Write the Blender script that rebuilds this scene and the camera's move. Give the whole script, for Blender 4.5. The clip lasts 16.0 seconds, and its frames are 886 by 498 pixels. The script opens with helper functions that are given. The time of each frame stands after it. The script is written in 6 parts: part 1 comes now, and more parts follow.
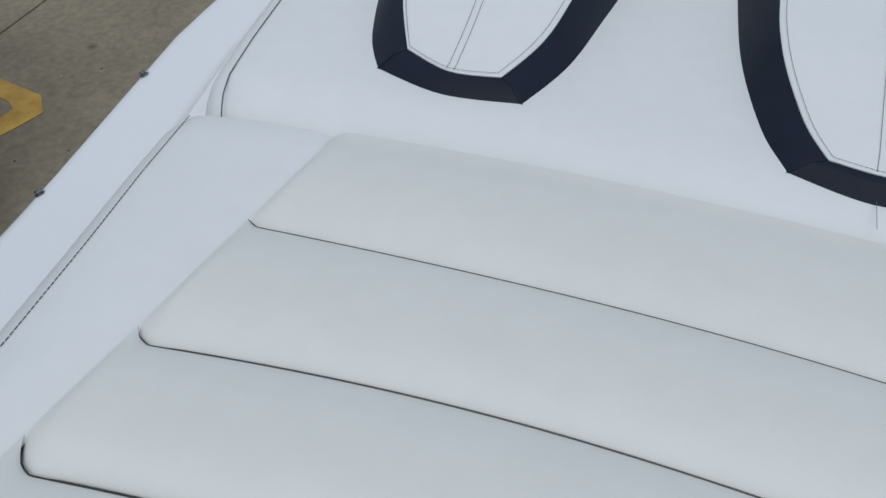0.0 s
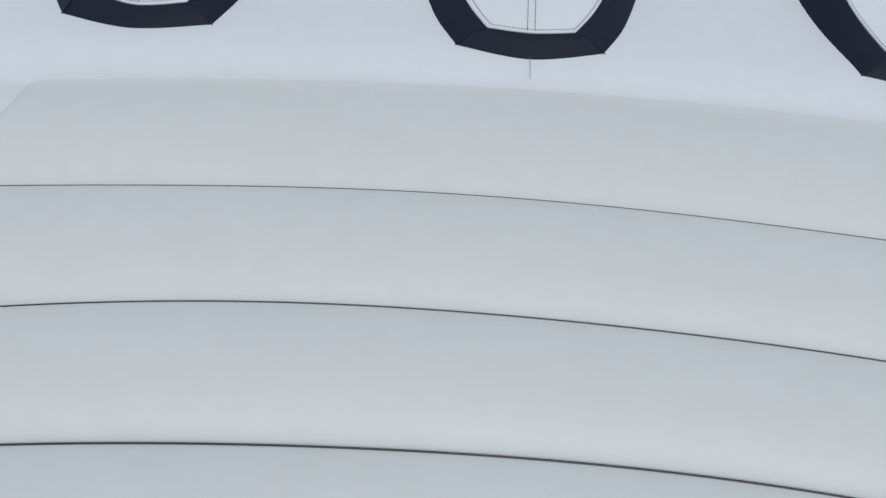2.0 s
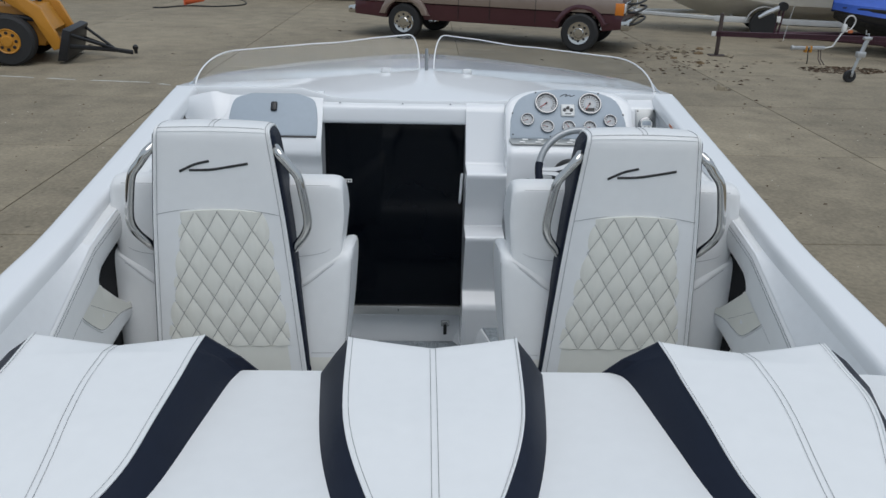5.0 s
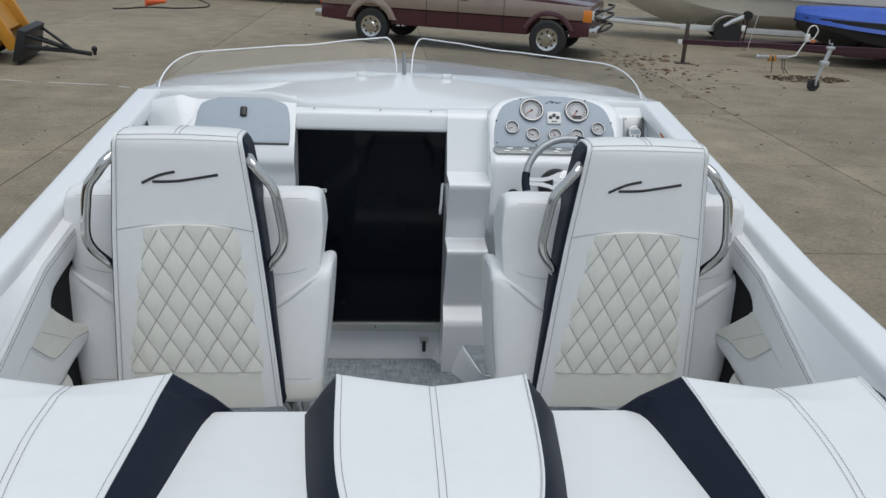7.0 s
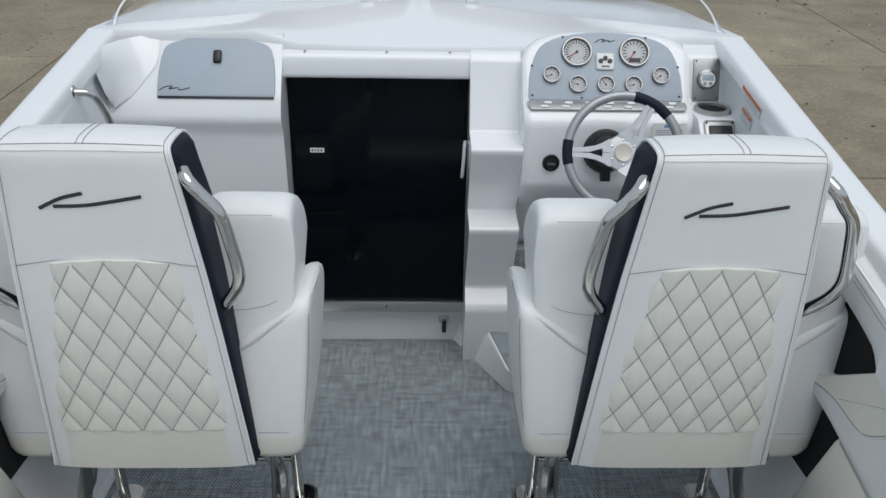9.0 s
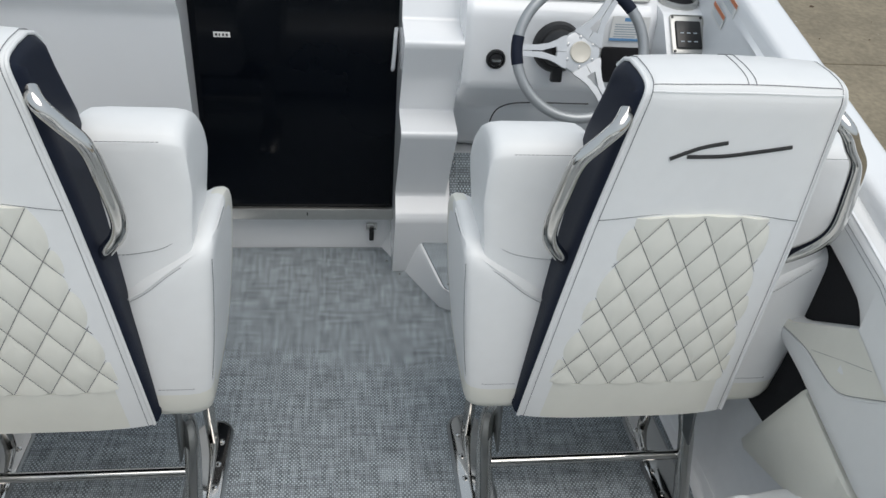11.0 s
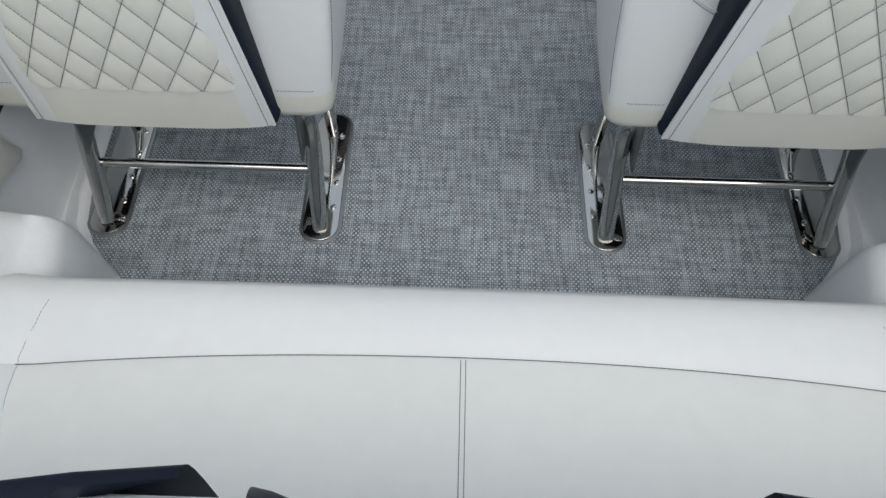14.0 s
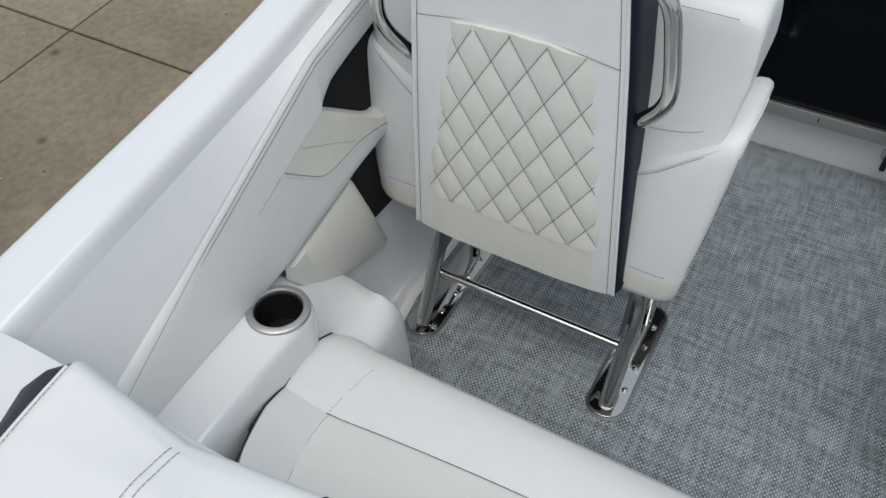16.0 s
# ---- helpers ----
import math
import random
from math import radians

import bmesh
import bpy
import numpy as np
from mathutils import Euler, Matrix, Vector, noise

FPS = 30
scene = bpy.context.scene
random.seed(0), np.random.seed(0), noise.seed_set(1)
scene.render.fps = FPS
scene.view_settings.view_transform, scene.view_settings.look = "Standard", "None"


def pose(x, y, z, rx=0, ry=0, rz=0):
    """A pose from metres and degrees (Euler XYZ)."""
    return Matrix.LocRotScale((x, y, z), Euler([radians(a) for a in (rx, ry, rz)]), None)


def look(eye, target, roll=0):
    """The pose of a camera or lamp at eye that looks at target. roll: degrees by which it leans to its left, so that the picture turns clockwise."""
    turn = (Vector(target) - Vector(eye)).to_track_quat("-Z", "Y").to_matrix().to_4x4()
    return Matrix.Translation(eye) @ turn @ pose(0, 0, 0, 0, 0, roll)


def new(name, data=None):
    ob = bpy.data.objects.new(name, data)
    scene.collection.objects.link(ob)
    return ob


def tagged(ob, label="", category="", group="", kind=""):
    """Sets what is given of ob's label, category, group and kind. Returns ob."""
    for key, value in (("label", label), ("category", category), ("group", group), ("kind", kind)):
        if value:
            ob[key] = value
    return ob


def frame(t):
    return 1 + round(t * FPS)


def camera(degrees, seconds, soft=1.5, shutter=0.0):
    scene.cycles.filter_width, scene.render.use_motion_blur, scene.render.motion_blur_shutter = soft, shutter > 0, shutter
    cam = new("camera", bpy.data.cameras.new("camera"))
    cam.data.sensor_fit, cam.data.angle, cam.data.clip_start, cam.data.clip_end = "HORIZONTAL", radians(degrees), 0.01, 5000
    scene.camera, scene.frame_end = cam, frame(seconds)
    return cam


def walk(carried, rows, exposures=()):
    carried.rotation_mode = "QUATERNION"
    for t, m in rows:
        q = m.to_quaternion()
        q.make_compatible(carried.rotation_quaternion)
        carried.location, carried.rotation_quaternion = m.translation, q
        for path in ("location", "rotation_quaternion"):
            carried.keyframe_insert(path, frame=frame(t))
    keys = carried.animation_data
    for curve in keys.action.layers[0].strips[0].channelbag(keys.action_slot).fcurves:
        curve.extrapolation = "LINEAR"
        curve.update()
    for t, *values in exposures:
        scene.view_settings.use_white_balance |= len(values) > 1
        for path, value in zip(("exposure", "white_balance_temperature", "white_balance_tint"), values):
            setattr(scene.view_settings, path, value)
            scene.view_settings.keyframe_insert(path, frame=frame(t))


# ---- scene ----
# Boat frame: x to starboard, y to the bow, z up from the cockpit floor.
cam = camera(59.94, 16.0)
PATH = [
    (0, -0.226, -2.212, 1.239, 19.50, -41.56, 2.95),
    (0.5, -0.156, -2.186, 1.269, 29.64, -48.54, 3.64),
    (1, -0.154, -2.188, 1.252, 26.63, -48.10, 4.51),
    (1.5, -0.063, -2.198, 1.240, 17.46, -47.19, 1.25),
    (2, -0.060, -2.283, 1.255, 2.46, -45.27, 2.15),
    (2.5, -0.042, -2.328, 1.300, -1.25, -44.24, 1.61),
    (3, -0.037, -2.369, 1.314, -3.33, -42.05, 1.67),
    (3.5, -0.037, -2.364, 1.314, -3.86, -42.25, 2.20),
    (4, -0.035, -2.352, 1.305, -2.76, -37.51, 1.69),
    (4.5, -0.034, -2.291, 1.324, -2.44, -27.57, 1.00),
    (4.8, -0.015, -2.237, 1.352, -1.55, -19.77, 0.37),
    (5, -0.015, -2.204, 1.350, -1.68, -15.06, 1.11),
    (5.2, -0.015, -2.194, 1.345, -2.06, -13.01, 0.35),
    (7.3, -0.074, -1.945, 1.340, -4.49, -15.58, 1.89),
    (7.5, -0.032, -1.843, 1.362, -3.27, -16.83, 1.65),
    (8, 0.061, -1.657, 1.425, -0.66, -22.25, 1.17),
    (8.2, 0.061, -1.618, 1.456, -0.35, -21.93, 0.34),
    (10.3, -0.070, -1.180, 1.497, -4.58, -28.77, 3.48),
    (10.5, -0.046, -1.166, 1.494, -5.01, -29.79, 3.61),
    (11, 0.007, -1.139, 1.486, -8.68, -32.85, 4.63),
    (11.5, 0.068, -1.115, 1.455, -16.72, -38.09, 6.63),
    (12, 0.133, -1.077, 1.409, -23.68, -45.09, 8.87),
    (12.5, 0.157, -1.057, 1.388, -24.34, -48.44, 8.65),
    (13, 0.092, -1.010, 1.378, -17.23, -51.91, 8.55),
    (13.5, 0.024, -0.969, 1.405, -7.75, -56.30, 3.79),
    (14, -0.027, -0.972, 1.441, 0.94, -57.75, 1.04),
    (14.5, -0.097, -1.010, 1.441, 13.32, -52.99, 0.40),
    (15, -0.141, -1.054, 1.467, 25.99, -46.76, -0.31),
    (15.5, -0.170, -1.065, 1.464, 30.02, -45.29, 1.07),
    (16, -0.161, -1.063, 1.463, 29.09, -44.54, 0.46),
]


def aim(x, y, z, yaw, pitch, roll):
    return Matrix.Translation((x, y, z)) @ Matrix.Rotation(radians(yaw), 4, "Z") @ Matrix.Rotation(radians(90 + pitch), 4, "X") @ Matrix.Rotation(radians(roll), 4, "Z")


walk(cam, [(t, aim(*row)) for t, *row in PATH], [(0, -0.42, 6150, 10), (3.5, -0.28, 6150, 10), (5, -0.18, 6250, 10), (8, -0.04, 6450, 10), (10.5, 0.10, 6550, 10), (11, 0.21, 6650, 10), (12, 0.22, 6700, 10), (12.5, 0.04, 6550, 10), (13.5, 0.06, 6600, 10), (14.5, 0.13, 6550, 10), (16, 0.02, 6600, 10)])

# ---- light: thin overcast ----
world = bpy.data.worlds.new("overcast")
scene.world = world
world.use_nodes = True
wn, wl = world.node_tree.nodes, world.node_tree.links
wn.clear()
w_out = wn.new("ShaderNodeOutputWorld")
w_bg = wn.new("ShaderNodeBackground")
w_mix = wn.new("ShaderNodeMixRGB")
w_sky = wn.new("ShaderNodeTexSky")
w_sky.sky_type = "NISHITA"
w_sky.sun_disc = False
w_sky.sun_elevation = radians(62)
w_sky.sun_rotation = radians(162)
w_sky.dust_density = 4.0
w_mix.inputs[0].default_value = 0.72
w_mix.inputs[2].default_value = (6.6, 7.55, 8.35, 1)
w_bg.inputs[1].default_value = 0.095
wl.new(w_sky.outputs[0], w_mix.inputs[1])
wl.new(w_mix.outputs[0], w_bg.inputs[0])
wl.new(w_bg.outputs[0], w_out.inputs[0])
sun_data = bpy.data.lights.new("sun", "SUN")
sun_data.energy, sun_data.angle, sun_data.color = 1.2, radians(50), (1.0, 0.985, 0.965)
sun = new("sun", sun_data)
sun.matrix_world = look((2.0, -6.0, 12), (0, 0, 0))

# ---- materials ----


def mat(name, color, rough=0.5, metal=0.0, vary=0.06, scale=8.0, bump=0.0, bump_scale=200.0, coat=0.0, spec=0.5, big=1.2, jitter=0.0):
    m = bpy.data.materials.new(name)
    m.use_nodes = True
    n, l = m.node_tree.nodes, m.node_tree.links
    b = n["Principled BSDF"]
    b.inputs["Roughness"].default_value = rough
    b.inputs["Metallic"].default_value = metal
    b.inputs["Coat Weight"].default_value = coat
    b.inputs["Specular IOR Level"].default_value = spec
    geo = n.new("ShaderNodeNewGeometry")
    t1, t2 = n.new("ShaderNodeTexNoise"), n.new("ShaderNodeTexNoise")
    t1.inputs["Scale"].default_value, t2.inputs["Scale"].default_value = scale, big
    t1.inputs["Detail"].default_value = 5
    l.new(geo.outputs["Position"], t1.inputs["Vector"])
    l.new(geo.outputs["Position"], t2.inputs["Vector"])
    add = n.new("ShaderNodeMath")
    add.operation = "ADD"
    l.new(t1.outputs["Fac"], add.inputs[0])
    l.new(t2.outputs["Fac"], add.inputs[1])
    ramp = n.new("ShaderNodeMapRange")
    ramp.inputs["From Min"].default_value, ramp.inputs["From Max"].default_value = 0.6, 1.4
    ramp.inputs["To Min"].default_value, ramp.inputs["To Max"].default_value = 1 - vary, 1 + vary
    l.new(add.outputs[0], ramp.inputs["Value"])
    hsv = n.new("ShaderNodeHueSaturation")
    hsv.inputs["Color"].default_value = (*color, 1)
    if jitter:
        info = n.new("ShaderNodeObjectInfo")
        jit = n.new("ShaderNodeMapRange")
        jit.inputs["To Min"].default_value, jit.inputs["To Max"].default_value = 1 - jitter, 1 + jitter
        l.new(info.outputs["Random"], jit.inputs["Value"])
        mul = n.new("ShaderNodeMath")
        mul.operation = "MULTIPLY"
        l.new(ramp.outputs["Result"], mul.inputs[0])
        l.new(jit.outputs["Result"], mul.inputs[1])
        l.new(mul.outputs[0], hsv.inputs["Value"])
    else:
        l.new(ramp.outputs["Result"], hsv.inputs["Value"])
    l.new(hsv.outputs["Color"], b.inputs["Base Color"])
    if bump:
        t3, bp = n.new("ShaderNodeTexNoise"), n.new("ShaderNodeBump")
        t3.inputs["Scale"].default_value = bump_scale
        t3.inputs["Detail"].default_value = 3
        bp.inputs["Strength"].default_value, bp.inputs["Distance"].default_value = bump, 0.002
        l.new(geo.outputs["Position"], t3.inputs["Vector"])
        l.new(t3.outputs["Fac"], bp.inputs["Height"])
        l.new(bp.outputs["Normal"], b.inputs["Normal"])
    return m


VINYL = mat("white_vinyl", (0.78, 0.785, 0.78), 0.40, vary=0.025, scale=30, bump=0.12, bump_scale=900)
CREAM = mat("cream_vinyl", (0.755, 0.745, 0.675), 0.45, vary=0.03, scale=25, bump=0.14, bump_scale=900)
PADV = mat("pale_grey_vinyl", (0.745, 0.740, 0.700), 0.45, vary=0.03, scale=25, bump=0.14, bump_scale=900)
IVORY = mat("ivory_vinyl", (0.805, 0.802, 0.770), 0.45, vary=0.03, scale=25, bump=0.14, bump_scale=900)
BLACKV = mat("black_vinyl", (0.009, 0.013, 0.026), 0.5, vary=0.15, scale=40, bump=0.2, bump_scale=800, spec=0.2)
THREAD = mat("grey_thread", (0.13, 0.13, 0.14), 0.8, vary=0.2, scale=300)
GEL = mat("white_gelcoat", (0.79, 0.80, 0.81), 0.16, vary=0.015, scale=6, coat=0.4)
GELN = mat("textured_gelcoat", (0.80, 0.81, 0.82), 0.4, vary=0.03, scale=40, bump=0.25, bump_scale=300)
CHROME = mat("polished_stainless", (0.58, 0.57, 0.55), 0.08, 1.0, vary=0.06, scale=20)
SATIN = mat("brushed_aluminium", (0.32, 0.33, 0.33), 0.36, 1.0, vary=0.08, scale=60)
RIM = mat("satin_stainless", (0.52, 0.52, 0.50), 0.42, 1.0, vary=0.06, scale=60)
DIAL = mat("grey_white_dial", (0.50, 0.50, 0.50), 0.5, vary=0.05, scale=80)
BEZEL = mat("gauge_bezel_steel", (0.24, 0.245, 0.25), 0.2, 1.0, vary=0.08, scale=60)
SPOKE = mat("bright_alloy", (0.58, 0.59, 0.60), 0.34, 0.6, vary=0.05, scale=60)
SILVER = mat("silver_paint", (0.36, 0.375, 0.385), 0.36, 0.5, vary=0.05, scale=90)
DASH = mat("grey_dash_panel", (0.36, 0.41, 0.46), 0.5, 0.0, vary=0.04, scale=50)
BLACKP = mat("black_plastic", (0.012, 0.012, 0.013), 0.35, vary=0.2, scale=60)
BLACKG = mat("smoked_acrylic", (0.002, 0.003, 0.005), 0.06, vary=0.2, scale=4, spec=0.14)
DARK = mat("matte_black", (0.008, 0.008, 0.010), 0.95, vary=0.3, scale=200, bump=0.3)
PAPER = mat("white_label", (0.75, 0.75, 0.73), 0.5, vary=0.03, scale=60)
INK = mat("black_ink", (0.02, 0.02, 0.02), 0.5, vary=0.1)
ORANGE = mat("orange_label", (0.55, 0.16, 0.06), 0.5, vary=0.08)
BLUEP = mat("blue_print", (0.12, 0.28, 0.50), 0.5, vary=0.08)
RED = mat("red_plastic", (0.5, 0.05, 0.03), 0.4, vary=0.08)
RUBBER = mat("tyre_rubber", (0.022, 0.022, 0.023), 0.8, vary=0.2, scale=40, bump=0.3)
MAROON = mat("maroon_paint", (0.075, 0.022, 0.03), 0.28, 0.2, vary=0.08, scale=5, coat=0.4)
TAN = mat("tan_metallic_paint", (0.30, 0.235, 0.20), 0.32, 0.3, vary=0.06, scale=5, coat=0.4)
YELLOW = mat("yellow_machine_paint", (0.50, 0.22, 0.02), 0.45, vary=0.12, scale=6)
BLACKS = mat("black_steel", (0.02, 0.02, 0.022), 0.5, 0.3, vary=0.25, scale=20)
SUVP = mat("silver_car_paint", (0.50, 0.53, 0.56), 0.3, 0.5, vary=0.04, scale=4, coat=0.5)
CARGLASS = mat("dark_car_glass", (0.02, 0.025, 0.03), 0.06, vary=0.1)
HULLW = mat("hull_cream", (0.62, 0.58, 0.50), 0.3, vary=0.06, scale=3, coat=0.3)
HULLK = mat("hull_black", (0.02, 0.022, 0.026), 0.25, vary=0.1, scale=3, coat=0.3)
TARP = mat("blue_tarpaulin", (0.03, 0.09, 0.42), 0.55, vary=0.15, scale=8, bump=0.5, bump_scale=12)
GALV = mat("galvanised_steel", (0.55, 0.56, 0.57), 0.45, 0.8, vary=0.12, scale=15)
WHITEP = mat("white_trailer_paint", (0.65, 0.65, 0.64), 0.45, vary=0.08, scale=5)
PURPLE = mat("maroon_trailer_paint", (0.050, 0.014, 0.024), 0.5, vary=0.15, scale=8)
GREENP = mat("dark_green_paint", (0.02, 0.06, 0.055), 0.5, vary=0.15, scale=8)
CONE = mat("orange_cone", (0.75, 0.14, 0.05), 0.5, vary=0.08)
SNOW = mat("old_snow", (0.75, 0.77, 0.80), 0.7, vary=0.15, scale=6, bump=0.6, bump_scale=20)
TWIG = mat("dry_brush", (0.16, 0.11, 0.06), 0.9, vary=0.3, scale=10)
SUVL = mat("dark_grey_car_paint", (0.055, 0.06, 0.068), 0.45, vary=0.08, scale=6)
WORNW = mat("worn_white_paint", (0.42, 0.41, 0.37), 0.8, vary=0.35, scale=14, big=5)
RUSTM = mat("rusty_dark_steel", (0.075, 0.055, 0.05), 0.7, 0.2, vary=0.3, scale=18)
LEAFM = mat("dead_leaves", (0.09, 0.055, 0.03), 0.9, vary=0.4, scale=20)
CABLE = mat("black_cable", (0.02, 0.02, 0.02), 0.6, vary=0.2)
LAMPL = mat("clear_lens", (0.75, 0.76, 0.78), 0.12, vary=0.05)
AMBER = mat("amber_lens", (0.7, 0.22, 0.03), 0.15, vary=0.05)


def pane_mat(name, tint):
    """Clear sheet seen through: straight passage, with a mirror sheen that grows at grazing angles."""
    m = bpy.data.materials.new(name)
    m.use_nodes = True
    n, l = m.node_tree.nodes, m.node_tree.links
    n.remove(n["Principled BSDF"])
    clear, gloss, mix, fres = n.new("ShaderNodeBsdfTransparent"), n.new("ShaderNodeBsdfGlossy"), n.new("ShaderNodeMixShader"), n.new("ShaderNodeFresnel")
    clear.inputs["Color"].default_value = (*tint, 1)
    gloss.inputs["Roughness"].default_value = 0.02
    fres.inputs["IOR"].default_value = 1.3
    l.new(fres.outputs[0], mix.inputs[0])
    l.new(clear.outputs[0], mix.inputs[1])
    l.new(gloss.outputs[0], mix.inputs[2])
    l.new(mix.outputs[0], n["Material Output"].inputs["Surface"])
    return m


ACRYLIC = pane_mat("clear_acrylic", (0.95, 0.96, 0.965))


def weave_mat():
    """Woven vinyl mat: thin grey and white yarns across and along."""
    m = mat("woven_mat", (0.305, 0.342, 0.365), 0.75, vary=0.10, scale=3)
    n, l = m.node_tree.nodes, m.node_tree.links
    b = n["Principled BSDF"]
    src = b.inputs["Base Color"].links[0].from_socket
    geo = n.new("ShaderNodeNewGeometry")
    sep = n.new("ShaderNodeSeparateXYZ")
    l.new(geo.outputs["Position"], sep.inputs[0])
    heights, tones = [], []
    for axis, period in ((0, 0.0100), (1, 0.0118)):
        # the yarn's relief, and a tone that changes from yarn to yarn and slowly along each
        mul = n.new("ShaderNodeMath")
        mul.operation = "MULTIPLY"
        mul.inputs[1].default_value = 2 * math.pi / period
        l.new(sep.outputs[axis], mul.inputs[0])
        sn = n.new("ShaderNodeMath")
        sn.operation = "SINE"
        l.new(mul.outputs[0], sn.inputs[0])
        heights.append(sn)
        comb = n.new("ShaderNodeCombineXYZ")
        k = n.new("ShaderNodeMath")
        k.operation = "MULTIPLY"
        k.inputs[1].default_value = 1 / period
        l.new(sep.outputs[axis], k.inputs[0])
        k2 = n.new("ShaderNodeMath")
        k2.operation = "MULTIPLY"
        k2.inputs[1].default_value = 13.0
        l.new(sep.outputs[1 - axis], k2.inputs[0])
        l.new(k.outputs[0], comb.inputs[0])
        l.new(k2.outputs[0], comb.inputs[1])
        tx = n.new("ShaderNodeTexNoise")
        tx.inputs["Scale"].default_value, tx.inputs["Detail"].default_value = 0.9, 3
        l.new(comb.outputs[0], tx.inputs["Vector"])
        tones.append(tx)
    prod = n.new("ShaderNodeMath")
    prod.operation = "MULTIPLY"
    l.new(heights[0].outputs[0], prod.inputs[0])
    l.new(heights[1].outputs[0], prod.inputs[1])
    pick = n.new("ShaderNodeMath")
    pick.operation = "GREATER_THAN"
    pick.inputs[1].default_value = 0.0
    l.new(prod.outputs[0], pick.inputs[0])
    mixt = n.new("ShaderNodeMixRGB")
    l.new(pick.outputs[0], mixt.inputs[0])
    l.new(tones[0].outputs["Fac"], mixt.inputs[1])
    l.new(tones[1].outputs["Fac"], mixt.inputs[2])
    rng = n.new("ShaderNodeMapRange")
    rng.inputs["From Min"].default_value, rng.inputs["From Max"].default_value = 0.3, 0.7
    rng.inputs["To Min"].default_value, rng.inputs["To Max"].default_value = 0.45, 1.6
    lift = n.new("ShaderNodeMapRange")
    lift.inputs["To Min"].default_value, lift.inputs["To Max"].default_value = -0.10, 0.09
    l.new(pick.outputs[0], lift.inputs["Value"])
    tone = n.new("ShaderNodeMath")
    tone.operation = "ADD"
    l.new(mixt.outputs[0], tone.inputs[0])
    l.new(lift.outputs["Result"], tone.inputs[1])
    l.new(tone.outputs[0], rng.inputs["Value"])
    mm = n.new("ShaderNodeMixRGB")
    mm.blend_type = "MULTIPLY"
    mm.inputs[0].default_value = 1.0
    l.new(src, mm.inputs[1])
    l.new(rng.outputs["Result"], mm.inputs[2])
    l.new(mm.outputs[0], b.inputs["Base Color"])
    ab = n.new("ShaderNodeMath")
    ab.operation = "ABSOLUTE"
    l.new(prod.outputs[0], ab.inputs[0])
    # yarns dip where they cross; the shade of the gaps is multiplied into the colour
    gap = n.new("ShaderNodeMapRange")
    gap.inputs["From Min"].default_value, gap.inputs["From Max"].default_value = 0.0, 0.55
    gap.inputs["To Min"].default_value, gap.inputs["To Max"].default_value = 0.34, 1.10
    l.new(ab.outputs[0], gap.inputs["Value"])
    mg = n.new("ShaderNodeMixRGB")
    mg.blend_type = "MULTIPLY"
    mg.inputs[0].default_value = 1.0
    l.new(mm.outputs[0], mg.inputs[1])
    l.new(gap.outputs["Result"], mg.inputs[2])
    l.new(mg.outputs[0], b.inputs["Base Color"])
    bp = n.new("ShaderNodeBump")
    bp.inputs["Strength"].default_value, bp.inputs["Distance"].default_value = 0.6, 0.001
    l.new(ab.outputs[0], bp.inputs["Height"])
    l.new(bp.outputs["Normal"], b.inputs["Normal"])
    return m


WEAVE = weave_mat()


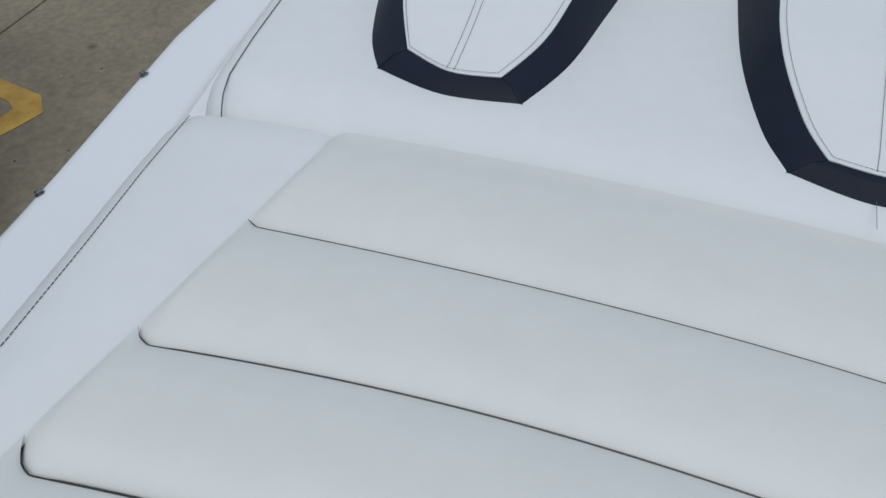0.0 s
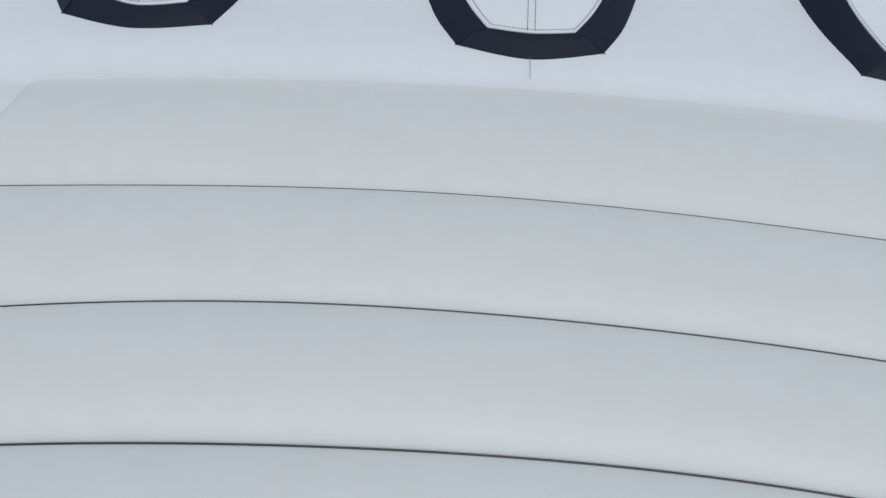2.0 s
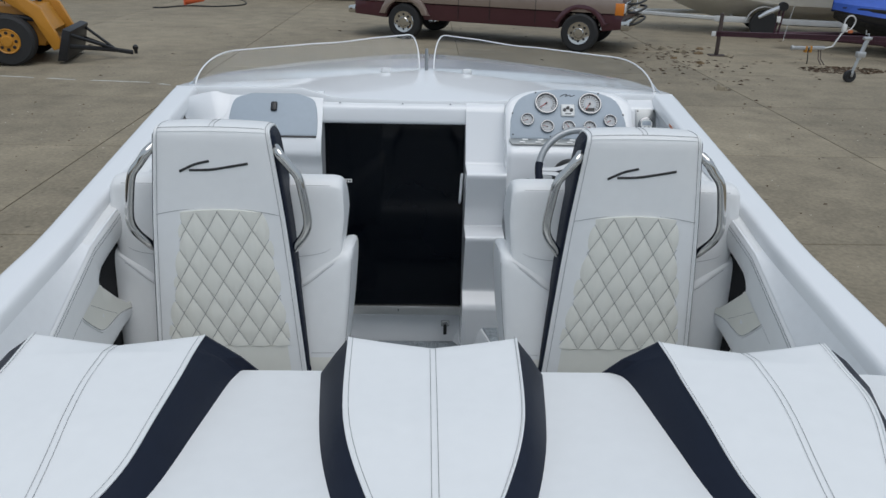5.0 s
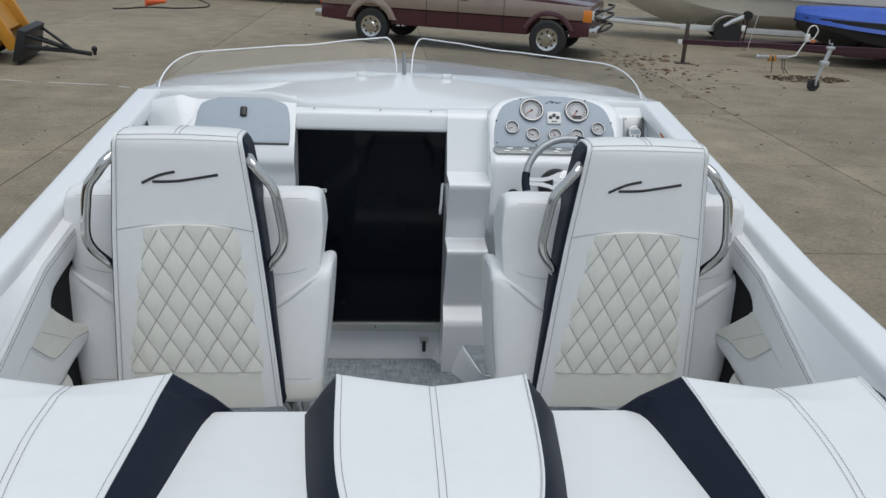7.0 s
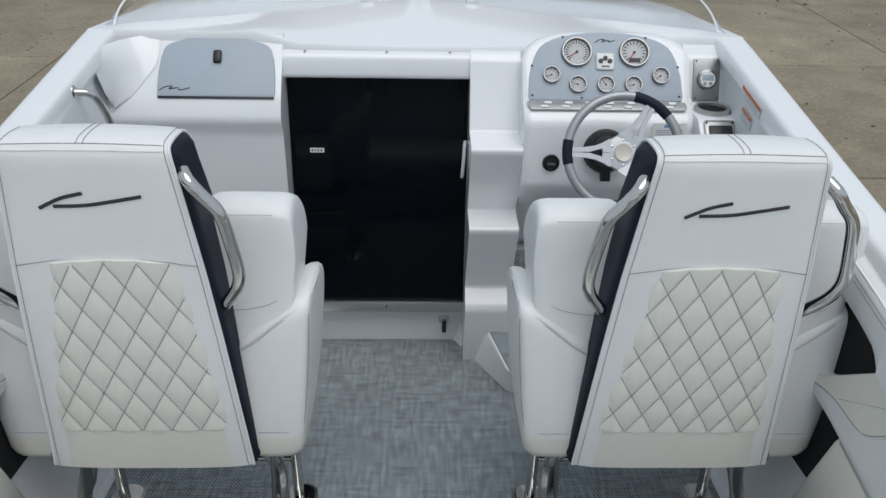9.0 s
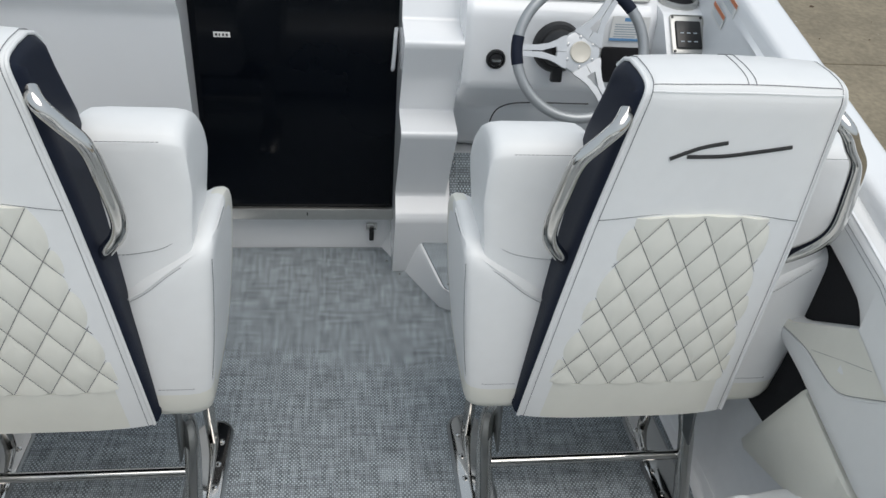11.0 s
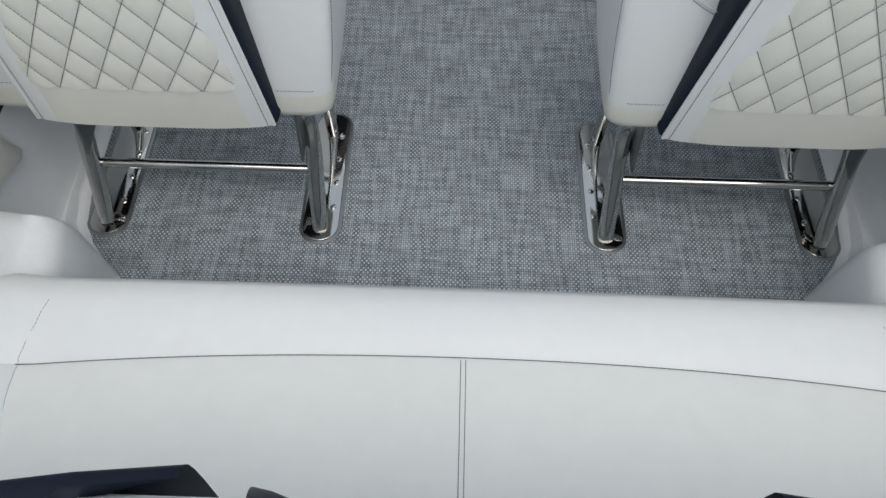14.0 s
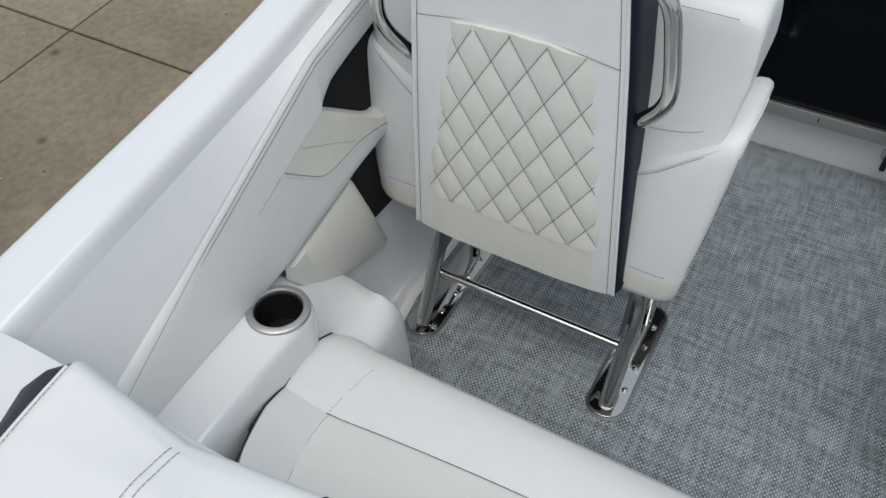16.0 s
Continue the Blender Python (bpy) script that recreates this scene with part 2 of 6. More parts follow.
def concrete_mat():
    m = mat("stained_concrete", (0.235, 0.198, 0.138), 0.85, vary=0.34, scale=2.2, bump=0.35, bump_scale=45, big=0.16)
    n, l = m.node_tree.nodes, m.node_tree.links
    b = n["Principled BSDF"]
    src = b.inputs["Base Color"].links[0].from_socket
    geo = n.new("ShaderNodeNewGeometry")
    t = n.new("ShaderNodeTexNoise")
    t.inputs["Scale"].default_value, t.inputs["Detail"].default_value = 0.55, 8
    t.inputs["Roughness"].default_value = 0.7
    l.new(geo.outputs["Position"], t.inputs["Vector"])
    r = n.new("ShaderNodeMapRange")
    r.inputs["From Min"].default_value, r.inputs["From Max"].default_value = 0.56, 0.72
    r.inputs["To Min"].default_value, r.inputs["To Max"].default_value = 1.0, 0.62
    l.new(t.outputs["Fac"], r.inputs["Value"])
    mm = n.new("ShaderNodeMixRGB")
    mm.blend_type = "MULTIPLY"
    mm.inputs[0].default_value = 1.0
    l.new(src, mm.inputs[1])
    l.new(r.outputs["Result"], mm.inputs[2])
    # small dark spots and pale scuffs
    v = n.new("ShaderNodeTexVoronoi")
    v.inputs["Scale"].default_value = 2.6
    l.new(geo.outputs["Position"], v.inputs["Vector"])
    rv = n.new("ShaderNodeMapRange")
    rv.inputs["From Min"].default_value, rv.inputs["From Max"].default_value = 0.03, 0.09
    rv.inputs["To Min"].default_value, rv.inputs["To Max"].default_value = 0.45, 1.0
    l.new(v.outputs["Distance"], rv.inputs["Value"])
    t2 = n.new("ShaderNodeTexNoise")
    t2.inputs["Scale"].default_value, t2.inputs["Detail"].default_value = 26.0, 6
    l.new(geo.outputs["Position"], t2.inputs["Vector"])
    r2 = n.new("ShaderNodeMapRange")
    r2.inputs["From Min"].default_value, r2.inputs["From Max"].default_value = 0.3, 0.7
    r2.inputs["To Min"].default_value, r2.inputs["To Max"].default_value = 0.82, 1.16
    l.new(t2.outputs["Fac"], r2.inputs["Value"])
    prod = n.new("ShaderNodeMath")
    prod.operation = "MULTIPLY"
    l.new(rv.outputs["Result"], prod.inputs[0])
    l.new(r2.outputs["Result"], prod.inputs[1])
    info = n.new("ShaderNodeObjectInfo")
    ri = n.new("ShaderNodeMapRange")
    ri.inputs["To Min"].default_value, ri.inputs["To Max"].default_value = 0.90, 1.10
    l.new(info.outputs["Random"], ri.inputs["Value"])
    prod2 = n.new("ShaderNodeMath")
    prod2.operation = "MULTIPLY"
    l.new(prod.outputs[0], prod2.inputs[0])
    l.new(ri.outputs["Result"], prod2.inputs[1])
    m2 = n.new("ShaderNodeMixRGB")
    m2.blend_type = "MULTIPLY"
    m2.inputs[0].default_value = 1.0
    l.new(mm.outputs[0], m2.inputs[1])
    l.new(prod2.outputs[0], m2.inputs[2])
    l.new(m2.outputs[0], b.inputs["Base Color"])
    return m


CONCRETE = concrete_mat()

# ---- builders ----


def finish(me, material, smooth=40):
    me.materials.append(material)
    if smooth:
        me.polygons.foreach_set("use_smooth", [True] * len(me.polygons))
        bm = bmesh.new()
        bm.from_mesh(me)
        bmesh.ops.recalc_face_normals(bm, faces=bm.faces)
        for e in bm.edges:
            e.smooth = len(e.link_faces) != 2 or e.calc_face_angle(0) < radians(smooth)
        bm.to_mesh(me)
        bm.free()
    return me


def part(name, geo, material, parent=None, label="", m=None, smooth=40):
    """Links a bmesh, or (verts, faces), as one mesh object under a thing."""
    me = bpy.data.meshes.new(name)
    if isinstance(geo, tuple):
        me.from_pydata([tuple(v) for v in geo[0]], [], geo[1])
    else:
        geo.to_mesh(me)
        geo.free()
    finish(me, material, smooth)
    ob = new(name, me)
    if parent is not None:
        ob.parent = parent
    if m is not None:
        ob.matrix_basis = m
    if label:
        tagged(ob, label)
    return ob


def thing(name, label, category, group="", m=None, kind=""):
    ob = new(name)
    ob.empty_display_size = 0.1
    if m is not None:
        ob.matrix_basis = m
    return tagged(ob, label, category, group, kind)


def setting(name, geo, material, label, category="boat", smooth=40):
    return tagged(part(name, geo, material, smooth=smooth), label, category, kind="structure")


def merge(*geos):
    """Joins (verts, faces) pairs into one."""
    vs, fs = [], []
    for v, f in geos:
        k = len(vs)
        vs += [tuple(p) for p in v]
        fs += [tuple(i + k for i in face) for face in f]
    return vs, fs


def moved(geo, m):
    return [tuple(m @ Vector(v)) for v in geo[0]], geo[1]


def mirrored(geo):
    return [(-x, y, z) for x, y, z in geo[0]], [tuple(reversed(f)) for f in geo[1]]


def grid(rows, close_u=False, close_v=False, caps=False):
    """A sheet through rows of points; close_v joins each row's end to its start."""
    nr, nc = len(rows), len(rows[0])
    vs = [tuple(p) for r in rows for p in r]
    fs = []
    for i in range(nr - (0 if close_u else 1)):
        for j in range(nc - (0 if close_v else 1)):
            a, b = i * nc + j, i * nc + (j + 1) % nc
            c, d = ((i + 1) % nr) * nc + (j + 1) % nc, ((i + 1) % nr) * nc + j
            fs.append((a, b, c, d))
    if caps:
        fs.append(tuple(range(nc - 1, -1, -1)))
        fs.append(tuple((nr - 1) * nc + j for j in range(nc)))
    return vs, fs


def box(x0, x1, y0, y1, z0, z1, bevel=0.0, segs=2):
    bm = bmesh.new()
    bmesh.ops.create_cube(bm, size=1)
    for v in bm.verts:
        v.co = ((x0 + x1) / 2 + v.co.x * (x1 - x0), (y0 + y1) / 2 + v.co.y * (y1 - y0), (z0 + z1) / 2 + v.co.z * (z1 - z0))
    if bevel:
        bmesh.ops.bevel(bm, geom=bm.edges[:], offset=bevel, segments=segs, profile=0.5, affect="EDGES")
    return out(bm)


def out(bm):
    bm.verts.index_update()
    r = [tuple(v.co) for v in bm.verts], [tuple(v.index for v in f.verts) for f in bm.faces]
    bm.free()
    return r


def prism(outline, thick, bevel=0.0, segs=2, both=True):
    """An outline in x and y, raised from z = 0 to thick, with rounded rims."""
    bm = bmesh.new()
    low = [bm.verts.new((x, y, 0)) for x, y in outline]
    f = bm.faces.new(low)
    res = bmesh.ops.extrude_face_region(bm, geom=[f])
    top = [v for v in res["geom"] if isinstance(v, bmesh.types.BMVert)]
    for v in top:
        v.co.z += thick
    bmesh.ops.recalc_face_normals(bm, faces=bm.faces)
    if bevel:
        es = [e for e in bm.edges if (both or all(v.co.z > thick / 2 for v in e.verts)) and abs(e.verts[0].co.z - e.verts[1].co.z) < 1e-6]
        bmesh.ops.bevel(bm, geom=es, offset=bevel, segments=segs, profile=0.5, affect="EDGES")
    return out(bm)


def spline(pts, n):
    """Catmull-Rom through pts, n steps a span."""
    pts = [Vector(p) for p in pts]
    res = []
    for i in range(len(pts) - 1):
        p0, p1, p2, p3 = pts[max(i - 1, 0)], pts[i], pts[i + 1], pts[min(i + 2, len(pts) - 1)]
        for k in range(n):
            t = k / n
            res.append(0.5 * (2 * p1 + (p2 - p0) * t + (2 * p0 - 5 * p1 + 4 * p2 - p3) * t * t + (3 * p1 - p0 - 3 * p2 + p3) * t ** 3))
    return res + [pts[-1]]


def tube(pts, r, sides=10, closed=False, flat=1.0):
    """A round bar along points."""
    pts = [Vector(p) for p in pts]
    n = len(pts)
    rows, ref = [], None
    for i, p in enumerate(pts):
        a = pts[(i - 1) % n] if closed or i else p
        b = pts[(i + 1) % n] if closed or i < n - 1 else p
        d = (b - a).normalized()
        if ref is None:
            ref = Vector((0, 0, 1)) if abs(d.z) < 0.9 else Vector((1, 0, 0))
        u = (ref - d * ref.dot(d)).normalized()
        ref = u
        w = d.cross(u)
        rr = r[i] if isinstance(r, (list, tuple)) else r
        rows.append([p + (u * math.cos(2 * math.pi * k / sides) + w * math.sin(2 * math.pi * k / sides) * flat) * rr for k in range(sides)])
    return grid(rows, close_u=closed, close_v=True, caps=not closed)


def lathe(profile, sides=32, m=None):
    """Radius and height pairs turned about z."""
    rows = [[(r * math.cos(2 * math.pi * k / sides), r * math.sin(2 * math.pi * k / sides), z) for k in range(sides)] for r, z in profile]
    g = grid(rows, close_v=True, caps=True)
    return moved(g, m) if m is not None else g


def lerp(a, b, t):
    return a + (b - a) * t


def table(x, xs, ys):
    return float(np.interp(x, xs, ys))


def stitch(pts, r=0.0006, dash=0.005, gap=0.002):
    """A row of thread stitches along a line of points."""
    pts = [Vector(p) for p in pts]
    geos, run, on, cur = [], 0.0, True, [pts[0]]
    for a, b in zip(pts, pts[1:]):
        left = (b - a).length
        d = (b - a).normalized() if left else Vector((0, 0, 1))
        p = a
        while left > 1e-7:
            want = (dash if on else gap) - run
            step = min(want, left)
            p = p + d * step
            left -= step
            run += step
            if run >= (dash if on else gap) - 1e-9:
                if on:
                    geos.append(tube([cur[0], p], r, 4))
                on, run, cur = not on, 0.0, [p]
    return merge(*geos)

# ---- ground: the yard rises gently ahead of the bow ----
YARD = pose(0, 0, -0.757, 7.6, 0, 0)


def yard_sheet():
    xs = [-400, -120, -40, -20, -10, 0, 10, 20, 40, 120, 400]
    ys = [-400, -120, -40, -20, -10, 0, 10, 20, 40, 120, 400]
    return grid([[(x, y, 0) for x in xs] for y in ys])


ground = setting("ground", moved(yard_sheet(), YARD), CONCRETE, "worn stained grey-brown concrete yard with saw-cut joints", "ground")

# ---- boat shell ----
GY = [-2.75, -1.6, -1.2, -0.8, -0.25, 1.07, 1.6, 2.4, 3.4, 4.3, 4.75]


def gz(y):
    return table(y, GY, [0.53, 0.56, 0.62, 0.71, 0.842, 1.155, 1.19, 1.22, 1.24, 1.25, 1.25])


def gxo(y):
    return table(y, GY, [0.825, 1.045, 1.085, 1.038, 1.002, 1.038, 0.98, 0.76, 0.46, 0.16, 0.02])


def gxi(y):
    return gxo(y) - table(y, [-1.83, -1.6, -1.3, -0.9, -0.25, 1.07], [0.115, 0.127, 0.112, 0.10, 0.075, 0.085])


def span(a, b, n):
    return [lerp(a, b, i / (n - 1)) for i in range(n)]


def hull():
    rows = []
    for y in span(-2.75, 4.75, 40):
        x, z = gxo(y), gz(y)
        k = table(y, [0.5, 4.75], [0, 1]) ** 1.5
        keel = lerp(-0.44, 1.1, k)
        chine = lerp(-0.12, 1.15, k)
        half = [(x - 0.004, z - 0.03), (x + 0.012, z - 0.06), (x - 0.01, lerp(z, chine, 0.5)), (x * 0.93, chine), (x * 0.5, lerp(chine, keel, 0.5)), (0, keel)]
        rows.append([(-a, y, b) for a, b in half] + [(a, y, b) for a, b in reversed(half[:-1])])
    g = grid(rows)
    g[1].append(tuple(range(len(rows[0]))))
    return g


setting("hull", hull(), GEL, "white gelcoat powerboat hull standing in the yard")


def gunwale():
    rows = []
    for y in span(-2.75, 1.075, 46):
        xo, xi, z = gxo(y), gxi(y), gz(y)
        rows.append([(xo + 0.002, y, z - 0.075), (xo + 0.010, y, z - 0.055), (xo + 0.010, y, z - 0.018), (xo + 0.006, y, z - 0.006), (xo - 0.004, y, z - 0.001), (xo - 0.014, y, z), (xi + 0.018, y, z), (xi + 0.011, y, z - 0.001), (xi + 0.005, y, z - 0.004), (xi + 0.001, y, z - 0.010), (xi - 0.002, y, z - 0.020), (xi - 0.004, y, z - 0.042)])
    return grid(rows)


def liner():
    rows = []
    for y in span(-1.05, 1.075, 26):
        xi, z = gxi(y), gz(y)
        zs = table(y, [-1.05, -0.70, -0.19, 0.10, 0.40, 1.07], [0.36, 0.535, 0.81, 0.892, 0.95, 1.06])
        xl = table(y, [0.30, 0.42, 0.60, 0.78, 0.86], [0.899, 0.925, 0.938, 0.945, 0.970])
        k = table(y, [0.42, 0.58], [1, 0])
        rows.append([(xi - 0.004, y, z - 0.042), (lerp(xi - 0.004, xl, 0.5), y, lerp(z - 0.042, zs, 0.5)), (xl, y, zs), (xl + 0.006 * k, y, zs - 0.006), (max(0.928, xl + 0.008 * k), y, zs - 0.02), (0.928, y, min(0.48, zs - 0.04)), (0.924, y, 0.3), (0.912, y, 0.14), (0.898, y, 0.05), (0.885, y, 0.018), (0.86, y, 0.001)])
    return grid(rows)


for n, flip in (("gunwale_1", mirrored), ("gunwale_2", lambda g: g)):
    setting(n, flip(gunwale()), GEL, "glossy white gelcoat gunwale cap rising to the bow")
for n, flip in (("cockpit_side_1", mirrored), ("cockpit_side_2", lambda g: g)):
    setting(n, flip(liner()), GELN, "white moulded cockpit side liner")
setting("floor", box(-0.90, 0.90, -1.0, 1.19, -0.04, -0.004), GELN, "white moulded cockpit sole under the mat")


def deck_z(x, y):
    c = table(y, [1.05, 1.5, 2.2, 3.2, 4.75], [1.105, 1.225, 1.26, 1.27, 1.25])
    c += 0.045 * table(abs(x), [0.40, 0.52], [0, 1]) * table(y, [1.12, 1.40], [1, 0])
    return lerp(c, gz(y), min(1, abs(x) / max(gxo(y), 0.02)) ** 1.6)


def deck():
    rows = [[(gxo(1.065) * k, 1.085, deck_z(gxo(1.065) * k, 1.065) - 0.09) for k in span(-1, 1, 33)], [(gxo(1.065) * k, 1.066, deck_z(gxo(1.065) * k, 1.065) - 0.012) for k in span(-1, 1, 33)]]
    for y in [1.072] + span(1.085, 4.75, 34):
        xo = gxo(y)
        rows.append([(xo * k, y, deck_z(xo * k, y)) for k in span(-1, 1, 33)])
    return grid(rows)


setting("deck", deck(), GEL, "glossy white gelcoat foredeck")

# mat: two layers of yarn, cut round the seat bases
MAT = [(-0.76, -0.75), (0.76, -0.75), (0.76, -0.15), (0.84, -0.07), (0.868, 0.06), (0.878, 0.2), (0.86, 0.62), (0.44, 0.74), (0.305, 0.79), (0.145, 1.14), (-0.39, 1.14), (-0.36, 0.90), (-0.345, 0.815), (-0.36, 0.782), (-0.40, 0.765), (-0.60, 0.70), (-0.86, 0.62), (-0.878, 0.2), (-0.868, 0.06), (-0.84, -0.07), (-0.76, -0.15)]
setting("floor_mat", prism(MAT, 0.006, 0.002), WEAVE, "grey and white woven vinyl cockpit floor mat", "mat")

# ---- helm bulkhead ----


def sweep_x(profile, x0, x1):
    """A y, z profile closed and swept across."""
    return grid([[(x, y, z) for y, z in profile] for x in (x0, x1)], close_v=True, caps=True)


def rounded(profile, r=0.012, closed=True, n=3):
    """Rounds the corners of a y, z profile."""
    res, k = [], len(profile)
    for i, p in enumerate(profile):
        a, b, c = Vector(profile[i - 1]), Vector(p), Vector(profile[(i + 1) % k])
        d0, d1 = min(r, (a - b).length * 0.45), min(r, (c - b).length * 0.45)
        s, e = b + (a - b).normalized() * d0, b + (c - b).normalized() * d1
        for j in range(n + 1):
            t = j / n
            q = s * (1 - t) ** 2 + b * 2 * t * (1 - t) + e * t * t
            res.append((q.x, q.y))
    return res


port_dash = rounded([(1.30, 1.09), (1.13, 1.140), (1.095, 1.146), (1.078, 1.135), (0.965, 0.955), (0.945, 0.895), (0.975, 0.855), (1.06, 0.0), (1.30, 0.0)], 0.02)
setting("dash_1", sweep_x(port_dash, -1.0, -0.43), GEL, "white moulded dash beside the cabin door")
helm_dash = rounded([(1.30, 1.04), (1.14, 1.115), (1.075, 1.166), (1.035, 1.168), (0.915, 0.972), (0.875, 0.955), (0.85, 0.925), (0.85, 0.72), (1.0, 0.60), (1.10, 0.44), (1.195, 0.38), (1.195, 0.0), (1.30, 0.0)], 0.02)


def pod(profile, x0, x1):
    """The helm pod: its head follows the arch of the panel."""
    rows = []
    for x in span(x0, x0 + 0.02, 3) + span(x0 + 0.03, x1 - 0.03, 30) + span(x1 - 0.02, x1, 3):
        t = abs(x - 0.59) / 0.262
        s = 0.085 * (1 - math.sqrt(max(0, 1 - max(0, min(1, (t - 0.25) / 0.75)) ** 2.4)))
        e = 0.010 * max(0, 1 - min(x - x0, x1 - x) / 0.02) ** 2
        rows.append([(x, y - s * 0.522 + (e if y < 1.0 else 0), z - s * 0.853) if z > 1.05 else (x, y + (e if y < 1.0 else 0), z) for y, z in profile])
    return grid(rows, close_v=True, caps=True)


setting("dash_2", pod(helm_dash, 0.325, 0.845), GEL, "white moulded helm pod")
side_dash = rounded([(1.30, 1.10), (1.10, 1.15), (1.02, 1.10), (0.985, 0.965), (0.83, 0.945), (0.74, 0.85), (0.80, 0.6), (0.95, 0.0), (1.30, 0.0)], 0.015)
setting("dash_3", sweep_x(side_dash, 0.845, 0.975), GEL, "white moulded side console of the helm")
head = rounded([(1.20, 1.015), (1.20, 1.115), (1.075, 1.105), (1.045, 1.085), (1.04, 1.015)], 0.015)
setting("door_head", sweep_x(head, -0.43, 0.165), GEL, "white moulded door header")

stair = rounded([(1.20, 1.10), (1.06, 1.105), (1.035, 1.08), (0.975, 0.86), (0.85, 0.842), (0.85, 0.825), (0.965, 0.60), (0.845, 0.582), (0.845, 0.565), (0.985, 0.31), (0.938, 0.258), (0.93, 0.238), (0.99, 0.0), (1.20, 0.0)], 0.012)
setting("boarding_steps", sweep_x(stair, 0.165, 0.325), GEL, "white moulded boarding steps beside the cabin door", "steps")
setting("door_sill", sweep_x(rounded([(1.20, 0.166), (1.078, 0.166), (1.072, 0.160), (1.080, 0.154), (1.138, 0.150), (1.142, 0.0), (1.20, 0.0)], 0.004), -0.43, 0.165), GEL, "white moulded door threshold")

door = thing("door_1", "smoked black acrylic sliding cabin door, closed", "door", kind="structure")
part("panel", box(-0.43, 0.17, 1.092, 1.105, 0.165, 1.03), BLACKG, door)
part("bottom_rail", box(-0.43, 0.165, 1.07, 1.09, 0.160, 0.200, 0.003), RIM, door, "satin aluminium bottom track")


def dash_cove():
    """A soft hollow that leads the port dash into the gunwale."""
    rows = []
    for k in span(0, 1, 8):
        y0, z0 = lerp(0.955, 1.086, k) - 0.004, lerp(0.935, 1.1415, k) + 0.002
        w = min(1, k * 1.6) ** 0.7
        y1 = y0 - 0.17 * w
        z1 = lerp(z0, gz(y1) - 0.001, k)
        a, c, b = Vector((lerp(-0.935, -0.815, w), y0, z0)), Vector((-0.935, y0 - 0.01, lerp(z0, z1, 0.4))), Vector((-gxi(y1) - 0.016 * k + 0.006 * (1 - k), y1, z1))
        rows.append([a * (1 - t) ** 2 + c * 2 * t * (1 - t) + b * t * t for t in span(0, 1, 12)])
    return grid(rows)


setting("dash_corner", dash_cove(), GEL, "white moulded corner between the dash and the gunwale")

# ---- windscreen ----
screen = thing("windscreen", "low two-piece clear acrylic windscreen on the foredeck", "windscreen")


def screen_pane():
    rows = []
    for k in [0.5 - 0.5 * math.cos(math.pi * i / 47) for i in range(48)]:
        x = lerp(1.01, 0.035, k)
        y = lerp(1.125, 1.50, k ** 0.9)
        hgt = 0.165 * math.sqrt(max(0, 1 - max(0, (0.16 - k) / 0.16) ** 2.4)) * math.sqrt(max(0, 1 - max(0, (k - 0.94) / 0.06) ** 2.4)) * lerp(0.76, 0.98, min(1, k * 1.3)) + 0.004
        z = deck_z(x, y) - 0.004
        rows.append([(x, y, z), (x * 0.985, y + hgt * 0.35, z + hgt * 0.5), (x * 0.965, y + hgt * 0.7, z + hgt), (x * 0.965, y + hgt * 0.7 + 0.005, z + hgt), (x * 0.985, y + hgt * 0.35 + 0.005, z + hgt * 0.5), (x, y + 0.006, z)])
    return grid(rows, close_v=True, caps=True)


for flip in (mirrored, lambda g: g):
    p = part("pane", flip(screen_pane()), ACRYLIC, screen)
    p.visible_shadow = False
    edge = [v for i, v in enumerate(screen_pane()[0]) if i % 6 == 2]
    part("edge", flip(tube([(x, y + 0.0025, z + 0.001) for x, y, z in edge], 0.0032, 6)), GEL, p, "polished bright edge")
for side in (-1, 1):
    part("bracket", box(side * 0.19 - 0.022, side * 0.19 + 0.022, 1.455, 1.49, 1.20, 1.232, 0.008), GEL, screen, "small white foot of the pane")
part("centre_post", tube([(0, 1.5, 1.2), (0, 1.545, 1.318)], 0.008, 8), SATIN, screen)

# ---- gutter between the rails and the aft cushions ----
for n, flip in (("gutter_1", mirrored), ("gutter_2", lambda g: g)):
    setting(n, flip(grid([[(0.60, y, gz(y) - 0.02), (gxi(y) - 0.03, y, gz(y) - 0.018), (gxi(y) + 0.004, y, gz(y) - 0.008)] for y in span(-2.7, -0.96, 20)])), GEL, "white moulded gutter beside the aft cushions")

setting("aft_deck", box(-0.80, 0.80, -2.75, -2.38, 0.50, 0.535, 0.01), GEL, "white moulded aft deck behind the sun pad")

# ---- helm seats ----
SX = 0.582


def back_y(z):
    return -0.03 - 0.127 * (z - 0.45)


def seat_half(z):
    return table(z, [0.33, 0.45, 0.70, 0.86, 1.12], [0.222, 0.213, 0.194, 0.180, 0.150])


def panel_rows(z0, z1, inset, lift, nx, nz, shape=None, arch=0.0, taper=0.0, skew=0.0):
    """A sheet over the seat's back between two heights."""
    rows = []
    for j in range(nz + 1):
        row = []
        for i in range(nx + 1):
            u = -1 + 2 * i / nx
            zt = z1 + arch * (1 - u * u)
            z = lerp(z0, zt, j / nz)
            rise = (z - QZ) / 0.414
            w = seat_half(z) - inset - taper * rise
            y = back_y(z) - lift + 0.012 * abs(u) ** 6 + 0.022 * max(0, (z - 1.085) / 0.035) ** 2.2
            x = u * w + skew * rise
            if shape:
                y -= shape(x, z)
            row.append((x, y, z))
        rows.append(row)
    return rows


QZ, QX, QH = 0.466, 0.0617, 0.1045  # foot of the quilt, and the width and height of a diamond


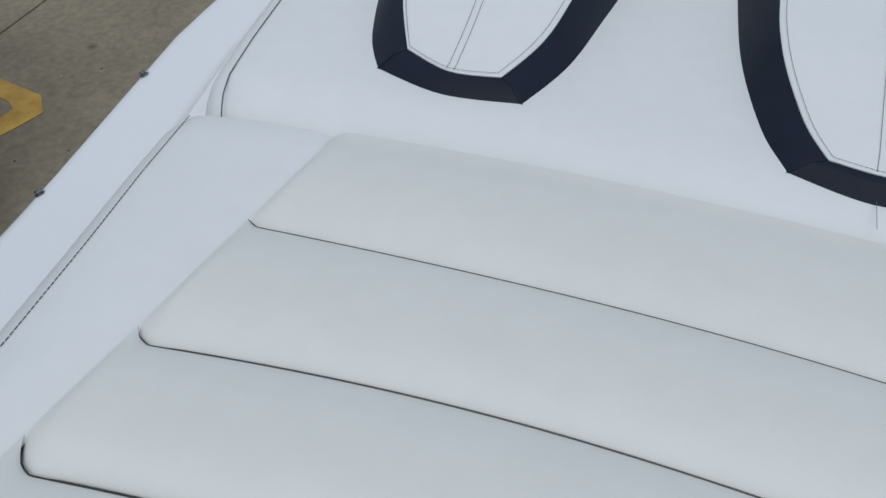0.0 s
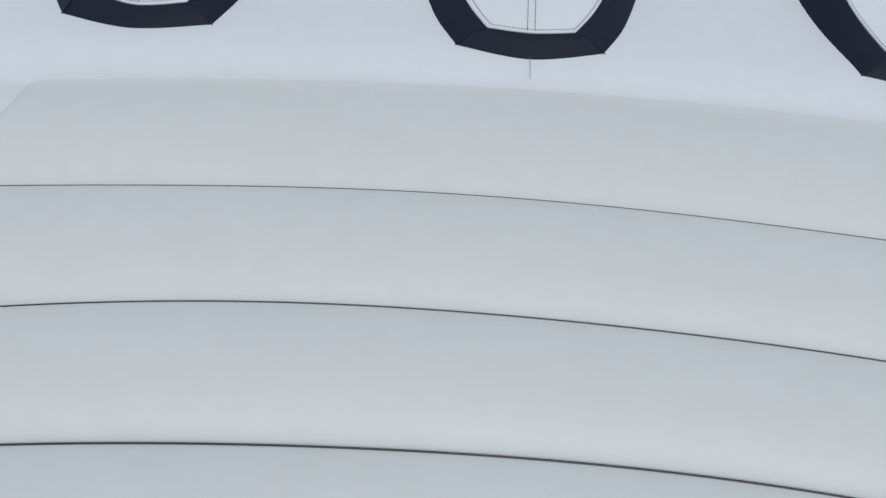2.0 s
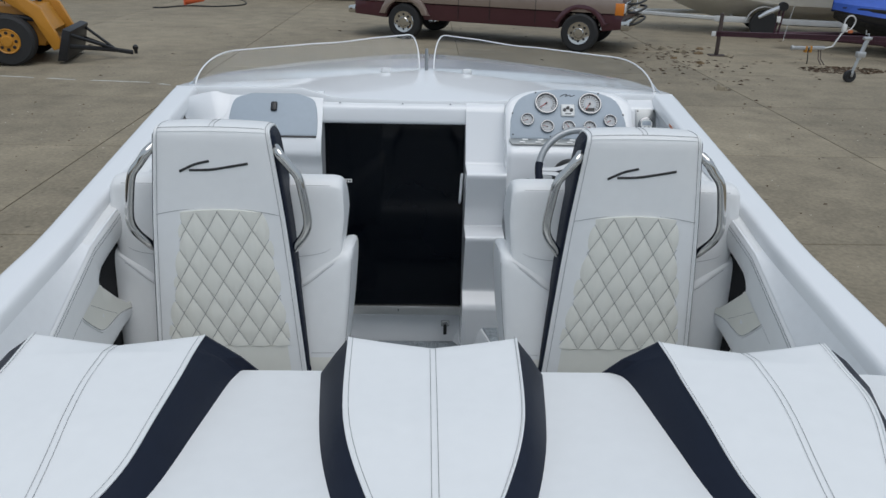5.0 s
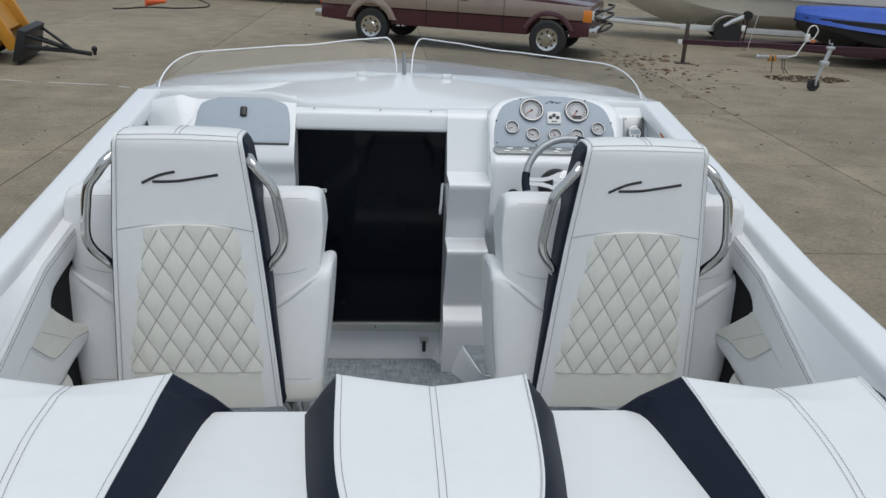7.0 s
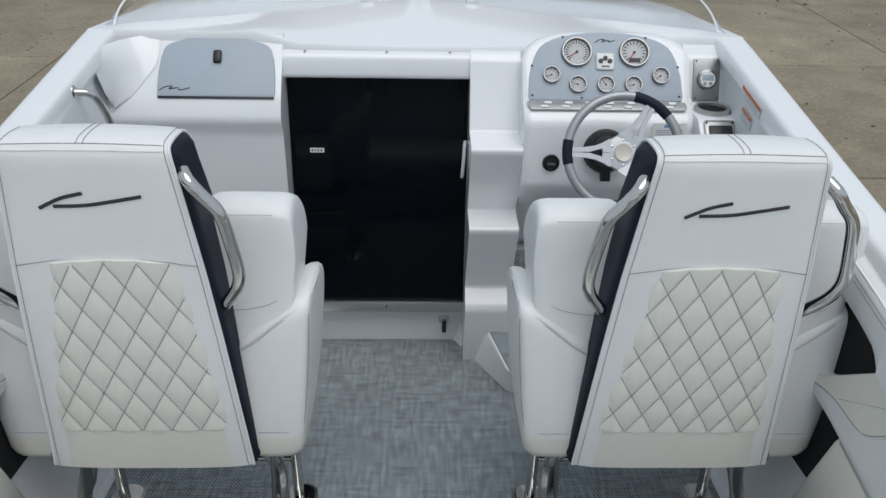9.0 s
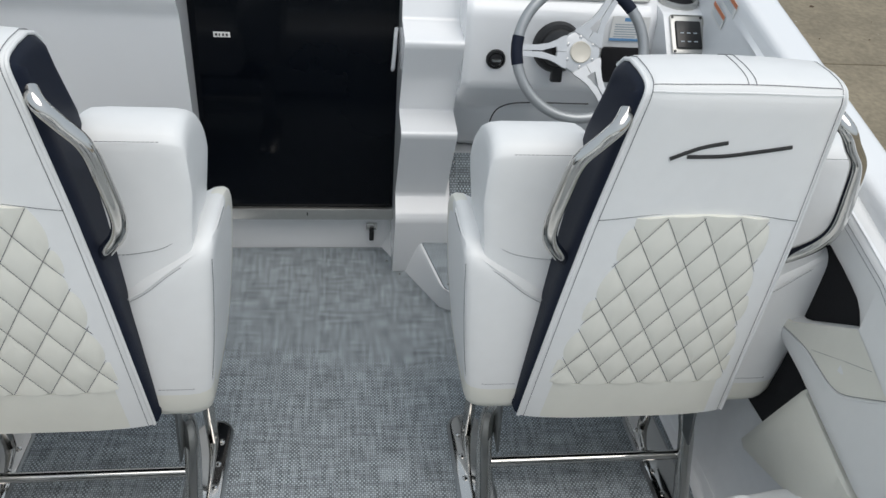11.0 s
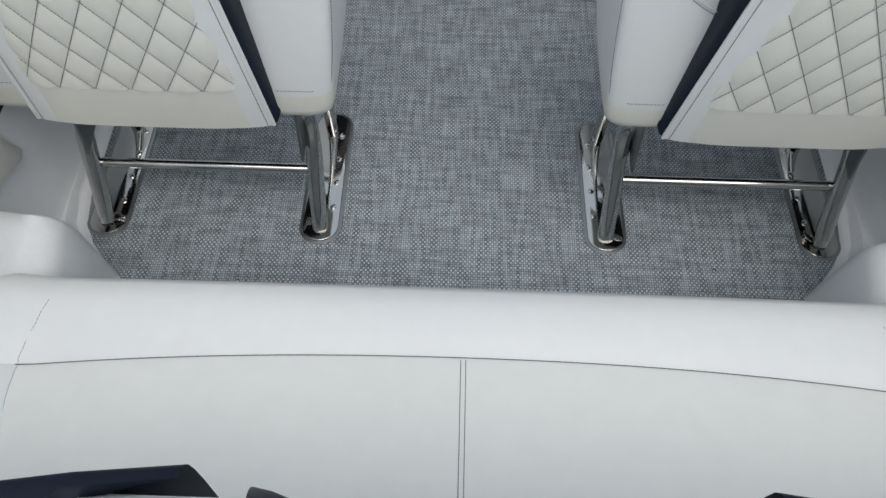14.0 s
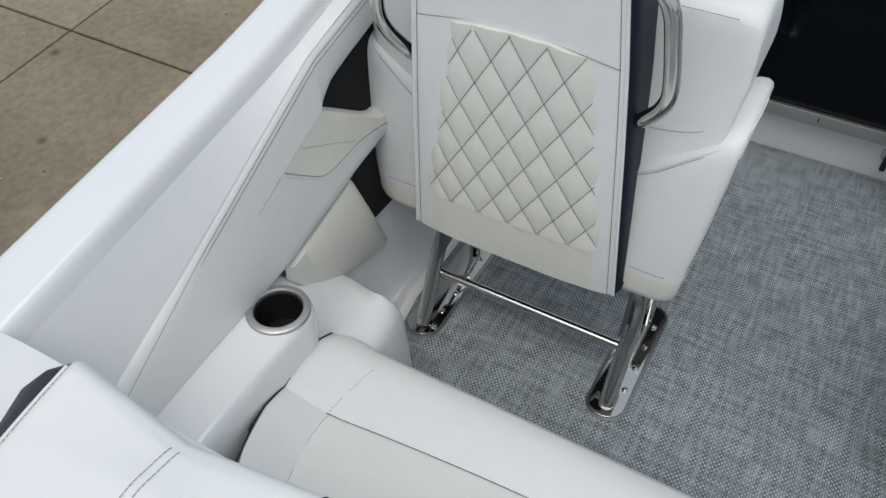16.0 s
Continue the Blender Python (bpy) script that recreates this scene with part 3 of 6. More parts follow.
def quilt(x, z):
    a, b = x / QX + (z - QZ) / QH, x / QX - (z - QZ) / QH
    return 0.0048 * abs(math.sin(math.pi * a) * math.sin(math.pi * b)) ** 0.45


def quilt_threads(skew):
    """Thread in the valleys of the quilt, one run of each family of lines after another."""
    geos = []
    for fam in (-1, 1):
        for k in range(-9, 10):
            run = []
            for z in span(QZ + 0.002, 0.892, 80):
                x = (k - fam * (z - QZ) / QH) * QX
                rise = (z - QZ) / 0.414
                w = seat_half(z) - 0.030 - 0.025 * rise
                v = (x - skew * rise) / w
                inside = abs(v) < 1 and z < 0.879 + 0.011 * (1 - v * v)
                if inside:
                    run.append((x, back_y(z) - 0.0062 + 0.012 * abs(v) ** 6, z))
            if len(run) > 2:
                geos.append(stitch(run, 0.0006, 0.0050, 0.0012))
    return merge(*geos)


def shell(rows, depth):
    """Gives a sheet of back points a closed body towards the bow."""
    front = [[(x, y + depth, z) for x, y, z in r] for r in rows]
    n, m = len(rows), len(rows[0])
    g = merge(grid(rows), grid([list(reversed(r)) for r in front]))
    k = n * m
    vs, fs = g

    def idx(i, j, back):
        return i * m + j if back else k + i * m + (m - 1 - j)
    for i in range(n - 1):
        for j in (0, m - 1):
            fs.append((idx(i, j, 1), idx(i + 1, j, 1), idx(i + 1, j, 0), idx(i, j, 0)))
    for j in range(m - 1):
        for i in (0, n - 1):
            fs.append((idx(i, j, 1), idx(i, j + 1, 1), idx(i, j + 1, 0), idx(i, j, 0)))
    return vs, fs


def lobe(prof, xs, c, shape=None):
    """A padded lobe: a y, z outline in slices across, smaller towards the faces."""
    base = [Vector((0, a, b)) for a, b in prof]
    loop = spline(base + [base[0]], 3)[:-1]
    c = Vector((0, *c))
    rows = [[c + (p - c) * k + Vector((x, 0, 0)) for p in loop] for x, k in xs]
    if shape:
        rows = [[Vector(shape(*p)) for p in r] for r in rows]
    return grid(rows, close_v=True, caps=True)


def wing(x, y, z):
    """The lower lobe: its rim climbs outwards, its foot draws in."""
    return (x * (table(z, [0.33, 0.50, 0.72, 0.86], [0.935, 0.985, 1.04, 1.05]) if x > 0.26 else 1), y, z + table(x, [0.17, 0.285, 0.33, 0.36], [-0.085, 0.0, 0.028, 0.030]) * table(z, [0.5, 0.68], [0, 1]))


def crown(x, y, z):
    return (x * table(z, [0.70, 0.85, 0.98], [1.0, 1.05, 1.03]) if x > 0.26 else x, y, z)


UPPER = [(0.018, 0.62), (0.024, 0.80), (0.020, 0.92), (0.024, 0.943), (0.040, 0.958), (0.075, 0.964), (0.12, 0.957), (0.17, 0.932), (0.205, 0.89), (0.215, 0.83), (0.205, 0.74), (0.18, 0.66), (0.08, 0.60)]
LOWER = [(0.012, 0.37), (0.010, 0.52), (0.010, 0.66), (0.014, 0.70), (0.030, 0.720), (0.07, 0.732), (0.13, 0.735), (0.20, 0.728), (0.255, 0.712), (0.300, 0.685), (0.328, 0.64), (0.332, 0.56), (0.30, 0.45), (0.25, 0.365), (0.12, 0.338), (0.03, 0.345)]


def back_profile():
    """The seat back from the side, as y, z: up the rear face, over the soft top, down the front."""
    pts = [(back_y(z), z) for z in span(0.350, 1.075, 26)]
    y = back_y(1.1)
    pts += [(y + 0.0005, 1.094), (y + 0.003, 1.106), (y + 0.009, 1.1145), (y + 0.020, 1.1195), (y + 0.034, 1.1225), (y + 0.06, 1.1255), (y + 0.10, 1.126), (y + 0.125, 1.118), (y + 0.142, 1.098), (y + 0.150, 1.06)]
    return pts + [(table(z, [0.335, 0.60, 0.95], [0.04, 0.055, 0.064]), z) for z in span(0.98, 0.350, 12)]


def skin(u, y, z):
    """A place on the back's soft skin: u across, y and z on the profile."""
    fall = max(0, min(1, 1 - (y - back_y(z)) / 0.04))
    top = max(0, min(1, (z - 1.09) / 0.03))
    e = max(0, (abs(u) - 0.90) / 0.10)
    return Vector((u * seat_half(z), y + 0.012 * abs(u) ** 6 * fall, z + top * (0.006 * (1 - u * u) - 0.006 * e * e)))


def back_body():
    """White rear face and top, slightly crowned, with soft edges."""
    return grid([[skin(u, y, z) for u in span(-1, -0.90, 7) + span(-0.86, 0.86, 25) + span(0.90, 1, 7)] for y, z in back_profile()], close_u=True)


def cheek():
    """The black side of the back, rounded over its rim."""
    rim = [skin(1, y, z) for y, z in back_profile()]
    n = len(rim)
    rows = []
    for dx, d in ((-0.02, 0.003), (0.0, 0.0025), (0.005, 0.005), (0.009, 0.010), (0.012, 0.018), (0.013, 0.028)):
        row = []
        for i, p in enumerate(rim):
            a, b = rim[i - 1], rim[(i + 1) % n]
            inward = Vector((0, b.z - a.z, a.y - b.y)).normalized()
            row.append(p + inward * d + Vector((dx, 0, 0)))
        rows.append(row)
    return grid(rows, close_v=True, caps=True)


def rod(pts, r=0.0125):
    return tube(spline(pts, 6), r, 10)


def make_seat(m, label, hand):
    """hand: 1 to starboard, -1 to port; the legs stand nearer the aisle than the back does."""
    s = thing("helm_chair", label, "seat", "pair of helm seats", m)
    back = part("backrest", back_body(), VINYL, s)
    part("quilted_panel", shell(panel_rows(QZ, 0.880, 0.029, 0.004, 96, 120, quilt, 0.011, 0.025, 0.008 - 0.005 * hand), 0.012), CREAM, back, "cream diamond-quilted vinyl panel")
    part("quilt_thread", quilt_threads(0.008 - 0.005 * hand), THREAD, back)
    prof = back_profile()
    rear = prof[:29]
    for side in (-1, 1):
        edge = [skin(side * 0.955, y, z) + Vector((0, -0.0008, 0)) for y, z in rear[:-1]] + [skin(side * 0.955, y, z) + Vector((0, 0, 0.0008)) for y, z in prof[28:35]]
        part("seam", stitch(edge, 0.0006, 0.006, 0.001), THREAD, back)
        part("piping", tube([skin(side, y, z) + Vector((side * 0.0005, 0.0005, 0)) for y, z in prof[:35]], 0.0036, 8), VINYL, back)
    part("seam", stitch([(u * (seat_half(0.88) - 0.006), back_y(0.88) - 0.001 + 0.010 * abs(u) ** 6, 0.872 + 0.023 * (1 - u * u)) for u in span(-1, 1, 25)], 0.0006, 0.006, 0.001), THREAD, back)
    top_rear, top_seam = prof[27], prof[28]
    part("welt", tube([skin(u, *top_rear) for u in span(-0.95, 0.95, 25)], 0.0016, 6), VINYL, back)
    part("seam", stitch([skin(u, *top_seam) + Vector((0, -0.0003, 0.0008)) for u in span(-0.95, 0.95, 25)], 0.0006, 0.006, 0.001), THREAD, back)
    for u in (-0.04, 0.04):
        part("seam", stitch([skin(u, y, z) + Vector((0, 0, 0.0006)) for y, z in prof[28:34]], 0.0006, 0.006, 0.001), THREAD, back)
    # the embroidered name, as two plain flowing strokes
    for run in ([(-0.092, 0.000), (-0.050, 0.020), (-0.010, 0.030)], [(-0.066, 0.004), (-0.010, 0.006), (0.040, 0.014), (0.094, 0.024)]):
        part("emblem", tube(spline([(x, back_y(0.998 + z) - 0.0012, 0.998 + z) for x, z in run], 6), 0.0034, 6, flat=0.4), INK, back, "black embroidered flowing emblem")
    part("lower_band", shell(panel_rows(0.354, 0.464, 0.029, 0.005, 16, 6), 0.012), CREAM, back, "plain cream vinyl band")
    for side in (-1, 1):
        part("side_strip", cheek() if side > 0 else mirrored(cheek()), BLACKV, s, "black vinyl side of the back")
        up = [(0.160, 0.86), (0.166, 0.96), (0.175, 0.99), (0.20, 1.0), (0.292, 0.998), (0.308, 0.985), (0.318, 0.955), (0.323, 0.90), (0.324, 0.75)]
        lo = [(0.175, 0.88), (0.18, 0.96), (0.20, 0.99), (0.24, 1.0), (0.30, 1.0), (0.322, 0.99), (0.336, 0.97), (0.345, 0.94), (0.349, 0.89), (0.350, 0.75)]
        flip = (lambda g: g) if side > 0 else mirrored
        part("upper_bolster", flip(lobe(UPPER, up, (0.09, 0.80), crown)), VINYL, s)
        low = part("lower_bolster", flip(lobe(LOWER, lo, (0.15, 0.58), wing)), VINYL, s)
        part("seam", stitch([(side * x, 0.0185, 0.942) for x in span(0.175, 0.300, 8)], 0.0006), THREAD, low)
        part("seam", stitch([(side * x, 0.0095, 0.425) for x in span(0.235, 0.300, 6)] + [(side * 0.318, 0.03, 0.425), (side * 0.332, 0.08, 0.428), (side * 0.332, 0.24, 0.44)], 0.0006), THREAD, low)
        part("seam", stitch(spline([(side * 0.19, 0.0205, 0.728), (side * 0.23, 0.021, 0.730), (side * 0.28, 0.022, 0.741), (side * 0.31, 0.025, 0.76)], 5), 0.0006), THREAD, low)
        part("seam", stitch(spline([(side * 0.360, 0.020, 0.72), (side * 0.357, 0.020, 0.66), (side * 0.351, 0.020, 0.58), (side * 0.343, 0.020, 0.50), (side * 0.333, 0.022, 0.43)], 5), 0.0007), THREAD, low)
        # the piped seam along the lower lobe and the cream foot of it
        seam = spline([(side * 0.195, 0.0095, 0.634), (side * 0.24, 0.0095, 0.660), (side * 0.285, 0.0105, 0.698), (side * 0.32, 0.017, 0.722), (side * 0.345, 0.030, 0.738), (side * 0.358, 0.055, 0.746), (side * 0.363, 0.10, 0.750), (side * 0.363, 0.17, 0.748)], 6)
        part("piping", tube(seam, 0.0012, 6), VINYL, low)
        part("seam", stitch([p + Vector((0, 0, -0.007)) for p in seam], 0.0006), THREAD, low)
        hb = [(side * (seat_half(1.06) + 0.008), back_y(1.06) + 0.03, 1.064), (side * 0.180, -0.095, 1.047), (side * 0.20, -0.092, 1.02), (side * 0.226, -0.088, 0.985), (side * 0.238, -0.082, 0.93), (side * 0.247, -0.073, 0.86), (side * 0.238, -0.062, 0.82), (side * 0.214, -0.045, 0.785), (side * 0.200, -0.03, 0.765)]
        part("grab_handle", tube(spline(hb, 6), 0.0125, 12), CHROME, s, "polished stainless grab handle")
    part("seat_cushion", box(-0.2, 0.2, 0.06, 0.40, 0.36, 0.55, 0.05, 4), VINYL, s)
    for x in (-0.263 * hand, 0.213 * hand):
        part("rear_leg", rod([(x, -0.005, 0.012), (x, 0.035, 0.10), (x, 0.075, 0.20), (x * 0.95, 0.10, 0.27), (x * 0.8, 0.07, 0.36)], 0.018), CHROME, s)
        part("front_leg", rod([(x * 1.0, 0.27, 0.012), (x * 0.99, 0.26, 0.2), (x * 0.93, 0.24, 0.37)], 0.0145), CHROME, s)
        ol = [(x + 0.041 * math.cos(a), (0.29 if math.sin(a) > 0 else 0.0) + 0.041 * math.sin(a)) for a in span(0, 2 * math.pi, 25)[:-1]]
        plate = part("base_plate", moved(prism(ol, 0.008, 0.003), Matrix.Translation((0, 0, 0.004))), CHROME, s, "polished stainless base plate")
        rim = [(x + 0.048 * math.cos(a), (0.29 if math.sin(a) > 0 else 0.0) + 0.048 * math.sin(a)) for a in span(0, 2 * math.pi, 25)[:-1]]
        part("gasket", moved(prism(rim, 0.0025, 0.001), Matrix.Translation((0, 0, 0.006))), SATIN, s, "grey rim round the base plate")
        for y in (0.05, 0.12, 0.19, 0.26):
            part("bolt", lathe([(0.0065, 0.012), (0.0065, 0.015), (0.002, 0.017)], 8, pose(x - 0.024 * hand, y, 0)), CHROME, plate)
    part("cross_bar", tube([(-0.261 * hand, 0.062, 0.135), (0.211 * hand, 0.062, 0.135)], 0.0115, 10), CHROME, s)
    part("brace", tube([(-0.25 * hand, 0.255, 0.16), (0.20 * hand, 0.255, 0.16)], 0.009, 10), CHROME, s)
    for x, k in ((-0.263 * hand, 1), (0.213 * hand, -1)):
        part("seat_bracket", moved(prism([(0.03, 0.20), (0.10, 0.215), (0.16, 0.32), (0.05, 0.33)], 0.006, 0.001), Matrix(((0, 0, 1, x * 0.93), (1, 0, 0, 0), (0, 1, 0, 0), (0, 0, 0, 1)))), SATIN, s, "satin steel seat bracket")
    # added black slab: darkens the seat's underside and what the base plates mirror
    part("underseat_dark_slab", box(-0.255, 0.255, 0.06, 0.31, 0.325, 0.35, 0.008), BLACKS, s)
    return s


def recline(s, k):
    """Leans a seat's cushions aft above its foot."""
    for ob in s.children_recursive:
        if ob.type == "MESH" and ob.name.split(".")[0] not in ("rear_leg", "front_leg", "base_plate", "gasket", "bolt", "cross_bar", "brace"):
            for v in ob.data.vertices:
                v.co.y -= k * max(0, v.co.z - 0.35)


def foot_trim(s):
    """The cream foot and front edge of the lower bolsters, below and before their stitched seam."""
    for ob in s.children:
        if ob.name.split(".")[0] == "lower_bolster":
            ob.data.materials.append(CREAM)
            for f in ob.data.polygons:
                if f.center.z < 0.424 or (abs(f.center.x) > 0.335 and f.center.y > 0.19):
                    f.material_index = 1


helm_seat = make_seat(pose(SX, -0.020, 0), "white and black vinyl helm seat with quilted cream back", 1)
recline(helm_seat, 0.04)
foot_trim(helm_seat)
foot_trim(make_seat(pose(-SX, -0.017, 0), "white and black vinyl passenger seat with quilted cream back", -1))

# ---- aft bench ----
bench = thing("aft_bench", "white and cream vinyl aft bench cushion", "bench", m=pose(0, -0.018, 0))


BENCH = [(-0.82, 0.20), (-0.82, 0.30), (-0.74, 0.318), (-0.60, 0.326), (-0.50, 0.328), (-0.462, 0.325), (-0.450, 0.3205), (-0.440, 0.326), (-0.415, 0.337), (-0.375, 0.338), (-0.335, 0.326), (-0.312, 0.300), (-0.304, 0.26), (-0.312, 0.20), (-0.34, 0.14), (-0.40, 0.10)]


def bench_half(y):
    """Half width of the cushion: full at the front, drawn in towards the backrest."""
    return table(y, [-0.82, -0.70, -0.65, -0.57, -0.50, -0.42, -0.36, -0.31, -0.30], [0.68, 0.722, 0.744, 0.766, 0.774, 0.778, 0.784, 0.782, 0.778])


def bench_point(u, y, z):
    """u past 1 goes down the end face."""
    v = max(-1, min(1, u))
    back = 0.048 * abs(v) ** 2.2 * (0.1 if y > -0.40 else 0.6 if y > -0.43 else 1 if y > -0.56 else 0.5 if y > -0.7 else 0)
    edge = max(0, (abs(v) - 0.955) / 0.045)
    lift = max(0, (abs(v) - 0.88) / 0.12) ** 1.3 * table(y, [-0.50, -0.40, -0.31], [0.050, 0.040, 0.018]) * (z > 0.25)
    over = max(0, abs(u) - 1) * 10
    return (v * bench_half(y) * (1 + 0.004 * over), y - back - 0.010 * edge ** 2 * (y > -0.40), z + lift - 0.006 * edge ** 2 * (z > 0.25) - 0.12 * over)


END = [0.895, 0.91, 0.925] + span(0.94, 1, 9) + [1.03, 1.1, 1.2]
WIDE = [-u for u in reversed(END)] + span(-0.88, 0.88, 45) + END


def bench_cushion(rows, us):
    return grid([[bench_point(u, y, z) for u in us] for y, z in rows])


def seat_top(y):
    return table(y, [-0.74, -0.60, -0.50, -0.462, -0.450, -0.440, -0.415, -0.375], [0.318, 0.326, 0.328, 0.325, 0.3205, 0.326, 0.337, 0.338])


cushion = part("seat_panel", bench_cushion(BENCH[:7], span(-0.895, 0.895, 51)), IVORY, bench, "cream vinyl seat panel")
part("front_roll", bench_cushion(BENCH[6:], WIDE), VINYL, bench, "white padded front roll")
part("end_panel", bench_cushion(BENCH[:7], END), VINYL, bench, "white padded end panel")
part("end_panel", bench_cushion(BENCH[:7], [-u for u in reversed(END)]), VINYL, bench, "white padded end panel")
part("seam", tube([Vector(bench_point(u, -0.450, 0.3205)) + Vector((0, 0, 0.0008)) for u in span(-0.90, 0.90, 50)], 0.0008, 5), THREAD, cushion)
for off in (-0.004, 0.004):
    part("seam", stitch([Vector(bench_point(0, y, seat_top(y))) + Vector((off, 0, 0.0004)) for y in span(-0.455, -0.74, 40)], 0.0006, 0.006, 0.0008), THREAD, cushion)
for side in (-1, 1):
    part("seam", stitch([Vector(bench_point(side * table(y, [-0.44, -0.375], [0.895, 0.86]), y, seat_top(y))) + Vector((0, 0, 0.0004)) for y in span(-0.375, -0.74, 40)], 0.0004), THREAD, cushion)
    part("piping", tube([Vector(bench_point(side, y, seat_top(y) if y < -0.375 else table(y, [-0.375, -0.335], [0.338, 0.326]))) + Vector((side * 0.0005, 0, 0.0015)) for y in span(-0.335, -0.74, 40)], 0.0020, 6), BLACKP, cushion)
setting("bench_base", box(-0.80, 0.80, -1.0, -0.38, 0.0, 0.19), GELN, "white moulded bench base")

# ---- backrest with three raised headrests ----
rest = thing("aft_bolster", "white vinyl bench backrest with three raised headrests", "backrest", m=pose(0.009, 0.0, 0))


def crease(x):
    return -1.407 - 0.05 * (x / 0.646) ** 2


def rest_z(y):
    return table(y, [-1.5, -1.40, -1.3, -1.0, -0.84], [0.682, 0.694, 0.70, 0.715, 0.722])


def rest_edge(y):
    """Half width of the backrest to its stitched side edge."""
    return table(y, [-1.49, -1.44, -1.40, -1.30, -1.155, -0.95, -0.70], [0.816, 0.842, 0.857, 0.880, 0.908, 0.935, 0.940])


def rest_base():
    rows = []
    for k in range(34):
        row = []
        t = k / 33
        for u in span(-1, 1, 61) + [2, 3, 4, 5]:
            v = max(-1, min(1, u))
            if t < 0.7:
                y = lerp(crease(v * 0.83), -0.815, t / 0.7)
                z = rest_z(y) - (0.024 * (1 - t / 0.11) ** 2.2 if t < 0.11 else 0)
            else:
                a = (t - 0.7) / 0.3
                y = lerp(-0.815, -0.770, math.sin(min(1, a * 3) * math.pi / 2) * 0.75 + 0.25 * a)
                z = 0.722 - 0.015 * min(1, a * 3) ** 2 - 0.40 * max(0, a - 0.12) / 0.88
            e = rest_edge(y)
            z -= 0.006 * max(0, (abs(v) - 0.93) / 0.07) ** 2
            if u > 1:
                # the side falls into the gutter beside the rail
                dx, dz = ((0.012, -0.004), (0.026, -0.012), (0.036, -0.028), (0.040, -0.14))[u - 2]
                row.append((e + dx, y, z + dz))
            else:
                row.append((v * e, y, z))
        left_side = [(-x, y_, z_) for x, y_, z_ in reversed(row[61:])]
        rows.append(left_side + row)
    return grid(rows)


part("base_cushion", rest_base(), VINYL, rest)
for side in (-1, 1):
    part("seam", tube([(side * (rest_edge(y) + 0.0005), y, rest_z(y) - 0.0055 - 0.014 * max(0, (-1.45 - y) / 0.04) ** 2) for y in span(-1.485, -0.88, 30)], 0.0011, 5), THREAD, rest)


# the soft front rim, as steps forward and down
FALL = [(0.006, -0.001), (0.012, -0.005), (0.017, -0.012), (0.020, -0.022), (0.022, -0.045), (0.022, -0.09), (0.020, -0.17)]


def headrest(outer, inner):
    """outer: the foot of the black side; inner: the edge of the white top; each as three runs, down one side, across the back and up the other."""

    def ring(runs, z):
        line = []
        for r in runs:
            line += spline([(x, y, 0) for x, y in r], 8)[(1 if line else 0):]
        return [Vector((p.x, p.y, z(p))) for p in line]
    xc = sum(r[0][0] for r in (outer[0], outer[2])) / 2
    a = ring(outer, lambda p: rest_z(p.y) - 0.004 - (1.2 * max(0, p.y + 0.81)))
    b = ring(inner, lambda p: table(p.y, [-1.31, -1.1, -0.83], [0.716, 0.764, 0.803]))
    mid = [p.lerp(q, 0.55) + Vector((0, 0, 0.008)) for p, q in zip(a, b)]
    band = part("side_band", grid([a, mid, b]), BLACKV, rest, "black vinyl headrest side band")
    for i in (0, -1):
        edge = [a[i], mid[i], b[i]]
        part("band_front", grid([edge, *[[p + Vector((0, dy, dz)) for p in edge] for dy, dz in FALL]]), BLACKV, band)
    k, n = len(b), len(outer[0])
    n1 = 8 * (len(outer[0]) - 1)
    rows = []
    for i in range(n1 + 1):
        p, q = b[i], b[k - 1 - i]
        rows.append([p.lerp(q, t) + Vector((0, -0.014 * max(0, 1 - i / (0.3 * n1)) * (1 - abs(2 * t - 1)), table(i / n1, [0, 0.35, 0.8, 1], [-0.016, 0.002, 0.004, 0]) * (1 - abs(2 * t - 1) ** (1.2 if i < 0.3 * n1 else 2)) - 0.0006 * math.exp(-((t - 0.5) / 0.03) ** 2))) for t in span(0, 1, 25)])
    rim = b[n1:k - n1]
    tail = []
    for t in span(0, 1, 25):
        f = t * (len(rim) - 1)
        i = min(int(f), len(rim) - 2)
        tail.append(rim[i].lerp(rim[i + 1], f - i))
    rows.append(tail)
    r0 = rows[0]
    front = [[(x, y + dy, z + dz) for x, y, z in r0] for dy, dz in reversed(FALL)]
    top = part("top_panel", grid(front + rows), VINYL, rest)
    for t0 in (-0.022, 0.022):
        part("seam", stitch([r[12] + Vector((t0 * (rows[2][24] - rows[2][0]).length * 0.75, 0, 0.0015)) for r in rows], 0.0004, 0.005, 0.0012), THREAD, top)
    part("seam", stitch([p.lerp(Vector((xc, p.y, p.z)), 0.035) + Vector((0, 0.004, 0.003)) for p in b], 0.0004, 0.005, 0.0012), THREAD, top)
    part("piping", tube([p + Vector((0, 0, 0.0008)) for p in b], 0.0020, 6), VINYL, top)
    for i in (n1, k - 1 - n1):
        part("seam", tube([p + Vector((0, 0, 0.0004)) for p in (a[i], mid[i], b[i])], 0.0009, 5), BLACKV, rest)


HC = [(0.222, -0.792), (0.190, -1.06), (0.145, -1.25), (0.107, -1.334)]
HI = [(0.160, -0.830), (0.145, -1.08), (0.10, -1.24), (0.060, -1.312)]


def left(run):
    return [(-x, y) for x, y in reversed(run)]


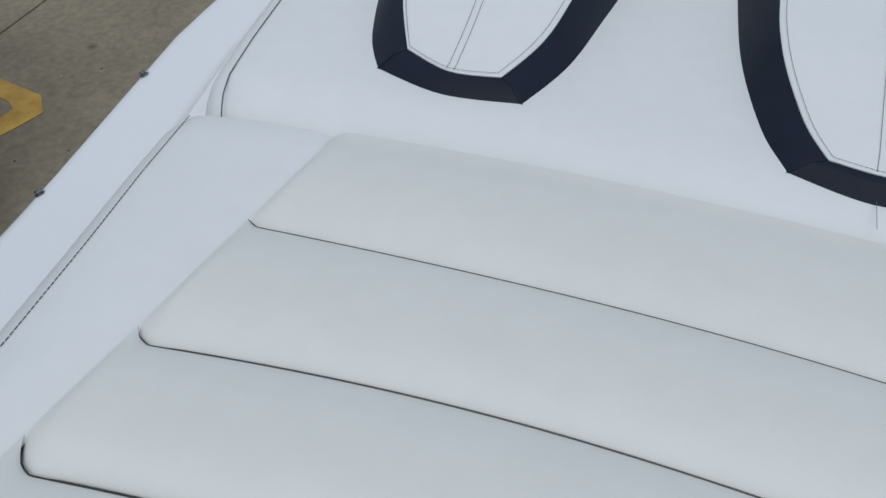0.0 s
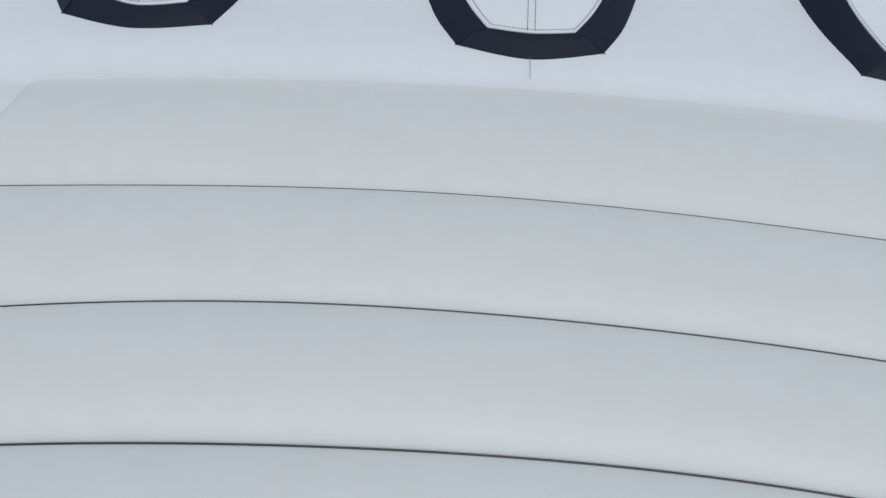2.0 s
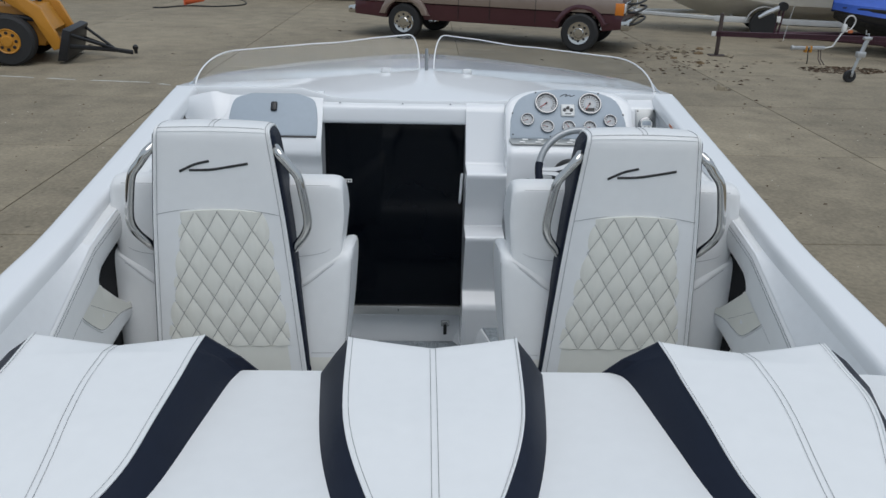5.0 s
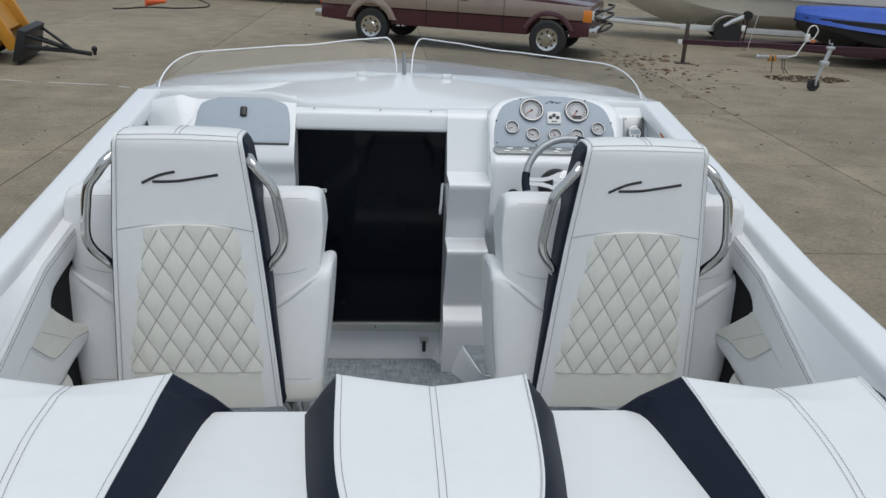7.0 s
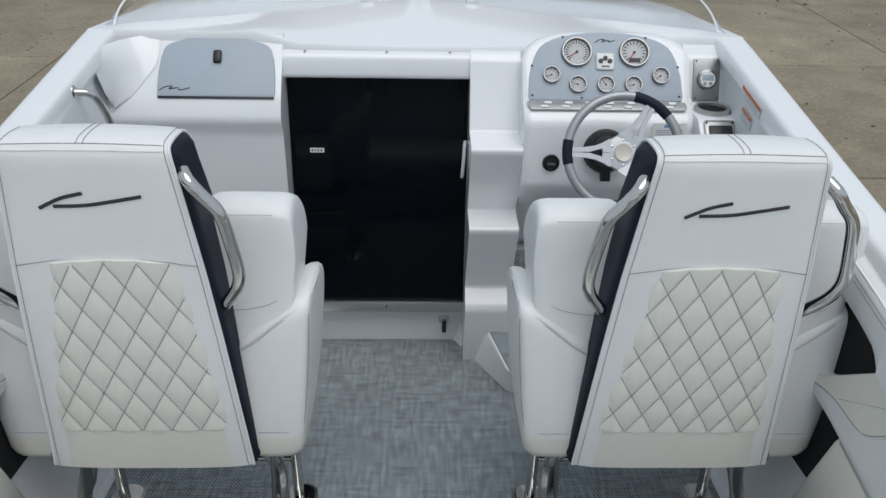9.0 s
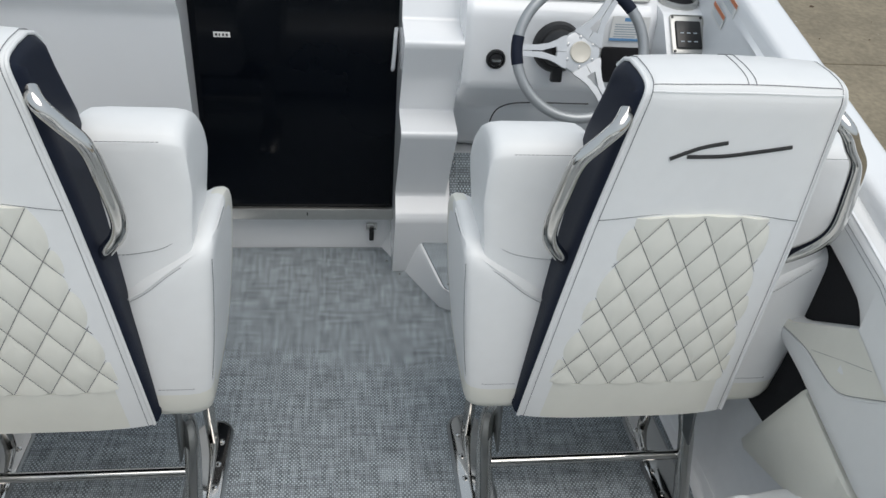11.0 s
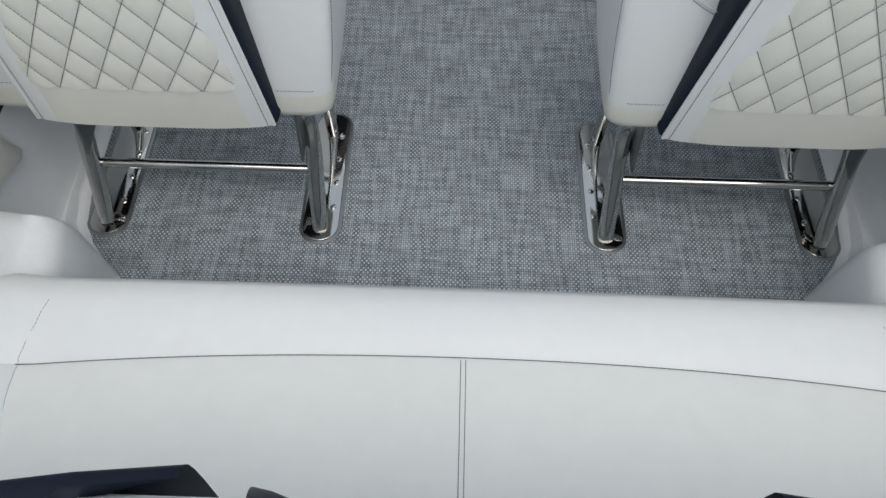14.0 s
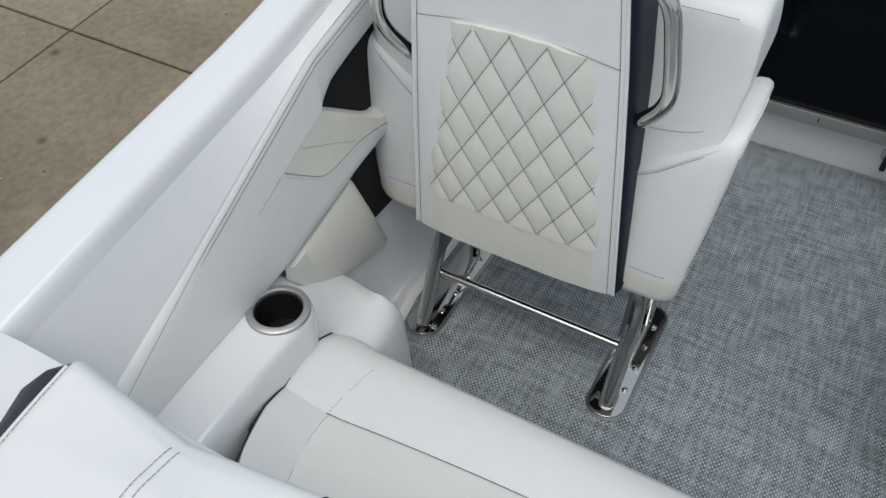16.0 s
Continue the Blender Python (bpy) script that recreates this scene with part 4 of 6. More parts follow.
headrest([HC, [HC[-1], (0.0, -1.352), (-HC[-1][0], HC[-1][1])], left(HC)], [HI, [HI[-1], (0.0, -1.320), (-HI[-1][0], HI[-1][1])], left(HI)])
SO = [[(0.302, -0.774), (0.354, -0.800), (0.379, -0.85), (0.396, -1.03), (0.412, -1.20), (0.444, -1.322)], [(0.444, -1.322), (0.56, -1.343), (0.670, -1.317)], [(0.670, -1.317), (0.715, -1.24), (0.77, -1.09), (0.81, -0.97), (0.835, -0.90), (0.85, -0.86)]]
SI = [[(0.434, -0.838), (0.436, -0.87), (0.438, -0.91), (0.440, -1.0), (0.452, -1.19), (0.488, -1.297)], [(0.488, -1.297), (0.56, -1.307), (0.632, -1.283)], [(0.632, -1.283), (0.685, -1.18), (0.742, -1.03), (0.750, -0.93), (0.753, -0.88), (0.754, -0.84)]]


def aft(run):
    """The starboard headrest reaches a little further aft."""
    return [(x, y - 0.028 * max(0, (-0.85 - y) / 0.47)) for x, y in run]


headrest([aft(r) for r in SO], [aft(r) for r in SI])


def fore(run):
    """The port headrest stands a little further forward."""
    return [(x, y + 0.012 * max(0, 1 - max(0, (-0.85 - y) / 0.47))) for x, y in run]


headrest([left(fore(r)) for r in reversed(SO)], [left(fore(r)) for r in reversed(SI)])
part("seam", tube([(0, y, rest_z(y) + 0.0005) for y in span(-1.400, -1.350, 8)], 0.0004, 5), THREAD, rest)

# ---- sun pad ----
pad = thing("sun_pad", "cream and white vinyl sun pad with padded ribs", "sun pad")
SEAMS = [0.0, 0.215, 0.387, 0.542, 0.70, 0.86, 1.03]


def seam_y(k, x):
    """A seam runs level with the crease and curls forward at its ends."""
    return crease(x) - SEAMS[k] + (0.020 * max(0, (abs(x) - 0.640) / 0.028) ** 2 if k else 0) - (0.020 * (x / 0.646) ** 2 if k > 1 else 0) + (0.002 * math.sin(7 * x + 2 * k) - 0.015 * x) * (k > 0)


def rib_half(y):
    return table(y, [-2.5, -2.0, -1.45], [0.690, 0.679, 0.650])


def pad_rib(k):
    rows = []
    heights = [(0, 0.6745), (0.012, 0.6765), (0.03, 0.6785), (0.08, 0.6815), (0.18, 0.6855), (0.32, 0.6885), (0.46, 0.6900), (0.60, 0.6898), (0.70, 0.6885), (0.79, 0.6855), (0.86, 0.6815), (0.92, 0.677), (0.965, 0.6725), (1.0, 0.668)]
    for t, h in heights:
        row = []
        for u in span(-1, -0.93, 12) + span(-0.91, 0.91, 47) + span(0.93, 1, 12):
            x = u * rib_half(crease(0.65) - lerp(SEAMS[k], SEAMS[k + 1], t))
            y = lerp(seam_y(k, x), seam_y(k + 1, x), t)
            e = max(0, (abs(u) - 0.965) / 0.035)
            sag = 0.0015 * math.sin(x * 9 + k * 1.7) * math.sin(math.pi * t)
            top = (h if k or t > 0.2 else max(h, 0.681)) + sag
            row.append((x, y, lerp(top, min(top, 0.6735), e ** 2)))
        rows.append(row)
    return grid(rows)


for k in range(6):
    rib = part("rib", pad_rib(k), PADV, pad)
    if k:
        part("seam", tube([(x, seam_y(k, x), 0.6745) for x in span(-0.66, 0.66, 90)], [0.0004, 0.0008, 0.0012] + [0.0013 if k == 1 else 0.0017] * 84 + [0.0012, 0.0008, 0.0004], 5), BLACKP, rib)


def pad_edge(y):
    return table(y, [-2.6, -2.2, -1.907, -1.757, -1.626, -1.486, -1.44], [0.73, 0.738, 0.772, 0.801, 0.829, 0.854, 0.856])


def pad_border():
    rows = []
    for d in span(0, 1.03, 36):
        y1 = crease(0.65) - d
        xi, y2 = rib_half(y1), crease(0.85) - d
        xo = pad_edge(y2)
        row = []
        for x, z in ((xi - 0.003, 0.668), (xi, 0.6733), (xi + 0.008, 0.6765), (xi + 0.03, 0.681), (lerp(xi, xo, 0.55), 0.684), (xo - 0.03, 0.681), (xo - 0.008, 0.677), (xo, 0.6735), (xo + 0.012, 0.667), (xo + 0.024, 0.657), (xo + 0.034, 0.640), (xo + 0.040, 0.61), (xo + 0.042, 0.54)):
            row.append((x, lerp(y1, y2, (x - xi) / (xo - xi)), z - (0.006 * (1 - d / 0.012) ** 2 if d < 0.012 else 0)))
        rows.append(row)
    return grid(rows)


part("border", pad_border(), VINYL, pad)
part("border", mirrored(pad_border()), VINYL, pad)
for side in (-1, 1):
    part("seam", stitch([(side * (pad_edge(crease(0.85) - d) - 0.003), crease(0.85) - d, 0.6755) for d in span(0.006, 1.04, 40)], 0.0008), THREAD, pad)

# ---- padded side panels ----


def stitch_z(y):
    return table(y, [-0.95, -0.70, -0.19, 0.10, 0.40], [0.39, 0.525, 0.80, 0.882, 0.94])


def low_z(y):
    """Lower edge of the whole panel."""
    return table(y, [-0.95, -0.45, -0.33, -0.10, 0.36], [0.38, 0.435, 0.452, 0.515, 0.60])


def side_x(y, z):
    return 0.905 - 0.02 * max(0, (0.62 - z) / 0.2) - 0.035 * max(0, y + 0.3) * max(0, (0.70 - z) / 0.2)


ROUND = [(0.0, 0.028), (0.0, 0.010), (0.003, 0.001), (0.008, -0.006), (0.018, -0.0105), (0.035, -0.013)]


def pad_strip(ys, low, high, soft_low=lambda y: 1, soft_high=lambda y: 1):
    """A soft padded strip between two edges, each rounded as far as it is free."""
    rows = []
    for y in ys:
        lo, hi = low(y), high(y)
        row = []
        for d, dx in ROUND:
            z = lo + min(d, (hi - lo) * 0.45)
            row.append((side_x(y, z) + lerp(-0.0135, dx, soft_low(y)), y, z))
        row.append((side_x(y, (lo + hi) / 2) - 0.0138, y, (lo + hi) / 2))
        for d, dx in reversed(ROUND):
            z = hi - min(d, (hi - lo) * 0.45)
            row.append((side_x(y, z) + lerp(-0.0135, dx, soft_high(y)), y, z))
        rows.append(row)
    return grid(rows)


def free(y):
    return table(y, [-0.186, -0.15], [0, 1])


def top_edge(y):
    return stitch_z(y) + 0.014


def mouth_high(y):
    return table(y, [-0.186, -0.165, -0.14, -0.09, -0.022, 0.40], [0.698, 0.712, 0.726, 0.744, 0.764, 0.90])


def mouth_low(y):
    return table(y, [-0.186, -0.03, 0.36], [0.698, 0.592, 0.555])


def flap_seam(dx=0.0):
    pts = [(-0.309, 0.643), (-0.265, 0.608), (-0.225, 0.579), (-0.195, 0.570), (-0.15, 0.573), (-0.10, 0.578), (-0.05, 0.574), (0.0, 0.566)]
    return spline([(side_x(y, z) - 0.0145 + dx, y, z) for y, z in pts], 8)


def patch_top(y):
    return table(y, [-0.309, -0.186, -0.03, 0.0], [0.6435, 0.698, 0.592, 0.588]) - 0.003


def flap_patch():
    """The cream inset above the curved seam."""
    rows = []
    for p in flap_seam(-0.0008):
        top = max(p.z, patch_top(p.y))
        rows.append([(side_x(p.y, lerp(p.z, top, t)) - 0.0154 + (0.004 if t > 0.97 and p.y > -0.17 else 0), p.y, lerp(p.z, top, t)) for t in (0, 0.3, 0.6, 0.93, 1.0)])
    return grid(rows)


def lower_pad():
    """The kick panel, cut off aslant at its forward end."""
    rows = []
    for k in span(0, 1, 16):
        y0 = lerp(-0.346, -0.125, k)
        hi = lerp(0.440, 0.500, k)
        lo = table(k, [0, 0.3, 1], [0.415, 0.30, 0.20])
        row = []
        for z, dx in ((lo, 0.03), (lo, 0.004), (lerp(lo, hi, 0.05), -0.003), (lerp(lo, hi, 0.5), -0.004), (lerp(lo, hi, 0.95), -0.003), (hi, 0.003), (hi, 0.04)):
            row.append((0.884 + dx + 0.05 * (hi - z) + (0.012 if k in (0, 1) else 0), y0 + 0.48 * k * (hi - z), z))
        rows.append(row)
    return grid(rows)


for flip in (lambda g: g, mirrored):
    panel = thing("side_panel", "padded white vinyl cockpit side panel with a cream pocket", "side panel", "pair of side panels")
    pad_a = part("main_pad", flip(pad_strip(span(-0.93, -0.186, 26), low_z, top_edge)), VINYL, panel)
    part("upper_pad", flip(pad_strip(span(-0.186, 0.38, 28), mouth_high, top_edge, free)), VINYL, panel)
    pad_b = part("pocket_front", flip(pad_strip(span(-0.186, 0.12, 18), low_z, mouth_low, lambda y: 1, free)), VINYL, panel)
    part("recess", flip(grid([[(0.917, y, z) for z in (0.30, 0.5, table(y, [-0.22, 0.38], [0.70, 0.90]))] for y in span(-0.22, 0.38, 4)])), DARK, panel, "flat black sheet closing the recess behind the pocket")
    part("pocket_patch", flip(flap_patch()), CREAM, pad_b, "cream vinyl patch on the pocket")
    part("lower_pad", flip(lower_pad()), CREAM, panel, "cream vinyl kick panel")
    for dz in (0.0, 0.009):
        part("seam", flip(stitch([(side_x(y, stitch_z(y)) - 0.0113 - dz * 0.18, y, stitch_z(y) - 0.006 - dz) for y in span(-0.76, 0.36, 50)], 0.0005, 0.006, 0.0005)), THREAD, pad_a)
    part("seam", flip(stitch([(side_x(y, 0.6) - 0.0142, y, table(y, [-0.62, -0.309], [0.49, 0.643])) for y in span(-0.60, -0.309, 14)], 0.0004)), THREAD, pad_a)
    part("seam", flip(stitch(flap_seam(-0.0015))), THREAD, pad_b)
    part("piping", flip(tube([p + Vector((-0.0005, 0, -0.005)) for p in flap_seam()], 0.0022, 6)), VINYL, pad_b)
    part("seam", flip(stitch([(side_x(y, z) - 0.0160, y, z) for y, z in zip(span(-0.253, -0.11, 12), span(0.658, 0.585, 12))], 0.0004)), THREAD, pad_b)

# ---- cup holder consoles and moulded shelves ----


def console():
    ol = []
    for a in span(0, math.pi, 13):
        ol.append((0.8345 + 0.046 * math.cos(a), -0.436 + 0.046 * math.sin(a)))
    ol += [(0.792, -0.56), (0.790, -0.86), (0.905, -0.86), (0.888, -0.6)]
    return ol


def cup(r=0.053):
    return [(r * 0.79, -0.008), (r * 0.79, -0.003), (r * 0.81, 0.003), (r * 0.84, 0.0045), (r * 0.99, 0.004), (r * 1.05, 0.002), (r * 1.07, -0.002)]


def cup_body(r=0.053):
    return [(0.001, -0.074), (r * 0.785, -0.074), (r * 0.79, -0.006)]


def open_lathe(profile, sides=36):
    return grid([[(r * math.cos(2 * math.pi * k / sides), r * math.sin(2 * math.pi * k / sides), z) for k in range(sides)] for r, z in profile], close_v=True)


def cup_thing(m, label):
    c = thing("cup_holder", label, "cup holder", m=m)
    part("ring", open_lathe(cup()), RIM, c, "satin stainless rim")
    part("well", open_lathe(cup_body()), BLACKP, c, "black plastic well")
    return c


def console_mesh():
    """The console's top with a round hole for the cup, its side walls below."""
    ol = console()
    hole = [(0.834 + 0.0435 * math.cos(a), -0.438 + 0.0435 * math.sin(a)) for a in span(0, 2 * math.pi, 25)[:-1]]
    bm = bmesh.new()
    loops = []
    for pts in (ol, hole):
        vs = [bm.verts.new((x, y, 0.452 - 0.10 * max(0, -0.5 - y))) for x, y in pts]
        loops.append([bm.edges.new((vs[i], vs[(i + 1) % len(vs)])) for i in range(len(vs))])
    bmesh.ops.triangle_fill(bm, edges=loops[0] + loops[1], use_beauty=True)
    top = out(bm)
    rim = [(x, y, 0.452 - 0.10 * max(0, -0.5 - y)) for x, y in ol]
    n = len(rim)
    out_dir = []
    for i in range(n):
        d = Vector(rim[(i + 1) % n]) - Vector(rim[i - 1])
        out_dir.append(Vector((d.y, -d.x, 0)).normalized())
    drop = [[Vector(p) + q * dx + Vector((0, 0, dz)) for p, q in zip(rim, out_dir)] for dx, dz in ((0, 0), (0.004, -0.001), (0.008, -0.004), (0.0115, -0.009), (0.0135, -0.016), (0.0145, -0.026), (0.015, -0.06), (0.010, -0.20), (0.0, -0.40))]
    return merge(top, grid(drop, close_v=True))


def shelf_mesh():
    """Moulded hump between the console and the mat."""
    rows = []
    for y, top, xin, rise in ((-0.46, 0.275, 0.705, 0.03), (-0.392, 0.278, 0.716, 0.03), (-0.386, 0.278, 0.717, 0.165), (-0.34, 0.276, 0.724, 0.15), (-0.28, 0.274, 0.732, 0.095), (-0.22, 0.272, 0.741, 0.04), (-0.19, 0.270, 0.746, 0.02), (-0.175, 0.252, 0.750, 0.02), (-0.162, 0.225, 0.756, 0.015), (-0.145, 0.15, 0.772, 0.01), (-0.12, 0.075, 0.80, 0.008), (-0.08, 0.04, 0.835, 0.006), (-0.03, 0.028, 0.862, 0.004), (0.05, 0.026, 0.874, 0.003), (0.45, 0.026, 0.88, 0.003)):
        wide = max(0.0, 0.925 - xin)
        rows.append([(0.93, y, top + rise), (0.925 - 0.26 * wide, y, top + 0.70 * rise), (0.925 - 0.58 * wide, y, top + 0.06 * rise), (xin + 0.28 * wide, y, top + 0.004), (xin + 0.14 * wide, y, top - 0.006), (xin + 0.05 * wide, y, top - 0.020), (xin, y, top - 0.045 if top > 0.1 else top * 0.5), (xin - 0.010, y, top * 0.45), (xin - 0.014, y, 0.03 if top > 0.1 else 0.012), (xin - 0.022, y, 0.005)])
    return grid(rows)


for n, flip, side in (("console_1", mirrored, -1), ("console_2", lambda g: g, 1)):
    setting(n, flip(console_mesh()), GEL, "white moulded console with a cup holder", "console")
    cup_thing(pose(side * 0.834, -0.438, 0.4535), "stainless-rimmed cup holder in the white side console")
    setting(n.replace("console", "shelf"), flip(shelf_mesh()), GELN, "white moulded hump beside the mat", "liner")

# ---- cabin door details ----
part("maker_label", box(-0.365, -0.318, 1.0895, 1.092, 0.757, 0.772), PAPER, door, "small white label")
for k, w in ((0, 0.006), (1, 0.004), (2, 0.005), (3, 0.006)):
    part("mark", box(-0.36 + k * 0.010, -0.36 + k * 0.010 + w, 1.0885, 1.0895, 0.761, 0.768), INK, door)
part("pull", tube(spline([(0.158, 1.088, 0.80), (0.155, 1.07, 0.785), (0.153, 1.066, 0.74), (0.150, 1.07, 0.69), (0.150, 1.088, 0.675)], 5), 0.006, 8), GEL, door, "white door pull")
part("dot", box(-0.117, -0.113, 1.0685, 1.070, 0.176, 0.188), INK, door)
lock = thing("hasp", "small chrome and black toggle latch on the white threshold", "latch")
part("bracket", box(0.080, 0.118, 1.130, 1.1425, 0.082, 0.108, 0.003), CHROME, lock)
part("toggle", box(0.091, 0.107, 1.119, 1.132, 0.045, 0.094, 0.003), BLACKP, lock)
for x in (-0.46, -0.2, 0.0, 0.1):
    part("screw", lathe([(0.004, 0), (0.004, 0.0015), (0.001, 0.0025)], 10, pose(x + 0.1, 1.058, 1.098, 30)), SATIN, tagged(new("header_screw"), "small screw in the white door header", "screw", "header screws"))

# ---- footrest, lower step, port corner of the floor ----


def slab(ol, z0, z1, bevel=0.012):
    return moved(prism(ol, z1 - z0, bevel, 3, both=False), Matrix.Translation((0, 0, z0)))


def wedge_z(y):
    return 0.105 + (y - 0.757) * 0.169


def helm_step():
    """A low wedge with a broad sloping rim towards the aisle."""
    foot = [(0.13, 1.15), (0.21, 0.985), (0.283, 0.835), (0.300, 0.800), (0.32, 0.780), (0.36, 0.765), (0.83, 0.70)]
    brow = [(0.212, 1.15), (0.255, 0.93), (0.297, 0.775), (0.306, 0.755), (0.322, 0.740), (0.36, 0.730), (0.83, 0.665)]
    rows = []
    for (x0, y0), (x1, y1) in zip(foot, brow):
        z = wedge_z(y1)
        rows.append([(x0, y0, 0.003), (lerp(x0, x1, 0.35), lerp(y0, y1, 0.35), z * 0.45), (lerp(x0, x1, 0.8), lerp(y0, y1, 0.8), z * 0.88), (lerp(x0, x1, 0.93), lerp(y0, y1, 0.93), z * 0.97), (x1, y1, z), (x1 + 0.012, y1 + 0.004, z + 0.001), (max(x1, 0.5), 1.15, wedge_z(1.15))])
    return grid(rows)


setting("helm_step", helm_step(), GEL, "white moulded wedge step ahead of the helm", "step")
setting("step_mat_1", moved(slab([(0.236, 0.29), (0.240, 0.262), (0.309, 0.0), (0.318, -0.012), (0.60, -0.045), (0.60, 0.29)], 0.0015, 0.006, 0.002), Matrix.Translation((0, 0.757, 0.105)) @ Matrix.Rotation(radians(9.6), 4, "X")), WEAVE, "grey woven mat on the helm step", "mat")
setting("footrest", sweep_x(rounded([(0.93, 0.238), (0.938, 0.258), (1.085, 0.405), (1.193, 0.405), (1.193, 0.0), (0.99, 0.0)], 0.012), 0.325, 0.84), GEL, "white moulded sloping helm footrest", "footrest")
setting("step_mat_2", moved(slab([(0.338, 0.012), (0.348, 0.002), (0.62, 0.002), (0.62, 0.195), (0.350, 0.195), (0.338, 0.182)], 0.0005, 0.006, 0.002), Matrix.Translation((0, 0.946, 0.2655)) @ Matrix.Rotation(radians(45), 4, "X")), WEAVE, "grey woven mat on the footrest", "mat")
for n, (x, y, z) in enumerate(((-0.47, -0.115, 0.006), (-0.48, -0.165, 0.006), (0.55, -0.10, 0.006), (0.249, 1.006, 0.152), (0.322, 0.764, 0.111), (0.355, 1.058, 0.384), (0.15, 1.05, 0.006), (0.19, 0.97, 0.006))):
    tagged(part("mat_snap", lathe([(0.0045, 0), (0.004, 0.003), (0.001, 0.004)], 10, pose(x, y, z)), CHROME), "small chrome snap fastening the mat", "snap", "mat snaps")
setting("port_step", slab([(-0.385, 1.10), (-0.365, 0.92), (-0.352, 0.825), (-0.36, 0.795), (-0.39, 0.778), (-0.60, 0.71), (-0.86, 0.65), (-0.86, 1.1)], 0.0, 0.05), GEL, "white moulded floor edge", "step")

# ---- instruments ----
PANEL = Matrix(((1, 0, 0, 0.580), (0, 0.522, -0.853, 0.9195), (0, 0.853, 0.522, 0.978), (0, 0, 0, 1)))


def arch(w, side, height, n=18):
    """A panel outline with a flat foot and an arched head."""
    pts = [(-w * 0.985, 0.0), (w * 0.985, 0.0), (w, 0.012), (w * 0.985, side * 0.6), (w * 0.93, side)]
    for a in span(0, math.pi, n)[1:-1]:
        pts.append((w * 0.90 * math.cos(a), side + (height - side) * math.sin(a) ** 0.75))
    return pts + [(-w * 0.93, side), (-w * 0.985, side * 0.6), (-w, 0.012)]


board = thing("instrument_panel", "grey arched instrument panel with round gauges", "instrument panel", m=PANEL)
part("plate", prism(arch(0.24, 0.13, 0.222), 0.006, 0.002), DASH, board)


def gauge(x, y, r, needle, ticks, name):
    g = part(name, open_lathe([(r * 1.03, 0.006), (r * 1.03, 0.013), (r * 0.98, 0.018), (r * 0.90, 0.018), (r * 0.83, 0.013), (r * 0.81, 0.009)], 32), BEZEL, board, "steel-rimmed round gauge with a white dial", m=pose(x, y, 0))
    part("dial", lathe([(r * 0.84, 0.007), (r * 0.84, 0.0095)], 28), DIAL, g)
    part("inner_ring", open_lathe([(r * 0.50, 0.0096), (r * 0.50, 0.0100), (r * 0.46, 0.0100), (r * 0.46, 0.0096)], 24), DASH, g)
    marks = []
    for k in range(ticks):
        a = radians(225 - 270 * k / (ticks - 1))
        c, s = math.cos(a), math.sin(a)
        marks.append(tube([(c * r * 0.58, s * r * 0.58, 0.0102), (c * r * 0.75, s * r * 0.75, 0.0102)], r * 0.03, 4))
    part("ticks", merge(*marks), INK, g)
    a = radians(needle)
    part("needle", tube([(-math.cos(a) * r * 0.12, -math.sin(a) * r * 0.12, 0.0115), (math.cos(a) * r * 0.68, math.sin(a) * r * 0.68, 0.0115)], [r * 0.045, r * 0.015], 5), RED, g)
    part("hub", lathe([(r * 0.09, 0.0102), (r * 0.08, 0.0135), (0.001, 0.014)], 12), BLACKP, g)
    return g


gauge(-0.088, 0.155, 0.047, 215, 19, "speedometer")
tach = gauge(0.092, 0.155, 0.047, 235, 15, "tachometer")
part("display", box(-0.018, 0.018, -0.032, -0.018, 0.0098, 0.0108), INK, tach)
for x, y, ang in ((-0.168, 0.080, 200), (-0.087, 0.050, 160), (0.0, 0.050, 120), (0.086, 0.050, 190), (0.172, 0.080, 210)):
    gauge(x, y, 0.0265, ang, 9, "small_gauge")
trimp = part("trim_gauge", box(-0.028, 0.028, 0.098, 0.152, 0.006, 0.013, 0.005, 3), PAPER, board, "white trim panel with black buttons")
for x, y in ((-0.014, 0.125), (0.0, 0.134), (0.014, 0.125)):
    part("button", lathe([(0.0075, 0.013), (0.007, 0.017), (0.001, 0.018)], 14, pose(x, y, 0)), BLACKP, trimp)
part("mark", box(-0.012, 0.012, 0.106, 0.110, 0.0132, 0.0138), INK, trimp)
part("emblem", tube(spline([(-0.03, 0.188, 0.0065), (-0.012, 0.198, 0.0065), (0.0, 0.198, 0.0065), (-0.008, 0.190, 0.0065), (0.012, 0.196, 0.0065), (0.014, 0.190, 0.0065), (0.032, 0.196, 0.0065)], 5), 0.0013, 5), INK, board)
for x, y in ((-0.228, 0.015), (0.228, 0.015), (-0.075, 0.008), (0.075, 0.008), (-0.228, 0.11), (0.228, 0.11), (-0.13, 0.205), (0.13, 0.205)):
    part("screw", lathe([(0.0035, 0.006), (0.0032, 0.0078), (0.001, 0.0085)], 8, pose(x, y, 0)), BLACKP, board)

